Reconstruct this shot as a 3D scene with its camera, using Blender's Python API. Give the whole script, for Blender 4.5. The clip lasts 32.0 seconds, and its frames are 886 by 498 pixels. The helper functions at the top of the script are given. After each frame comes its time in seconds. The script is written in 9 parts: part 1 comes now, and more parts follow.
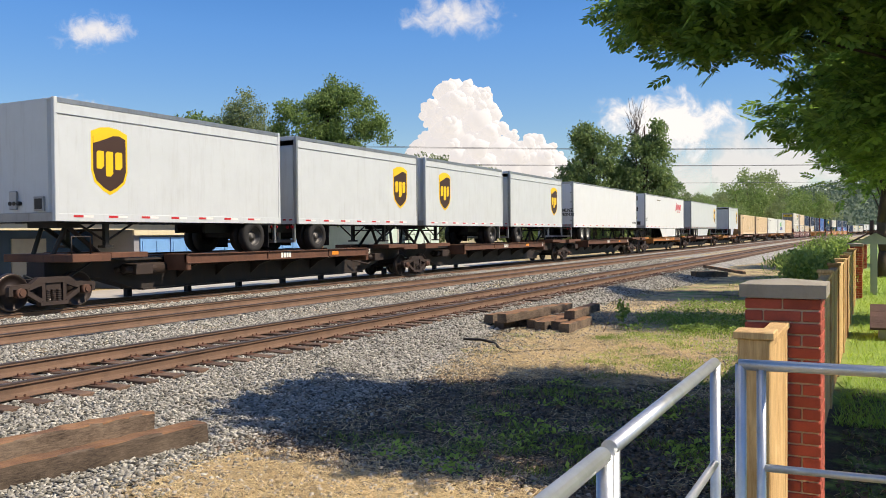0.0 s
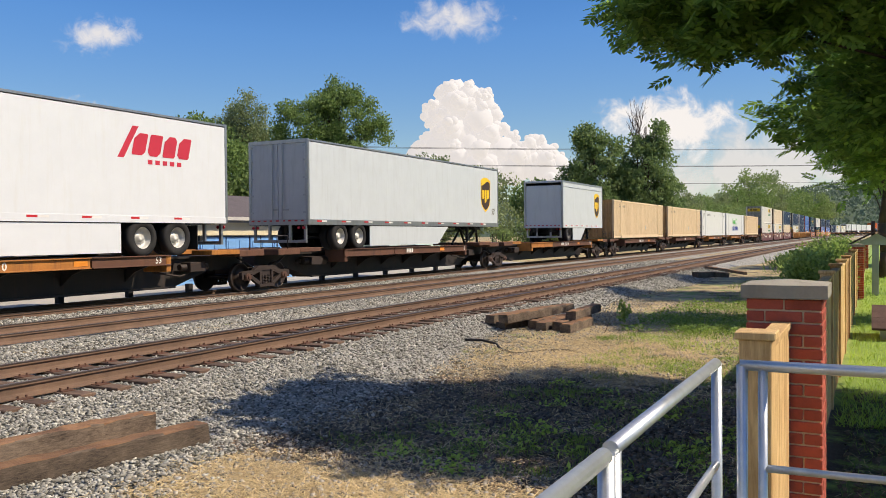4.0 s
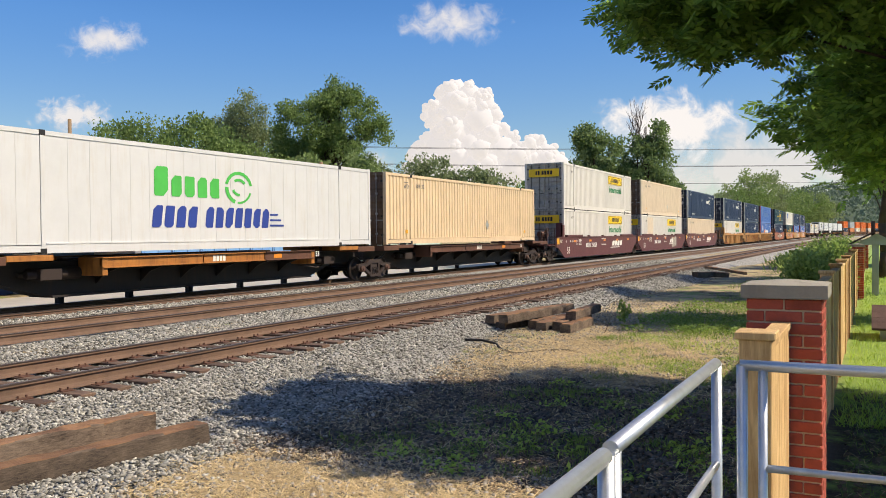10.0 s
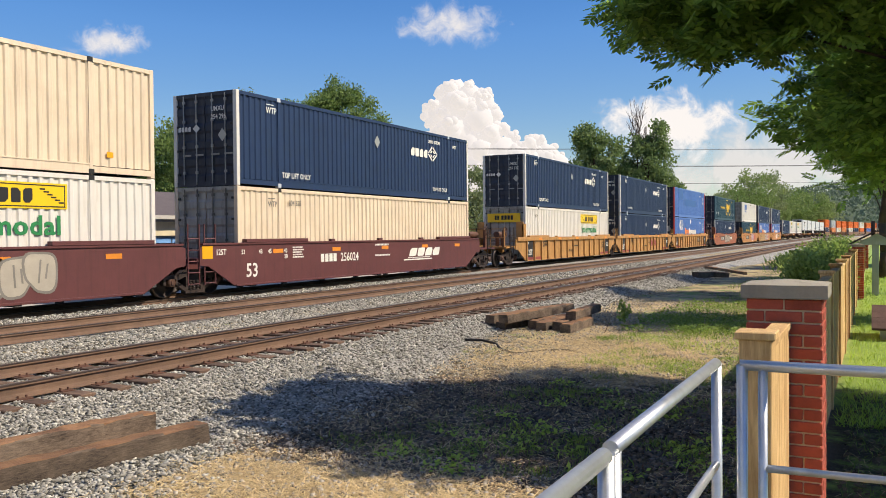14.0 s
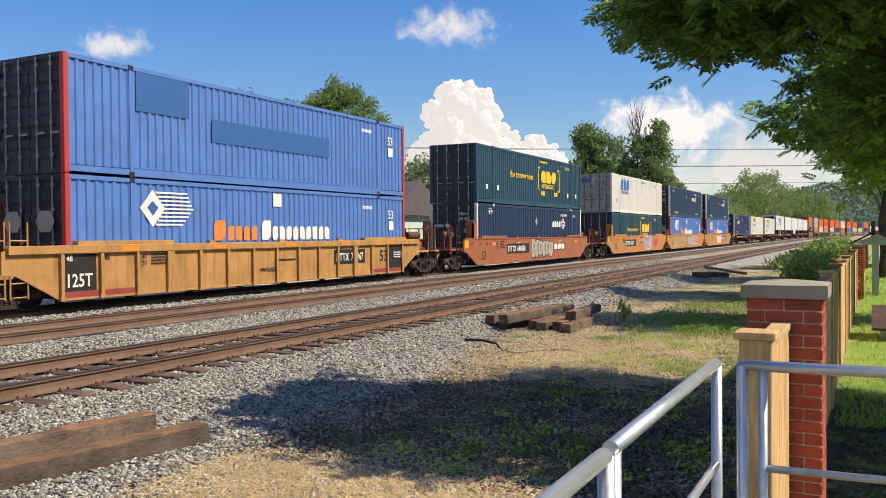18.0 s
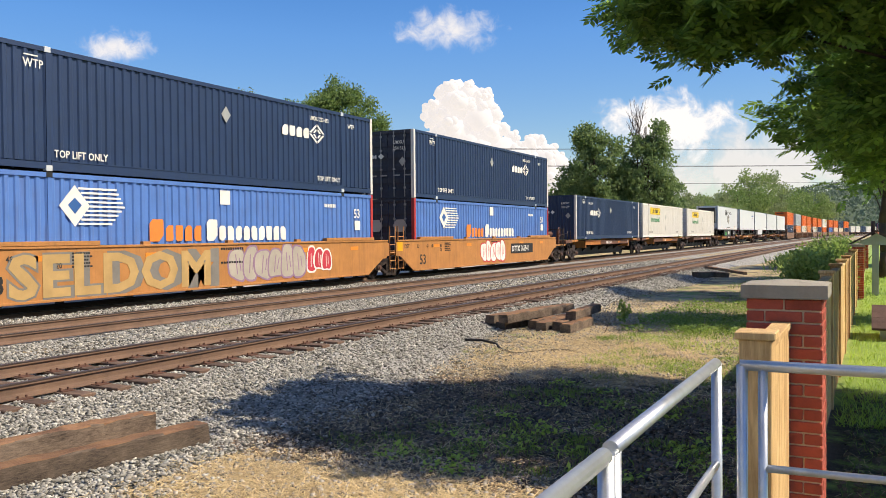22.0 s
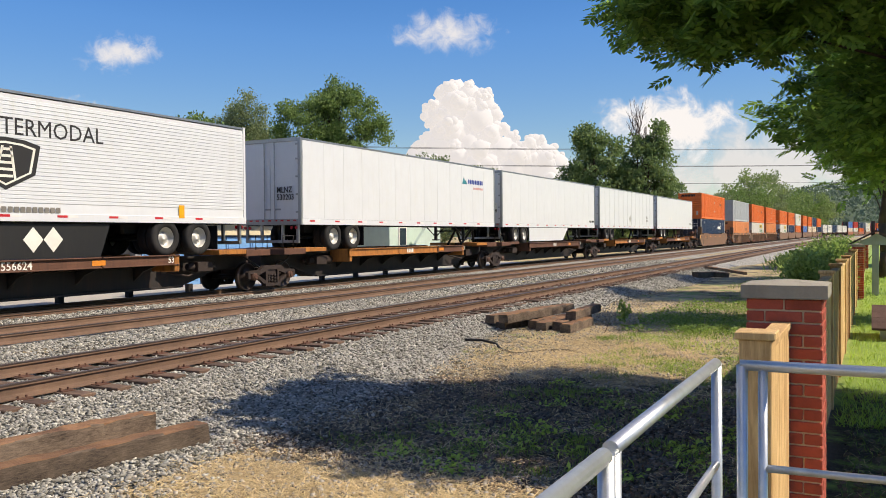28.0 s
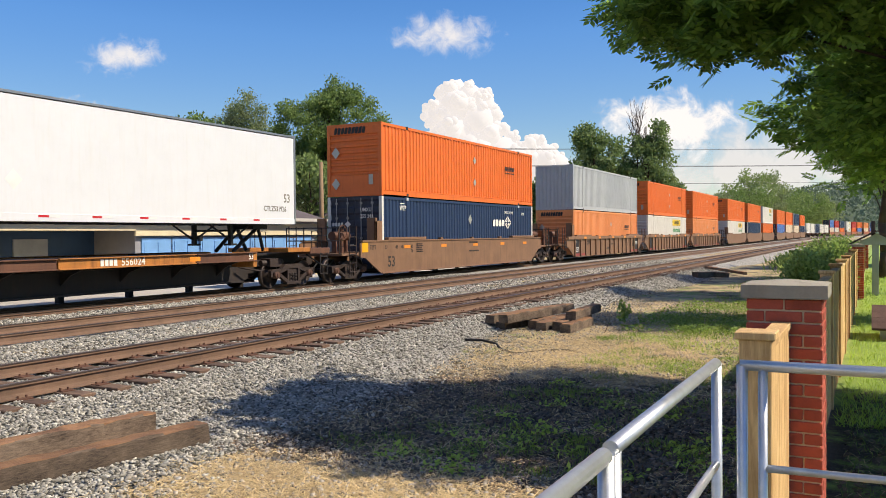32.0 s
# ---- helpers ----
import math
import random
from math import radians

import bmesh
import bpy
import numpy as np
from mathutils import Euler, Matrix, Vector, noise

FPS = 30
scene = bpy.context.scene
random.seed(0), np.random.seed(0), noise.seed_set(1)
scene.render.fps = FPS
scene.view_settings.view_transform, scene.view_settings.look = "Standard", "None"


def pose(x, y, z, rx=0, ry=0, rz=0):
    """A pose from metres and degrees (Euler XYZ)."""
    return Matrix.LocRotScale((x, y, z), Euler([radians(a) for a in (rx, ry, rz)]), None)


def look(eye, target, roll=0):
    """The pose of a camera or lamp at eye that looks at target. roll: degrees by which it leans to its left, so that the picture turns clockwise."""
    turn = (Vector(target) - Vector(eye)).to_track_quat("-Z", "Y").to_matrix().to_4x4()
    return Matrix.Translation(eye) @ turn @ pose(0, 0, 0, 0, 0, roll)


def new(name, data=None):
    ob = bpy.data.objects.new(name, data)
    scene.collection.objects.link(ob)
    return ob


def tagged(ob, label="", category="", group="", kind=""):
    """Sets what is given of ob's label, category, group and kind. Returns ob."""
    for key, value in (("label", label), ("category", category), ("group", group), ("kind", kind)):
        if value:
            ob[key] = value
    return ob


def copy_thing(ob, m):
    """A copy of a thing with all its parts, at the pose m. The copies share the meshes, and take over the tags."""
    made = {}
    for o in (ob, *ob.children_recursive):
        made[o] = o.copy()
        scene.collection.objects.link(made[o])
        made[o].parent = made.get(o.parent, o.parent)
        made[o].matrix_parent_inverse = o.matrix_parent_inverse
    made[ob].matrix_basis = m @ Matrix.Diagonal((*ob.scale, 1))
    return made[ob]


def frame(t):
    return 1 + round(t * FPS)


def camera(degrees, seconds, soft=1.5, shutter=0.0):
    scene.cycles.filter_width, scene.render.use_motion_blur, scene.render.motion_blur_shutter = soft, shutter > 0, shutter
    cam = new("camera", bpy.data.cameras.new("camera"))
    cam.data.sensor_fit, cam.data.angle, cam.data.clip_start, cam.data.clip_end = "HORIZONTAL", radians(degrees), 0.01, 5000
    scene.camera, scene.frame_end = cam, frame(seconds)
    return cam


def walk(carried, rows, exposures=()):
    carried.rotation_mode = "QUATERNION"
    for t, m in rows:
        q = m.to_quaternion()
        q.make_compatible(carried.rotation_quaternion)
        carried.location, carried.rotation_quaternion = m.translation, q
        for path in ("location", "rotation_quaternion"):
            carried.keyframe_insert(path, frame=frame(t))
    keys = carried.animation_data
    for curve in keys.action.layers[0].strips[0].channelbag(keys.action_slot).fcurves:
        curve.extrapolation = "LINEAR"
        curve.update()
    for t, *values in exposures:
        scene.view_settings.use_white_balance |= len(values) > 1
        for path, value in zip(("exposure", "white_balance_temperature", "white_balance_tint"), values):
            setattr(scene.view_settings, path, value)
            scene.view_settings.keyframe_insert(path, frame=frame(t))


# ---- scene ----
TRAIN_X = -18.43          # centre line of the train's track
cam = camera(56.22, 32.0, soft=0.9)
EYE = (0.0, 0.0, 1.73)


def view(yaw, pitch, roll):
    """The camera's pose: degrees left of the track's line, above the horizon, and of lean."""
    a, b = radians(yaw), radians(pitch)
    way = Vector((-math.sin(a) * math.cos(b), math.cos(a) * math.cos(b), math.sin(b)))
    return look(EYE, Vector(EYE) + way, roll)


YAW, PITCH, ROLL = 27.464, -0.973, -0.4975
walk(cam, [(0.0, view(YAW - 0.085, PITCH - 0.04, ROLL)), (0.5, view(YAW - 0.115, PITCH - 0.04, ROLL)),
           (1.0, view(YAW - 0.085, PITCH - 0.04, ROLL)), (1.5, view(YAW, PITCH - 0.04, ROLL)),
           (2.5, view(YAW, PITCH, ROLL)), (6.0, view(YAW, PITCH, ROLL)), (32.0, view(YAW, PITCH, ROLL))],
     [(t, 0.35 - d, 7300, 12) for t, d in ((0.0, -0.05), (1.0, -0.1), (2.0, 0.02), (3.0, 0.15), (6.0, -0.03), (8.0, 0.05), (11.0, 0.05), (12.0, -0.08), (13.0, 0.12), (14.0, 0.04), (17.0, -0.12), (18.0, 0.0), (20.0, -0.08), (21.0, 0.28), (22.0, -0.1), (23.0, -0.06), (24.0, 0.08), (25.0, 0.16), (28.0, 0.05), (30.0, 0.08), (31.0, -0.02), (32.0, -0.04))])

# ---- sky, sun, exposure ----
SUN_EL, SUN_AZ = 47.0, 16.0     # degrees above the horizon; degrees from +x towards +y
world = bpy.data.worlds.new("sky")
scene.world = world
world.use_nodes = True
wn = world.node_tree
for n in list(wn.nodes):
    wn.nodes.remove(n)
w_out = wn.nodes.new("ShaderNodeOutputWorld")
w_bg = wn.nodes.new("ShaderNodeBackground")
w_sky = wn.nodes.new("ShaderNodeTexSky")
w_sky.sky_type = "NISHITA"
w_sky.sun_disc = False
w_sky.sun_elevation = radians(SUN_EL)
w_sky.sun_rotation = radians(90 - SUN_AZ)
w_sky.altitude = 300
w_sky.air_density, w_sky.dust_density, w_sky.ozone_density = 1.0, 0.1, 2.5
w_bg.inputs["Strength"].default_value = 0.106
w_hue = wn.nodes.new("ShaderNodeHueSaturation")
w_hue.inputs["Hue"].default_value = 0.512
w_hue.inputs["Saturation"].default_value = 1.39
wn.links.new(w_sky.outputs[0], w_hue.inputs["Color"])
# evens the sky's brightness between zenith and horizon; the cap limits fill from overhead
w_lum, w_pow, w_scale = wn.nodes.new("ShaderNodeRGBToBW"), wn.nodes.new("ShaderNodeMath"), wn.nodes.new("ShaderNodeVectorMath")
w_div = wn.nodes.new("ShaderNodeMath")
w_div.operation, w_pow.operation, w_scale.operation = "DIVIDE", "POWER", "SCALE"
w_div.inputs[1].default_value, w_pow.inputs[1].default_value = 4.3, -0.5
wn.links.new(w_sky.outputs[0], w_lum.inputs[0])
wn.links.new(w_lum.outputs[0], w_div.inputs[0])
wn.links.new(w_div.outputs[0], w_pow.inputs[0])
wn.links.new(w_hue.outputs[0], w_scale.inputs[0])
w_cap = wn.nodes.new("ShaderNodeMath")
w_cap.operation = "MINIMUM"
w_cap.inputs[1].default_value = 1.2
wn.links.new(w_pow.outputs[0], w_cap.inputs[0])
wn.links.new(w_cap.outputs[0], w_scale.inputs["Scale"])
wn.links.new(w_scale.outputs[0], w_bg.inputs[0])
wn.links.new(w_bg.outputs[0], w_out.inputs[0])
sun = new("sun", bpy.data.lights.new("sun", "SUN"))
sun.data.energy, sun.data.angle, sun.data.color = 4.7, radians(0.53), (1.0, 0.925, 0.81)
sun_way = Vector((math.cos(radians(SUN_EL)) * math.cos(radians(SUN_AZ)), math.cos(radians(SUN_EL)) * math.sin(radians(SUN_AZ)), math.sin(radians(SUN_EL))))
sun.matrix_world = look(sun_way * 100, (0, 0, 0))


# ---- materials ----
def lin(h):
    """Linear colour from a hex string."""
    c = [int(h[i:i + 2], 16) / 255 for i in (0, 2, 4)]
    return tuple(v / 12.92 if v < 0.04045 else ((v + 0.055) / 1.055) ** 2.4 for v in c)


MATS = {}


def paint(name, colour, rough=0.5, metal=0.0, vary=0.12, dirt=None, dirt_amount=0.0, scale=1.5, bump=0.0, bump_scale=60.0, streak=True, spread=0.0):
    """A worn surface: its colour, fine grain, broad stains, and streaks of dirt that run down. spread: shade from piece to piece."""
    if name in MATS:
        return MATS[name]
    if isinstance(colour, str):
        colour = lin(colour)
    m = bpy.data.materials.new(name)
    m.use_nodes = True
    nt, ns = m.node_tree, m.node_tree.nodes
    bsdf = ns["Principled BSDF"]
    bsdf.inputs["Roughness"].default_value = rough
    bsdf.inputs["Metallic"].default_value = metal
    tc, info = ns.new("ShaderNodeTexCoord"), ns.new("ShaderNodeObjectInfo")
    add = ns.new("ShaderNodeVectorMath")
    mul = ns.new("ShaderNodeMath")
    mul.operation = "MULTIPLY"
    mul.inputs[1].default_value = 37.0
    nt.links.new(info.outputs["Random"], mul.inputs[0])
    nt.links.new(tc.outputs["Object"], add.inputs[0])
    nt.links.new(mul.outputs[0], add.inputs[1])
    broad = ns.new("ShaderNodeTexNoise")
    broad.inputs["Scale"].default_value = scale
    broad.inputs["Detail"].default_value = 6
    broad.inputs["Roughness"].default_value = 0.65
    nt.links.new(add.outputs[0], broad.inputs["Vector"])
    fine = ns.new("ShaderNodeTexNoise")
    fine.inputs["Scale"].default_value = bump_scale
    fine.inputs["Detail"].default_value = 3
    nt.links.new(add.outputs[0], fine.inputs["Vector"])
    ramp = ns.new("ShaderNodeMapRange")
    ramp.inputs["From Min"].default_value, ramp.inputs["From Max"].default_value = 0.3, 0.7
    ramp.inputs["To Min"].default_value, ramp.inputs["To Max"].default_value = 1 - vary, 1 + vary
    nt.links.new(broad.outputs["Fac"], ramp.inputs["Value"])
    grain = ns.new("ShaderNodeMapRange")
    grain.inputs["To Min"].default_value, grain.inputs["To Max"].default_value = 1 - vary * 0.6, 1 + vary * 0.6
    nt.links.new(fine.outputs["Fac"], grain.inputs["Value"])
    m1 = ns.new("ShaderNodeMath")
    m1.operation = "MULTIPLY"
    nt.links.new(ramp.outputs[0], m1.inputs[0])
    nt.links.new(grain.outputs[0], m1.inputs[1])
    value = m1
    if spread:
        rnd = ns.new("ShaderNodeMapRange")
        rnd.inputs["To Min"].default_value, rnd.inputs["To Max"].default_value = 1 - spread, 1 + spread
        nt.links.new(info.outputs["Random"], rnd.inputs["Value"])
        value = ns.new("ShaderNodeMath")
        value.operation = "MULTIPLY"
        nt.links.new(m1.outputs[0], value.inputs[0])
        nt.links.new(rnd.outputs[0], value.inputs[1])
    tint = ns.new("ShaderNodeVectorMath")
    tint.operation = "SCALE"
    tint.inputs[0].default_value = colour[:3]
    nt.links.new(value.outputs[0], tint.inputs["Scale"])
    out = tint.outputs[0]
    if dirt:
        if isinstance(dirt, str):
            dirt = lin(dirt)
        mp = ns.new("ShaderNodeMapping")
        mp.inputs["Scale"].default_value = (2.2, 2.2, 0.22) if streak else (1, 1, 1)
        nt.links.new(add.outputs[0], mp.inputs["Vector"])
        st = ns.new("ShaderNodeTexNoise")
        st.inputs["Scale"].default_value = 2.6
        st.inputs["Detail"].default_value = 8
        st.inputs["Roughness"].default_value = 0.7
        nt.links.new(mp.outputs[0], st.inputs["Vector"])
        sr = ns.new("ShaderNodeMapRange")
        sr.inputs["From Min"].default_value, sr.inputs["From Max"].default_value = 0.5, 0.78
        sr.inputs["To Max"].default_value = dirt_amount
        nt.links.new(st.outputs["Fac"], sr.inputs["Value"])
        mx = ns.new("ShaderNodeMix")
        mx.data_type = "RGBA"
        nt.links.new(sr.outputs[0], mx.inputs["Factor"])
        nt.links.new(out, mx.inputs["A"])
        mx.inputs["B"].default_value = (*dirt[:3], 1)
        out = mx.outputs["Result"]
    nt.links.new(out, bsdf.inputs["Base Color"])
    if bump:
        bp = ns.new("ShaderNodeBump")
        bp.inputs["Strength"].default_value = bump
        bp.inputs["Distance"].default_value = 0.02
        nt.links.new(fine.outputs["Fac"], bp.inputs["Height"])
        nt.links.new(bp.outputs[0], bsdf.inputs["Normal"])
    MATS[name] = m
    return m


def wood(name, pale, dark, along="Z", rough=0.85, spread=0.12, rings=14.0, bump=0.5, stretch=0.09):
    """Timber: long grain, knots and stains, along one axis of the piece."""
    if name in MATS:
        return MATS[name]
    m = bpy.data.materials.new(name)
    m.use_nodes = True
    nt, ns = m.node_tree, m.node_tree.nodes
    bsdf = ns["Principled BSDF"]
    bsdf.inputs["Roughness"].default_value = rough
    tc, info = ns.new("ShaderNodeTexCoord"), ns.new("ShaderNodeObjectInfo")
    mul = ns.new("ShaderNodeMath")
    mul.operation = "MULTIPLY"
    mul.inputs[1].default_value = 53.0
    nt.links.new(info.outputs["Random"], mul.inputs[0])
    add = ns.new("ShaderNodeVectorMath")
    nt.links.new(tc.outputs["Object"], add.inputs[0])
    nt.links.new(mul.outputs[0], add.inputs[1])
    mp = ns.new("ShaderNodeMapping")
    mp.inputs["Scale"].default_value = [stretch if c == along else 1.0 for c in "XYZ"]
    nt.links.new(add.outputs[0], mp.inputs["Vector"])
    grain = ns.new("ShaderNodeTexNoise")
    grain.inputs["Scale"].default_value, grain.inputs["Detail"].default_value, grain.inputs["Roughness"].default_value = rings * 3, 6, 0.7
    grain.inputs["Distortion"].default_value = 0.6
    nt.links.new(mp.outputs[0], grain.inputs["Vector"])
    stain = ns.new("ShaderNodeTexNoise")
    stain.inputs["Scale"].default_value, stain.inputs["Detail"].default_value = 3.0, 5
    nt.links.new(add.outputs[0], stain.inputs["Vector"])
    sm = ns.new("ShaderNodeMath")
    sm.operation = "MULTIPLY_ADD"
    nt.links.new(stain.outputs["Fac"], sm.inputs[0])
    sm.inputs[1].default_value = 0.7
    nt.links.new(grain.outputs["Fac"], sm.inputs[2])
    mr = ns.new("ShaderNodeMapRange")
    mr.inputs["From Min"].default_value, mr.inputs["From Max"].default_value = (0.62, 1.05) if stretch < 0.2 else (0.7, 1.0)
    nt.links.new(sm.outputs[0], mr.inputs["Value"])
    mx = ns.new("ShaderNodeMix")
    mx.data_type = "RGBA"
    nt.links.new(mr.outputs[0], mx.inputs["Factor"])
    mx.inputs["A"].default_value = (*lin(dark), 1)
    mx.inputs["B"].default_value = (*lin(pale), 1)
    rnd = ns.new("ShaderNodeMapRange")
    rnd.inputs["To Min"].default_value, rnd.inputs["To Max"].default_value = 1 - spread, 1 + spread
    nt.links.new(info.outputs["Random"], rnd.inputs["Value"])
    sc = ns.new("ShaderNodeVectorMath")
    sc.operation = "SCALE"
    nt.links.new(mx.outputs["Result"], sc.inputs[0])
    nt.links.new(rnd.outputs[0], sc.inputs["Scale"])
    nt.links.new(sc.outputs[0], bsdf.inputs["Base Color"])
    bp = ns.new("ShaderNodeBump")
    bp.inputs["Strength"].default_value, bp.inputs["Distance"].default_value = bump, 0.006
    nt.links.new(grain.outputs["Fac"], bp.inputs["Height"])
    nt.links.new(bp.outputs[0], bsdf.inputs["Normal"])
    MATS[name] = m
    return m


def leaf_material(name, light, dark, through_light=0.35):
    """Leaves: shade from leaf to leaf, a little light through them."""
    if name in MATS:
        return MATS[name]
    m = bpy.data.materials.new(name)
    m.use_nodes = True
    nt, ns = m.node_tree, m.node_tree.nodes
    bsdf, out = ns["Principled BSDF"], ns["Material Output"]
    geo = ns.new("ShaderNodeNewGeometry")
    tc = ns.new("ShaderNodeTexCoord")
    nz = ns.new("ShaderNodeTexNoise")
    nz.inputs["Scale"].default_value = 0.5
    nt.links.new(tc.outputs["Object"], nz.inputs["Vector"])
    ad = ns.new("ShaderNodeMath")
    nt.links.new(geo.outputs["Random Per Island"], ad.inputs[0])
    nt.links.new(nz.outputs["Fac"], ad.inputs[1])
    mr = ns.new("ShaderNodeMapRange")
    mr.inputs["From Min"].default_value, mr.inputs["From Max"].default_value = 0.3, 1.4
    nt.links.new(ad.outputs[0], mr.inputs["Value"])
    mx = ns.new("ShaderNodeMix")
    mx.data_type = "RGBA"
    mx.inputs["A"].default_value = (*dark, 1)
    mx.inputs["B"].default_value = (*light, 1)
    nt.links.new(mr.outputs[0], mx.inputs["Factor"])
    nt.links.new(mx.outputs["Result"], bsdf.inputs["Base Color"])
    bsdf.inputs["Roughness"].default_value = 0.55
    bsdf.inputs["Specular IOR Level"].default_value = 0.25
    tr = ns.new("ShaderNodeBsdfTranslucent")
    nt.links.new(mx.outputs["Result"], tr.inputs["Color"])
    ms = ns.new("ShaderNodeMixShader")
    ms.inputs[0].default_value = through_light
    nt.links.new(bsdf.outputs[0], ms.inputs[1])
    nt.links.new(tr.outputs[0], ms.inputs[2])
    nt.links.new(ms.outputs[0], out.inputs["Surface"])
    MATS[name] = m
    return m


# ---- mesh helpers ----
def block(bm, x0, x1, y0, y1, z0, z1):
    """An axis-aligned block."""
    v = [bm.verts.new((x, y, z)) for z in (z0, z1) for y in (y0, y1) for x in (x0, x1)]
    for f in ((0, 2, 3, 1), (4, 5, 7, 6), (0, 1, 5, 4), (2, 6, 7, 3), (0, 4, 6, 2), (1, 3, 7, 5)):
        bm.faces.new([v[i] for i in f])
    return v


def rod(bm, p0, p1, r, seg=8, r1=None):
    """A round bar from p0 to p1."""
    p0, p1 = Vector(p0), Vector(p1)
    q = (p1 - p0).to_track_quat("Z", "Y")
    r1 = r if r1 is None else r1
    a = [bm.verts.new(p0 + q @ Vector((r * math.cos(k * math.tau / seg), r * math.sin(k * math.tau / seg), 0))) for k in range(seg)]
    b = [bm.verts.new(p1 + q @ Vector((r1 * math.cos(k * math.tau / seg), r1 * math.sin(k * math.tau / seg), 0))) for k in range(seg)]
    for k in range(seg):
        f = bm.faces.new((a[k], a[(k + 1) % seg], b[(k + 1) % seg], b[k]))
        f.smooth = seg > 6
    bm.faces.new(a[::-1])
    bm.faces.new(b)


def plate(bm, pts, x0, x1):
    """A plate whose outline pts (y, z), counter-clockwise seen from +x, stands between x0 and x1."""
    a = [bm.verts.new((x0, y, z)) for y, z in pts]
    b = [bm.verts.new((x1, y, z)) for y, z in pts]
    bm.faces.new(a[::-1])
    bm.faces.new(b)
    n = len(pts)
    for k in range(n):
        bm.faces.new((a[k], a[(k + 1) % n], b[(k + 1) % n], b[k]))


def lathe(bm, profile, seg=20):
    """Turn a closed profile of (radius, x) about the x axis."""
    rings = []
    for k in range(seg):
        c, s = math.cos(k * math.tau / seg), math.sin(k * math.tau / seg)
        rings.append([bm.verts.new((x, r * c, r * s)) for r, x in profile])
    n = len(profile)
    for k in range(seg):
        a, b = rings[k], rings[(k + 1) % seg]
        for i in range(n):
            f = bm.faces.new((a[i], a[(i + 1) % n], b[(i + 1) % n], b[i]))
            f.smooth = True


def tube(bm, pts, r, seg=8):
    """A bent pipe through pts."""
    pts = [Vector(p) for p in pts]
    rings = []
    for i, p in enumerate(pts):
        d = (pts[min(i + 1, len(pts) - 1)] - pts[max(i - 1, 0)]).normalized()
        side = d.cross(Vector((0, 0, 1)))
        side = side.normalized() if side.length > 0.05 else Vector((1, 0, 0))
        up = side.cross(d)
        rings.append([bm.verts.new(p + r * (math.cos(k * math.tau / seg) * side + math.sin(k * math.tau / seg) * up)) for k in range(seg)])
    for a, b in zip(rings, rings[1:]):
        for k in range(seg):
            f = bm.faces.new((a[k], a[(k + 1) % seg], b[(k + 1) % seg], b[k]))
            f.smooth = True
    bm.faces.new(rings[0][::-1])
    bm.faces.new(rings[-1])


def mesh_of(bm, material, name="part", bevel=0.0):
    if bevel:
        bmesh.ops.bevel(bm, geom=bm.edges[:], offset=bevel, segments=1, affect="EDGES", clamp_overlap=True)
    bmesh.ops.recalc_face_normals(bm, faces=bm.faces[:])
    me = bpy.data.meshes.new(name)
    bm.to_mesh(me)
    bm.free()
    me.materials.append(material)
    return me


def part(name, bm, material, parent, label="", bevel=0.0, at=None):
    """Link a bmesh (or a mesh) as one object under its parent."""
    me = mesh_of(bm, material, name, bevel) if isinstance(bm, bmesh.types.BMesh) else bm
    ob = new(name, me)
    ob.parent = parent
    if at is not None:
        ob.matrix_local = at
    return tagged(ob, label=label)


def thing(name, label, category, group="", kind="", at=None):
    ob = new(name)
    ob.empty_display_size = 0.3
    if at is not None:
        ob.matrix_world = at
    return tagged(ob, label, category, group, kind)


def setting(name, bm, material, label="", category="", kind="structure", bevel=0.0):
    me = mesh_of(bm, material, name, bevel) if isinstance(bm, bmesh.types.BMesh) else bm
    return tagged(new(name, me), label, category, "", kind)


def raw_mesh(name, verts, faces, material, smooth=False):
    me = bpy.data.meshes.new(name)
    me.from_pydata(verts, [], faces)
    me.materials.append(material)
    if smooth:
        me.polygons.foreach_set("use_smooth", [True] * len(me.polygons))
    me.update()
    return me


def many(name, base_v, base_f, mats, material):
    """One mesh from many posed copies of a small shape; mats is an n x 4 x 4 array."""
    bv = np.c_[np.array(base_v, float), np.ones(len(base_v))]
    v = np.einsum("nij,kj->nki", mats, bv)[:, :, :3].reshape(-1, 3)
    k, n, nv = len(base_f[0]), len(mats), len(base_v)
    f = (np.array(base_f)[None] + (np.arange(n) * nv)[:, None, None]).reshape(-1, k)
    me = bpy.data.meshes.new(name)
    me.vertices.add(len(v))
    me.vertices.foreach_set("co", v.astype(np.float32).ravel())
    me.loops.add(f.size)
    me.loops.foreach_set("vertex_index", f.astype(np.int32).ravel())
    me.polygons.add(len(f))
    me.polygons.foreach_set("loop_start", np.arange(0, f.size, k, dtype=np.int32))
    me.materials.append(material)
    me.update(calc_edges=True)
    me.validate()
    return me


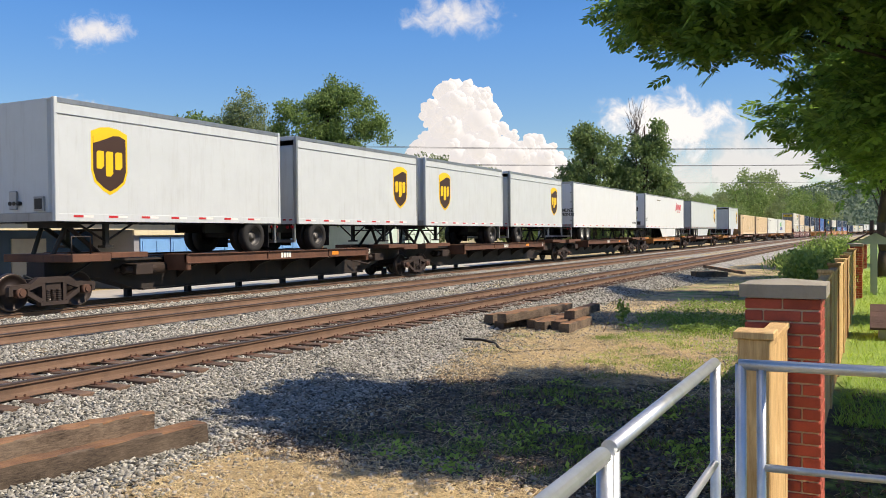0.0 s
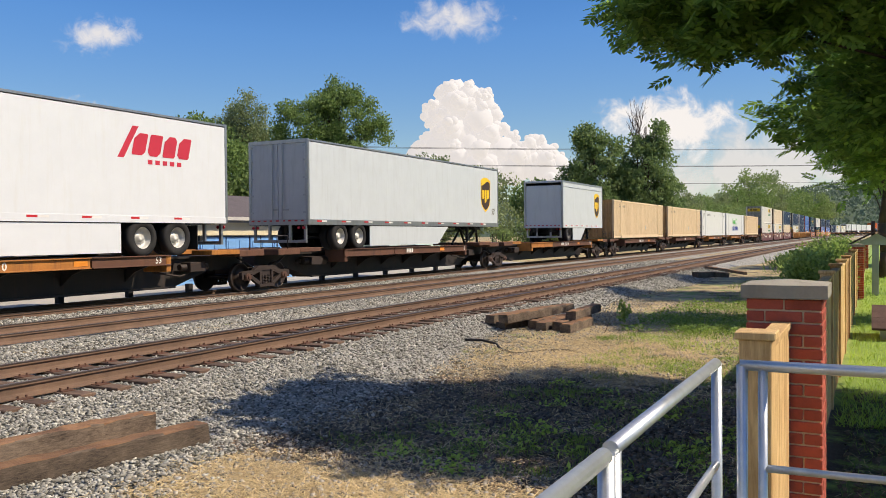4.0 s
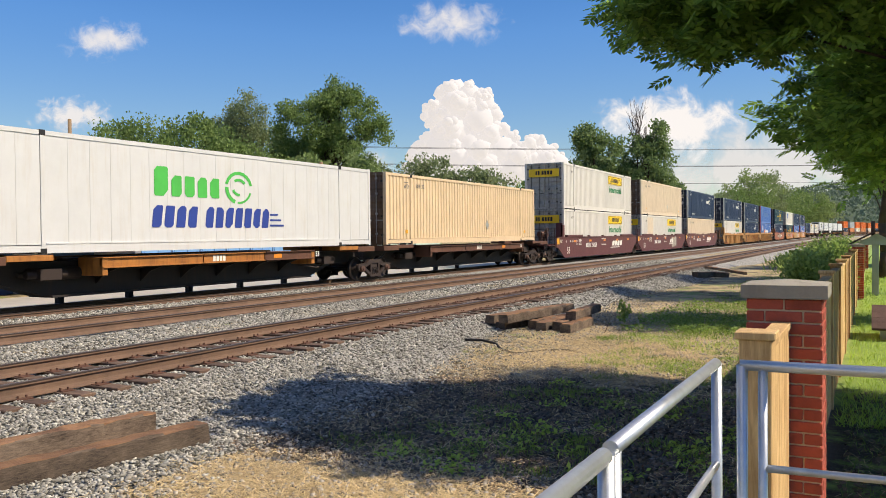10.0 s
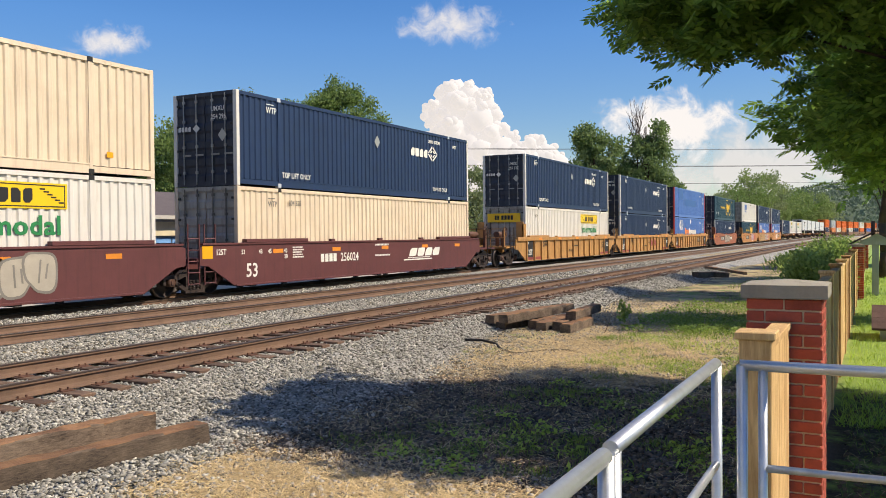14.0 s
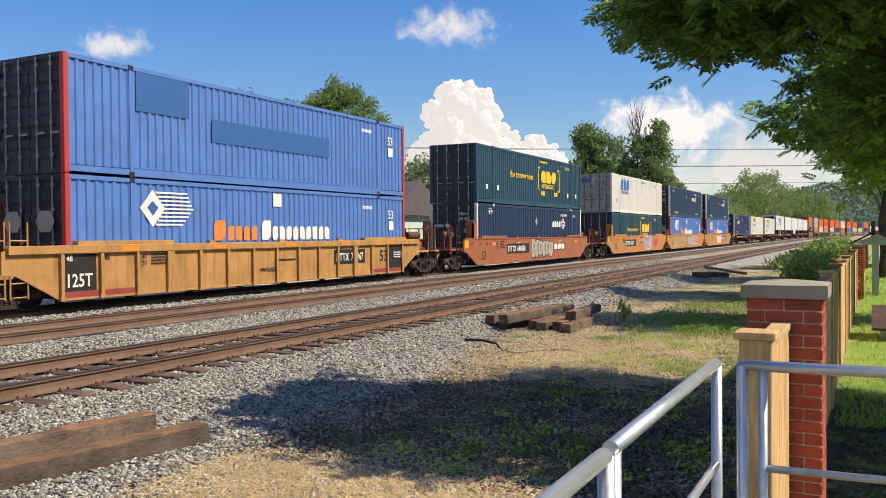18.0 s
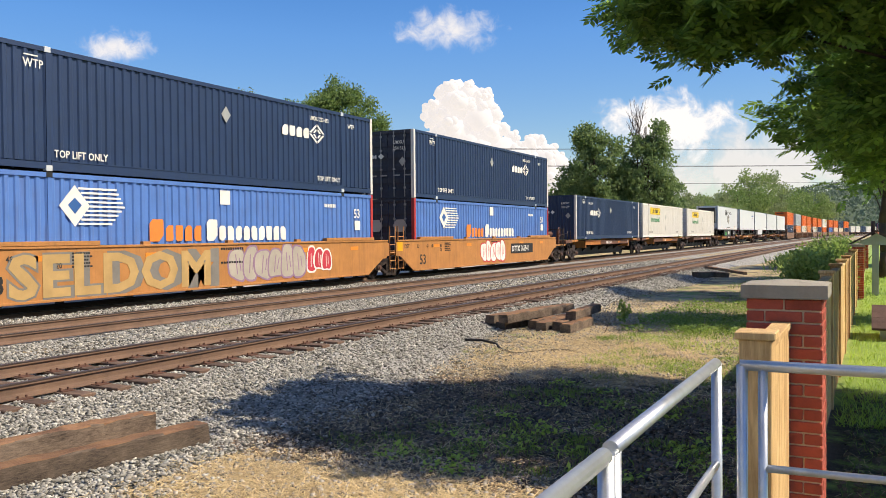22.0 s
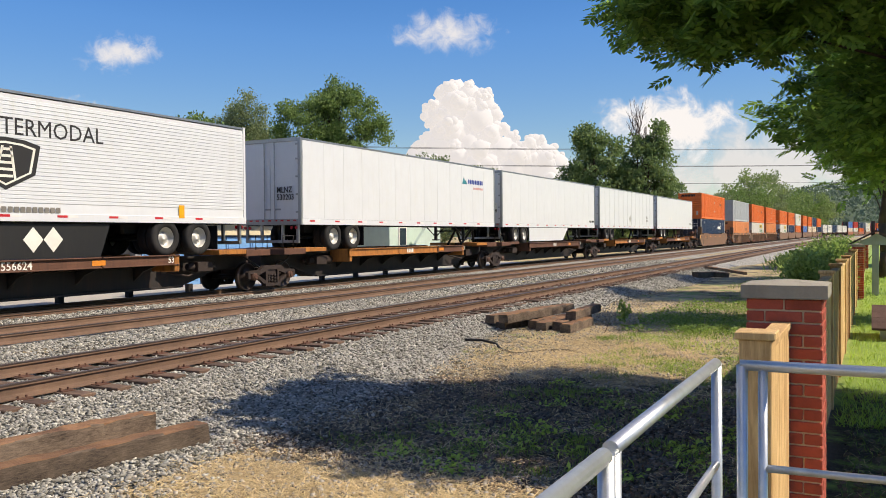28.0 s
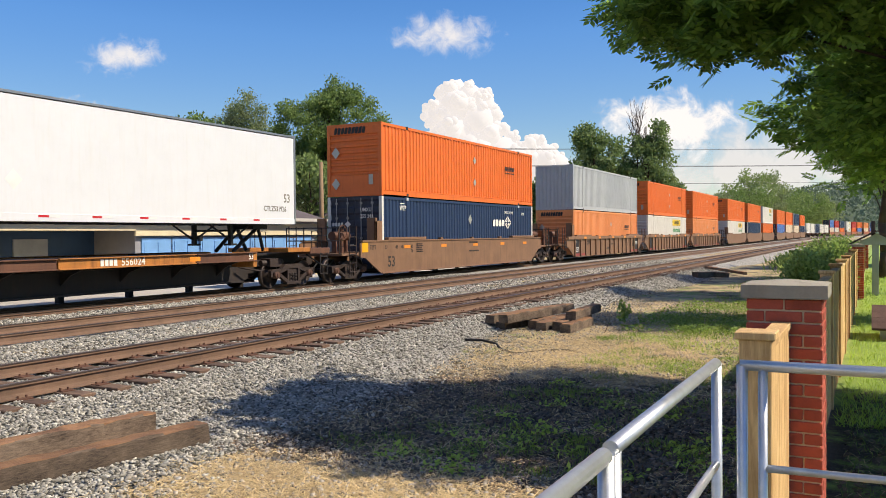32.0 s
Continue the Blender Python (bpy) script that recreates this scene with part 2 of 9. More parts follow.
def random_poses(rng, places, sizes, tilt=math.pi, flat=None):
    """Poses at places with random turns; sizes is n or n x 3."""
    n = len(places)
    a, b, c = rng.uniform(0, math.tau, n), rng.uniform(-tilt, tilt, n), rng.uniform(-tilt, tilt, n)
    ca, sa, cb, sb, cc, sc = np.cos(a), np.sin(a), np.cos(b), np.sin(b), np.cos(c), np.sin(c)
    z, o = np.zeros(n), np.ones(n)
    rz = np.array([[ca, -sa, z], [sa, ca, z], [z, z, o]]).transpose(2, 0, 1)
    rx = np.array([[o, z, z], [z, cb, -sb], [z, sb, cb]]).transpose(2, 0, 1)
    ry = np.array([[cc, z, sc], [z, o, z], [-sc, z, cc]]).transpose(2, 0, 1)
    r = rz @ rx @ ry
    sizes = np.asarray(sizes, float)
    if sizes.ndim == 1:
        sizes = np.repeat(sizes[:, None], 3, 1)
    m = np.zeros((n, 4, 4))
    m[:, :3, :3] = r * sizes[:, None, :]
    m[:, :3, 3] = places
    m[:, 3, 3] = 1
    return m


SIDE = Matrix(((0, 0, 1, 0), (1, 0, 0, 0), (0, 1, 0, 0), (0, 0, 0, 1)))       # a drawing's x, y to a thing's y, z; faces +x
END = Matrix(((1, 0, 0, 0), (0, 0, -1, 0), (0, 1, 0, 0), (0, 0, 0, 1)))       # x, y to x, z; faces -y
LETTERS = {}


def letters(string, size, material, squeeze=1.0, weight=0.022):
    """A thin mesh of a word in the built-in font, its foot at the origin."""
    key = (string, size, material.name, squeeze, weight)
    if key not in LETTERS:
        cu = bpy.data.curves.new("letters", "FONT")
        cu.space_character = 1.0 + weight * 1.5
        cu.body, cu.size, cu.extrude, cu.resolution_u, cu.offset = string, size * 1.4, 0.002, 2, size * weight
        ob = bpy.data.objects.new("letters", cu)
        me = bpy.data.meshes.new_from_object(ob)
        bpy.data.objects.remove(ob)
        bpy.data.curves.remove(cu)
        me.transform(Matrix.Diagonal((squeeze, 1, 1, 1)))
        me.materials.clear()
        me.materials.append(material)
        LETTERS[key] = me
    return LETTERS[key]


def word(parent, string, size, y, z, x, material, squeeze=0.85, name="lettering", label="", weight=0.022):
    """A word on the side that faces +x."""
    return part(name, letters(string, size, material, squeeze, weight), None, parent, label, at=Matrix.Translation((x, y, z)) @ SIDE)


def end_word(parent, string, size, x, z, y, material, squeeze=0.85, name="lettering", label=""):
    return part(name, letters(string, size, material, squeeze), None, parent, label, at=Matrix.Translation((x, y, z)) @ END)


def shape(pts, depth=0.004):
    """A flat shape with outline pts in a drawing's x, y."""
    bm = bmesh.new()
    a = [bm.verts.new((x, y, 0)) for x, y in pts]
    b = [bm.verts.new((x, y, depth)) for x, y in pts]
    bm.faces.new(a[::-1])
    bm.faces.new(b)
    n = len(pts)
    for k in range(n):
        bm.faces.new((a[k], a[(k + 1) % n], b[(k + 1) % n], b[k]))
    return bm


def bars(bm, x, y, w, h, n, gap=0.25, depth=0.004, lean=0.0):
    """A row of n plain bars that stand for a word of width w and height h."""
    step = w / n
    for k in range(n):
        x0 = x + k * step
        x1 = x0 + step * (1 - gap)
        pts = [(x0, y), (x1, y), (x1 + lean, y + h), (x0 + lean, y + h)]
        a = [bm.verts.new((px, py, 0)) for px, py in pts]
        b = [bm.verts.new((px, py, depth)) for px, py in pts]
        bm.faces.new(a[::-1])
        bm.faces.new(b)
        for i in range(4):
            bm.faces.new((a[i], a[(i + 1) % 4], b[(i + 1) % 4], b[i]))


def glyphs(bm, x, y, w, h, n, gap=0.22, depth=0.004, lean=0.0, seed=0):
    """A row of n plain blocks with cut corners that stand for a painted name."""
    r = random.Random(seed + n)
    step = w / n
    for k in range(n):
        x0, g = x + k * step, step * (1 - gap)
        c = [min(g, h) * r.choice((0.08, 0.22, 0.34)) for _ in range(4)]
        pts = [(x0 + c[0], y), (x0 + g - c[1], y), (x0 + g, y + c[1]), (x0 + g, y + h - c[2]), (x0 + g - c[2], y + h), (x0 + c[3], y + h), (x0, y + h - c[3]), (x0, y + c[0])]
        bm.faces.new([bm.verts.new((px + lean * (py - y) / h, py, depth)) for px, py in pts])


def sign(parent, name, bm, material, y, z, x, label=""):
    """A drawing laid on the side that faces +x."""
    return part(name, bm, material, parent, label, at=Matrix.Translation((x, y, z)) @ SIDE)


def end_sign(parent, name, bm, material, x, z, y, label=""):
    return part(name, bm, material, parent, label, at=Matrix.Translation((x, y, z)) @ END)


# ---- the railway's line: straight, then a wide curve to the right ----
BEND, RADIUS = 270.0, 1700.0


def line(s, off=0.0):
    """x, y and heading at s metres along the line, off metres right of the train's track."""
    if s <= BEND:
        return TRAIN_X + off, s, 0.0
    a = (s - BEND) / RADIUS
    return TRAIN_X + RADIUS - (RADIUS - off) * math.cos(a), BEND + (RADIUS - off) * math.sin(a), -a


SPEED_T = (0, 3.5, 7, 12, 17, 22, 26, 29, 32)
SPEED_V = (16.71, 17.07, 17.1, 17.21, 17.0, 17.26, 17.22, 16.9, 17.23)


def gone(t):
    """Metres that the train has gone by t seconds."""
    d = 0.0
    for k in range(len(SPEED_T) - 1):
        t0, t1, v0, v1 = SPEED_T[k], SPEED_T[k + 1], SPEED_V[k], SPEED_V[k + 1]
        u = min(max(t - t0, 0), t1 - t0)
        d += v0 * u + (v1 - v0) / (t1 - t0) * u * u / 2
    return d


TRAIN = []       # (thing, metres along the train)
WHEELS = []      # (wheelset, metres along the train, radius)

# ---- ground, tracks ----
rng = np.random.default_rng(7)


def gravel_material():
    m = bpy.data.materials.new("ballast_bed")
    m.use_nodes = True
    nt, ns = m.node_tree, m.node_tree.nodes
    bsdf = ns["Principled BSDF"]
    bsdf.inputs["Roughness"].default_value = 0.9
    tc = ns.new("ShaderNodeTexCoord")
    vo = ns.new("ShaderNodeTexVoronoi")
    vo.inputs["Scale"].default_value = 24
    nt.links.new(tc.outputs["Object"], vo.inputs["Vector"])
    bw = ns.new("ShaderNodeRGBToBW")
    nt.links.new(vo.outputs["Color"], bw.inputs[0])
    nz = ns.new("ShaderNodeTexNoise")
    nz.inputs["Scale"].default_value = 0.8
    nz.inputs["Detail"].default_value = 5
    nt.links.new(tc.outputs["Object"], nz.inputs["Vector"])
    r = ns.new("ShaderNodeValToRGB")
    r.color_ramp.elements[0].color = (0.1, 0.096, 0.083, 1)
    r.color_ramp.elements[1].color = (0.48, 0.464, 0.41, 1)
    ad = ns.new("ShaderNodeMath")
    ad.operation = "MULTIPLY_ADD"
    nt.links.new(nz.outputs["Fac"], ad.inputs[0])
    ad.inputs[1].default_value = 0.5
    nt.links.new(bw.outputs[0], ad.inputs[2])
    sub = ns.new("ShaderNodeMath")
    sub.operation = "SUBTRACT"
    nt.links.new(ad.outputs[0], sub.inputs[0])
    sub.inputs[1].default_value = 0.22
    nt.links.new(sub.outputs[0], r.inputs[0])
    nt.links.new(r.outputs[0], bsdf.inputs["Base Color"])
    bp = ns.new("ShaderNodeBump")
    bp.inputs["Strength"].default_value, bp.inputs["Distance"].default_value = 1.0, 0.03
    bp.invert = True
    nt.links.new(vo.outputs["Distance"], bp.inputs["Height"])
    nt.links.new(bp.outputs[0], bsdf.inputs["Normal"])
    return m


def ground_material():
    """Earth with dead straw and patches of low grass on the track side; lawn beyond the fence. Soil and straw partly
    paint in tree shade and sun.
    """
    m = bpy.data.materials.new("ground")
    m.use_nodes = True
    nt, ns = m.node_tree, m.node_tree.nodes
    bsdf = ns["Principled BSDF"]
    bsdf.inputs["Roughness"].default_value = 0.95
    tc = ns.new("ShaderNodeTexCoord")

    def nse(scale, detail=6, rough=0.6):
        n = ns.new("ShaderNodeTexNoise")
        n.inputs["Scale"].default_value, n.inputs["Detail"].default_value, n.inputs["Roughness"].default_value = scale, detail, rough
        nt.links.new(tc.outputs["Object"], n.inputs["Vector"])
        return n

    def mapr(src, a, b):
        r = ns.new("ShaderNodeMapRange")
        r.inputs["From Min"].default_value, r.inputs["From Max"].default_value = a, b
        nt.links.new(src, r.inputs["Value"])
        return r.outputs[0]

    def mix(fac, a, b):
        x = ns.new("ShaderNodeMix")
        x.data_type = "RGBA"
        nt.links.new(fac, x.inputs["Factor"])
        for k, v in (("A", a), ("B", b)):
            if isinstance(v, tuple):
                x.inputs[k].default_value = (*v, 1)
            else:
                nt.links.new(v, x.inputs[k])
        return x.outputs["Result"]

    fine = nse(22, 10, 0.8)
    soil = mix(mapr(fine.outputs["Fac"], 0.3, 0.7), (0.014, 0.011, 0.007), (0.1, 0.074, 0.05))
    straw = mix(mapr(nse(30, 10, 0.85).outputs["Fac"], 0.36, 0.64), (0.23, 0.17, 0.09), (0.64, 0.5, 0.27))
    # real soil, but placed and darkened to deepen the tree's shade; straw beyond it
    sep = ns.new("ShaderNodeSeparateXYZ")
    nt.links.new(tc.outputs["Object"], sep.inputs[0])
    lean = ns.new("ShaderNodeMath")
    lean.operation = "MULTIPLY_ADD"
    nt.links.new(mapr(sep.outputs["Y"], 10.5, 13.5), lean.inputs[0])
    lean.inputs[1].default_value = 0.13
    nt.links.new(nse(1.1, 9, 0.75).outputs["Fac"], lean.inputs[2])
    # more pale straw in the near strip, painting in its sunlight
    sunny_strip = ns.new("ShaderNodeMath")
    sunny_strip.operation = "MULTIPLY_ADD"
    nt.links.new(mapr(sep.outputs["Y"], 6.9, 5.9), sunny_strip.inputs[0])
    sunny_strip.inputs[1].default_value = 0.13
    nt.links.new(lean.outputs[0], sunny_strip.inputs[2])
    base = mix(mapr(sunny_strip.outputs[0], 0.5, 0.66), soil, straw)
    green = mix(mapr(fine.outputs["Fac"], 0.3, 0.7), (0.1, 0.15, 0.035), (0.26, 0.34, 0.09))
    side = mix(mapr(nse(0.8, 7).outputs["Fac"], 0.55, 0.66), base, green)
    lawn = mix(mapr(nse(2.5, 6).outputs["Fac"], 0.3, 0.75), (0.18, 0.3, 0.05), (0.3, 0.41, 0.09))
    worn = ns.new("ShaderNodeMath")
    worn.operation = "MULTIPLY_ADD"
    nt.links.new(mapr(sep.outputs["Y"], 15.0, 9.0), worn.inputs[0])
    worn.inputs[1].default_value = 0.32
    nt.links.new(nse(1.6, 8, 0.7).outputs["Fac"], worn.inputs[2])
    lawn = mix(mapr(worn.outputs[0], 0.68, 0.84), lawn, soil)
    sx = ns.new("ShaderNodeSeparateXYZ")
    nt.links.new(tc.outputs["Object"], sx.inputs[0])
    whole = mix(mapr(sx.outputs["X"], -0.75, -0.35), side, lawn)
    nt.links.new(whole, bsdf.inputs["Base Color"])
    bp = ns.new("ShaderNodeBump")
    bp.inputs["Strength"].default_value, bp.inputs["Distance"].default_value = 0.8, 0.04
    nt.links.new(fine.outputs["Fac"], bp.inputs["Height"])
    nt.links.new(bp.outputs[0], bsdf.inputs["Normal"])
    return m


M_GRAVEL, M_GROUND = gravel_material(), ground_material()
TRACKS = (0.0, 3.717, 8.55)     # metres right of the train's track
NEAR_X = TRAIN_X + TRACKS[2]


def bed_edge(y):
    """Where the ballast's toe lies, right of the train's track."""
    return 11.35 + 0.35 * math.sin(y * 0.21) + 0.25 * math.sin(y * 0.53 + 1.0) + 1.25 * min(1.0, max(0.0, (15.0 - y) / 7.0))


def ground_z(off, y):
    """Height of ground off metres right of the train's track."""
    e = bed_edge(y)
    if off < -3.5:
        return -0.42
    if off < -2.2:
        return -0.42 + 0.19 * (off + 3.5) / 1.3
    if off <= 10.0:
        rise = 0.15 * min(1.0, max(0.0, min(off - 0.95, 2.72 - off) / 0.25))
        return rise - 0.225 + 0.012 * math.sin(off * 3.0) + 0.01 * math.sin(y * 1.7 + off)
    if off < e:
        u = (off - 10.0) / (e - 10.0)
        return -0.225 - 0.20 * u * u * (3 - 2 * u)
    n = noise.noise(Vector((off * 0.6, y * 0.6, 0.0))) * 0.035
    z = -0.425 + n
    if off > 16.5:
        z += 0.14 * min(1.0, (off - 16.5) / 1.5)
    return z


def strip(name, offs, ys, material, label, category, dz=0.0):
    """A sheet of ground that follows the railway."""
    v, f = [], []
    for y in ys:
        for o in offs:
            px, py, a = line(y, o)
            v.append((px, py, ground_z(o, y) + dz))
    n = len(offs)
    for j in range(len(ys) - 1):
        for i in range(n - 1):
            f.append((j * n + i, j * n + i + 1, (j + 1) * n + i + 1, (j + 1) * n + i))
    return setting(name, raw_mesh(name, v, f, material, True), material, label, category)


def steps(a, b, d0, grow):
    out, d = [a], d0
    while out[-1] < b:
        out.append(min(b, out[-1] + d))
        d *= grow
    return out


ys_near = steps(-6.0, 600.0, 0.3, 1.012)
# one sheet to the horizon: fine near, coarse far
v, f = [], []
gx = [-3000, -1500, -600, -200, -80, -40, -28] + [o + TRAIN_X for o in (-6, -3.5, -2.2, 0, 5, 10, 10.3, 10.6, 10.9, 11.2, 11.5, 11.9, 12.4, 13, 13.6, 14.2, 14.8, 15.4, 16, 16.5, 17.2, 18, 19, 21)] + [6, 12, 25, 60, 150, 500, 1500, 3000]
gy = [-3000, -1000, -300, -80, -30, -12] + steps(-6.0, 80.0, 0.5, 1.03) + [90, 110, 140, 180, 230, 270, 320, 400, 520, 700, 1000, 1800, 3000]
for y in gy:
    for x in gx:
        v.append((x, y, ground_z(x - TRAIN_X, y) - 0.012 if -30 < x < 8 else (-0.42 if x < 0 else -0.285)))
n = len(gx)
f = [(j * n + i, j * n + i + 1, (j + 1) * n + i + 1, (j + 1) * n + i) for j in range(len(gy) - 1) for i in range(n - 1)]
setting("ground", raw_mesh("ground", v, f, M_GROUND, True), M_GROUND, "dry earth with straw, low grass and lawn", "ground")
offs = [-3.4, -2.9, -2.2] + sorted([round(-1.8 + 0.4 * k, 2) for k in range(30)] + [0.95, 1.2, 2.5, 2.72]) + [10.2, 10.5, 10.8, 11.1, 11.4, 11.7, 12.0, 12.4, 12.8, 13.2]
v, f = [], []
for y in ys_near:
    for o in offs:
        o2 = min(o, bed_edge(y)) if o > 10.3 else o
        px, py, a = line(y, o2)
        v.append((px, py, ground_z(o2, y) + (0.0 if o2 < bed_edge(y) else -0.03)))
n = len(offs)
f = [(j * n + i, j * n + i + 1, (j + 1) * n + i + 1, (j + 1) * n + i) for j in range(len(ys_near) - 1) for i in range(n - 1)]
bed = setting("ballast", raw_mesh("ballast", v, f, M_GRAVEL, True), M_GRAVEL, "grey crushed-stone railway ballast", "ballast")

# rails
M_RAIL = paint("rusty_rail_web", "6e5645", 0.8, vary=0.22, dirt="46362c", dirt_amount=0.5, streak=False, bump=0.2)
# head colour is dark to paint in the shadow line beneath it
M_RAIL_TOP = paint("worn_rail_head", "4a3f39", 0.4, metal=0.5, vary=0.2)
M_TIE = wood("weathered_tie_wood", "6e5848", "3a2c24", "X", 0.92, 0.3)
M_PLATE = paint("rusty_tie_plate", "5a3a2a", 0.8, vary=0.25)
RAIL = [(-0.075, -0.185), (0.075, -0.185), (0.075, -0.172), (0.018, -0.155), (0.009, -0.13), (0.009, -0.055), (0.036, -0.04), (0.036, -0.008), (0.026, 0.0), (-0.026, 0.0), (-0.036, -0.008), (-0.036, -0.04), (-0.009, -0.055), (-0.009, -0.13), (-0.018, -0.155), (-0.075, -0.172)]
ys_rail = [-8.0] + [float(k) for k in range(0, 270, 9)] + [270 + 8 * k for k in range(42)]


def rail(off, name):
    for nm, prof, mat in (("rail", RAIL, M_RAIL), ("rail_head", [(-0.0372, -0.02), (0.0372, -0.02), (0.0372, -0.007), (0.027, 0.002), (-0.027, 0.002), (-0.0372, -0.007)], M_RAIL_TOP)):
        v, f, k = [], [], len(prof)
        for y in ys_rail:
            for px, pz in prof:
                x, yy, a = line(y, off + px)
                v.append((x, yy, pz))
        for j in range(len(ys_rail) - 1):
            for i in range(k):
                f.append((j * k + i, j * k + (i + 1) % k, (j + 1) * k + (i + 1) % k, (j + 1) * k + i))
        me = raw_mesh(nm, v, f, mat)
        if nm == "rail":
            r = setting("rail", me, mat, "rusty steel running rail on timber ties", "rail")
        else:
            part("rail_head", me, mat, r, "worn running surface, darkened with the shadow under the head")


for o in TRACKS:
    for d in (-0.7525, 0.7525):
        rail(o + d, "rail")

# ---- the train ----
RUST, SOOT = "5a3b28", "2a2522"
M_TAN = paint("tan_paint", "d8bf9b", 0.55, vary=0.07, dirt="7a6248", dirt_amount=0.35)
M_TAN_END = paint("rust_stained_tan", "b08a5c", 0.65, vary=0.2, dirt="3f2415", dirt_amount=0.9)
M_TAN_PALE = paint("pale_tan_paint", "d8c6ac", 0.55, vary=0.07, dirt="8a7258", dirt_amount=0.4)
M_WHITE = paint("white_container_paint", "d5d1c8", 0.5, vary=0.05, dirt="a08c6c", dirt_amount=0.3)
M_REEFER = paint("white_reefer_paint", "cbccca", 0.45, vary=0.04, dirt="b3a183", dirt_amount=0.3)
M_NAVY = paint("navy_paint", "1a3152", 0.5, vary=0.12, dirt="1d2838", dirt_amount=0.5)
M_BLUE = paint("royal_blue_paint", "4d76b6", 0.5, vary=0.1, dirt="5c4a48", dirt_amount=0.38)
M_GREEN = paint("dark_green_paint", "1b4354", 0.5, vary=0.12, dirt="163033", dirt_amount=0.5)
M_ORANGE = paint("orange_paint", "da6a28", 0.5, vary=0.07, dirt="8a3a18", dirt_amount=0.4)
M_PEACH = paint("faded_orange_paint", "d98a55", 0.55, vary=0.07, dirt="9a5a38", dirt_amount=0.35)
M_GREY = paint("grey_container_paint", "a9adb0", 0.5, vary=0.06, dirt="70706c", dirt_amount=0.35)
M_RED = paint("red_paint", "b5352e", 0.5, vary=0.08)
M_SILVER = paint("trailer_silver_paint", "bcc2c5", 0.42, vary=0.04, dirt="8e8c86", dirt_amount=0.3)
M_TWHITE = paint("trailer_white_paint", "d0d3d6", 0.35, vary=0.03, dirt="c0b9aa", dirt_amount=0.25)
M_ALU = paint("trailer_aluminium", "9a9da0", 0.38, metal=0.75, vary=0.1, dirt="5a5650", dirt_amount=0.4)
M_DOOR_DARK = paint("dark_door_paint", "5a4330", 0.6, vary=0.25, dirt="8a8378", dirt_amount=0.45)
M_DOOR_NAVY = paint("navy_door_paint", "1c2536", 0.55, vary=0.2, dirt="4c5058", dirt_amount=0.5)
M_DOOR_GREY = paint("grey_door_steel", "979894", 0.45, metal=0.2, vary=0.2, dirt="4a423a", dirt_amount=0.8)
M_ROD_DARK = paint("dirty_lock_rod_steel", "5a5955", 0.5, metal=0.3, vary=0.2, dirt="35302a", dirt_amount=0.6)
M_MAROON = paint("maroon_car_paint", "5c3130", 0.6, vary=0.12, dirt="33201e", dirt_amount=0.5, bump=0.15)
M_YELLOW_CAR = paint("yellow_car_paint", "ac7f48", 0.65, vary=0.2, dirt="5e3c26", dirt_amount=0.75, bump=0.15)
M_RUST_CAR = paint("rust_orange_car_paint", "98583a", 0.6, vary=0.14, dirt="5b3a27", dirt_amount=0.6, bump=0.15)
M_BAND = paint("dull_red_band_paint", "8c3a35", 0.6, vary=0.2, dirt="4a2a22", dirt_amount=0.5)
M_OCHRE_CAR = paint("faded_ochre_car_paint", "ad763f", 0.6, vary=0.15, dirt="6b4a30", dirt_amount=0.55, bump=0.15)
M_BROWN_CAR = paint("brown_car_paint", "7b5c44", 0.65, vary=0.14, dirt="443327", dirt_amount=0.6, bump=0.15)
M_SPINE = paint("dark_spine_steel", "2a2523", 0.65, vary=0.2, dirt="4b3226", dirt_amount=0.5, bump=0.2)
M_DECK = paint("rusty_deck_steel", "5e3d2c", 0.7, vary=0.25, dirt="33251e", dirt_amount=0.6, bump=0.25)
M_DECK_YELLOW = paint("orange_deck_edge_paint", "a66b2f", 0.6, vary=0.25, dirt="4b2e20", dirt_amount=0.9, bump=0.15)
M_TRUCK = paint("rusty_cast_steel", "31251f", 0.7, vary=0.25, dirt="27201d", dirt_amount=0.6, bump=0.3, bump_scale=40)
M_WHEEL = paint("wheel_steel", "2c2320", 0.5, metal=0.5, vary=0.25, bump=0.1)
M_TREAD = paint("worn_wheel_tread", "544a44", 0.4, metal=0.7, vary=0.2, dirt="3a2c24", dirt_amount=0.5)
M_BEARING = paint("rusty_bearing_steel", "553a2d", 0.6, vary=0.25, dirt="2b211c", dirt_amount=0.5)
M_BLACK = paint("black_steel", "191919", 0.55, vary=0.2, dirt="3c3530", dirt_amount=0.4)
M_TYRE = paint("tyre_rubber", "1c1b1b", 0.85, vary=0.2, dirt="4c4640", dirt_amount=0.35, bump=0.2)
M_RIM = paint("white_wheel_rim", "b9b7b0", 0.45, metal=0.2, vary=0.12, dirt="5a5046", dirt_amount=0.4)
M_RIM_DARK = paint("dark_wheel_rim", "4b4a49", 0.5, metal=0.4, vary=0.15)
M_LET_WHITE = paint("white_lettering", "dcd9cf", 0.6, vary=0.12)
M_LET_BLACK = paint("black_lettering", "1e1d1d", 0.6, vary=0.12)
M_LET_GREY = paint("worn_grey_lettering", "77736b", 0.6, vary=0.2)
M_LET_GREEN = paint("green_lettering", "1c7a45", 0.6, vary=0.1)
M_LET_NAVY = paint("blue_lettering", "233d8c", 0.6, vary=0.1)
M_LET_CSX = paint("mid_blue_lettering", "2c5fa5", 0.6, vary=0.1)
M_LET_ORANGE = paint("orange_lettering", "d87c33", 0.6, vary=0.1)
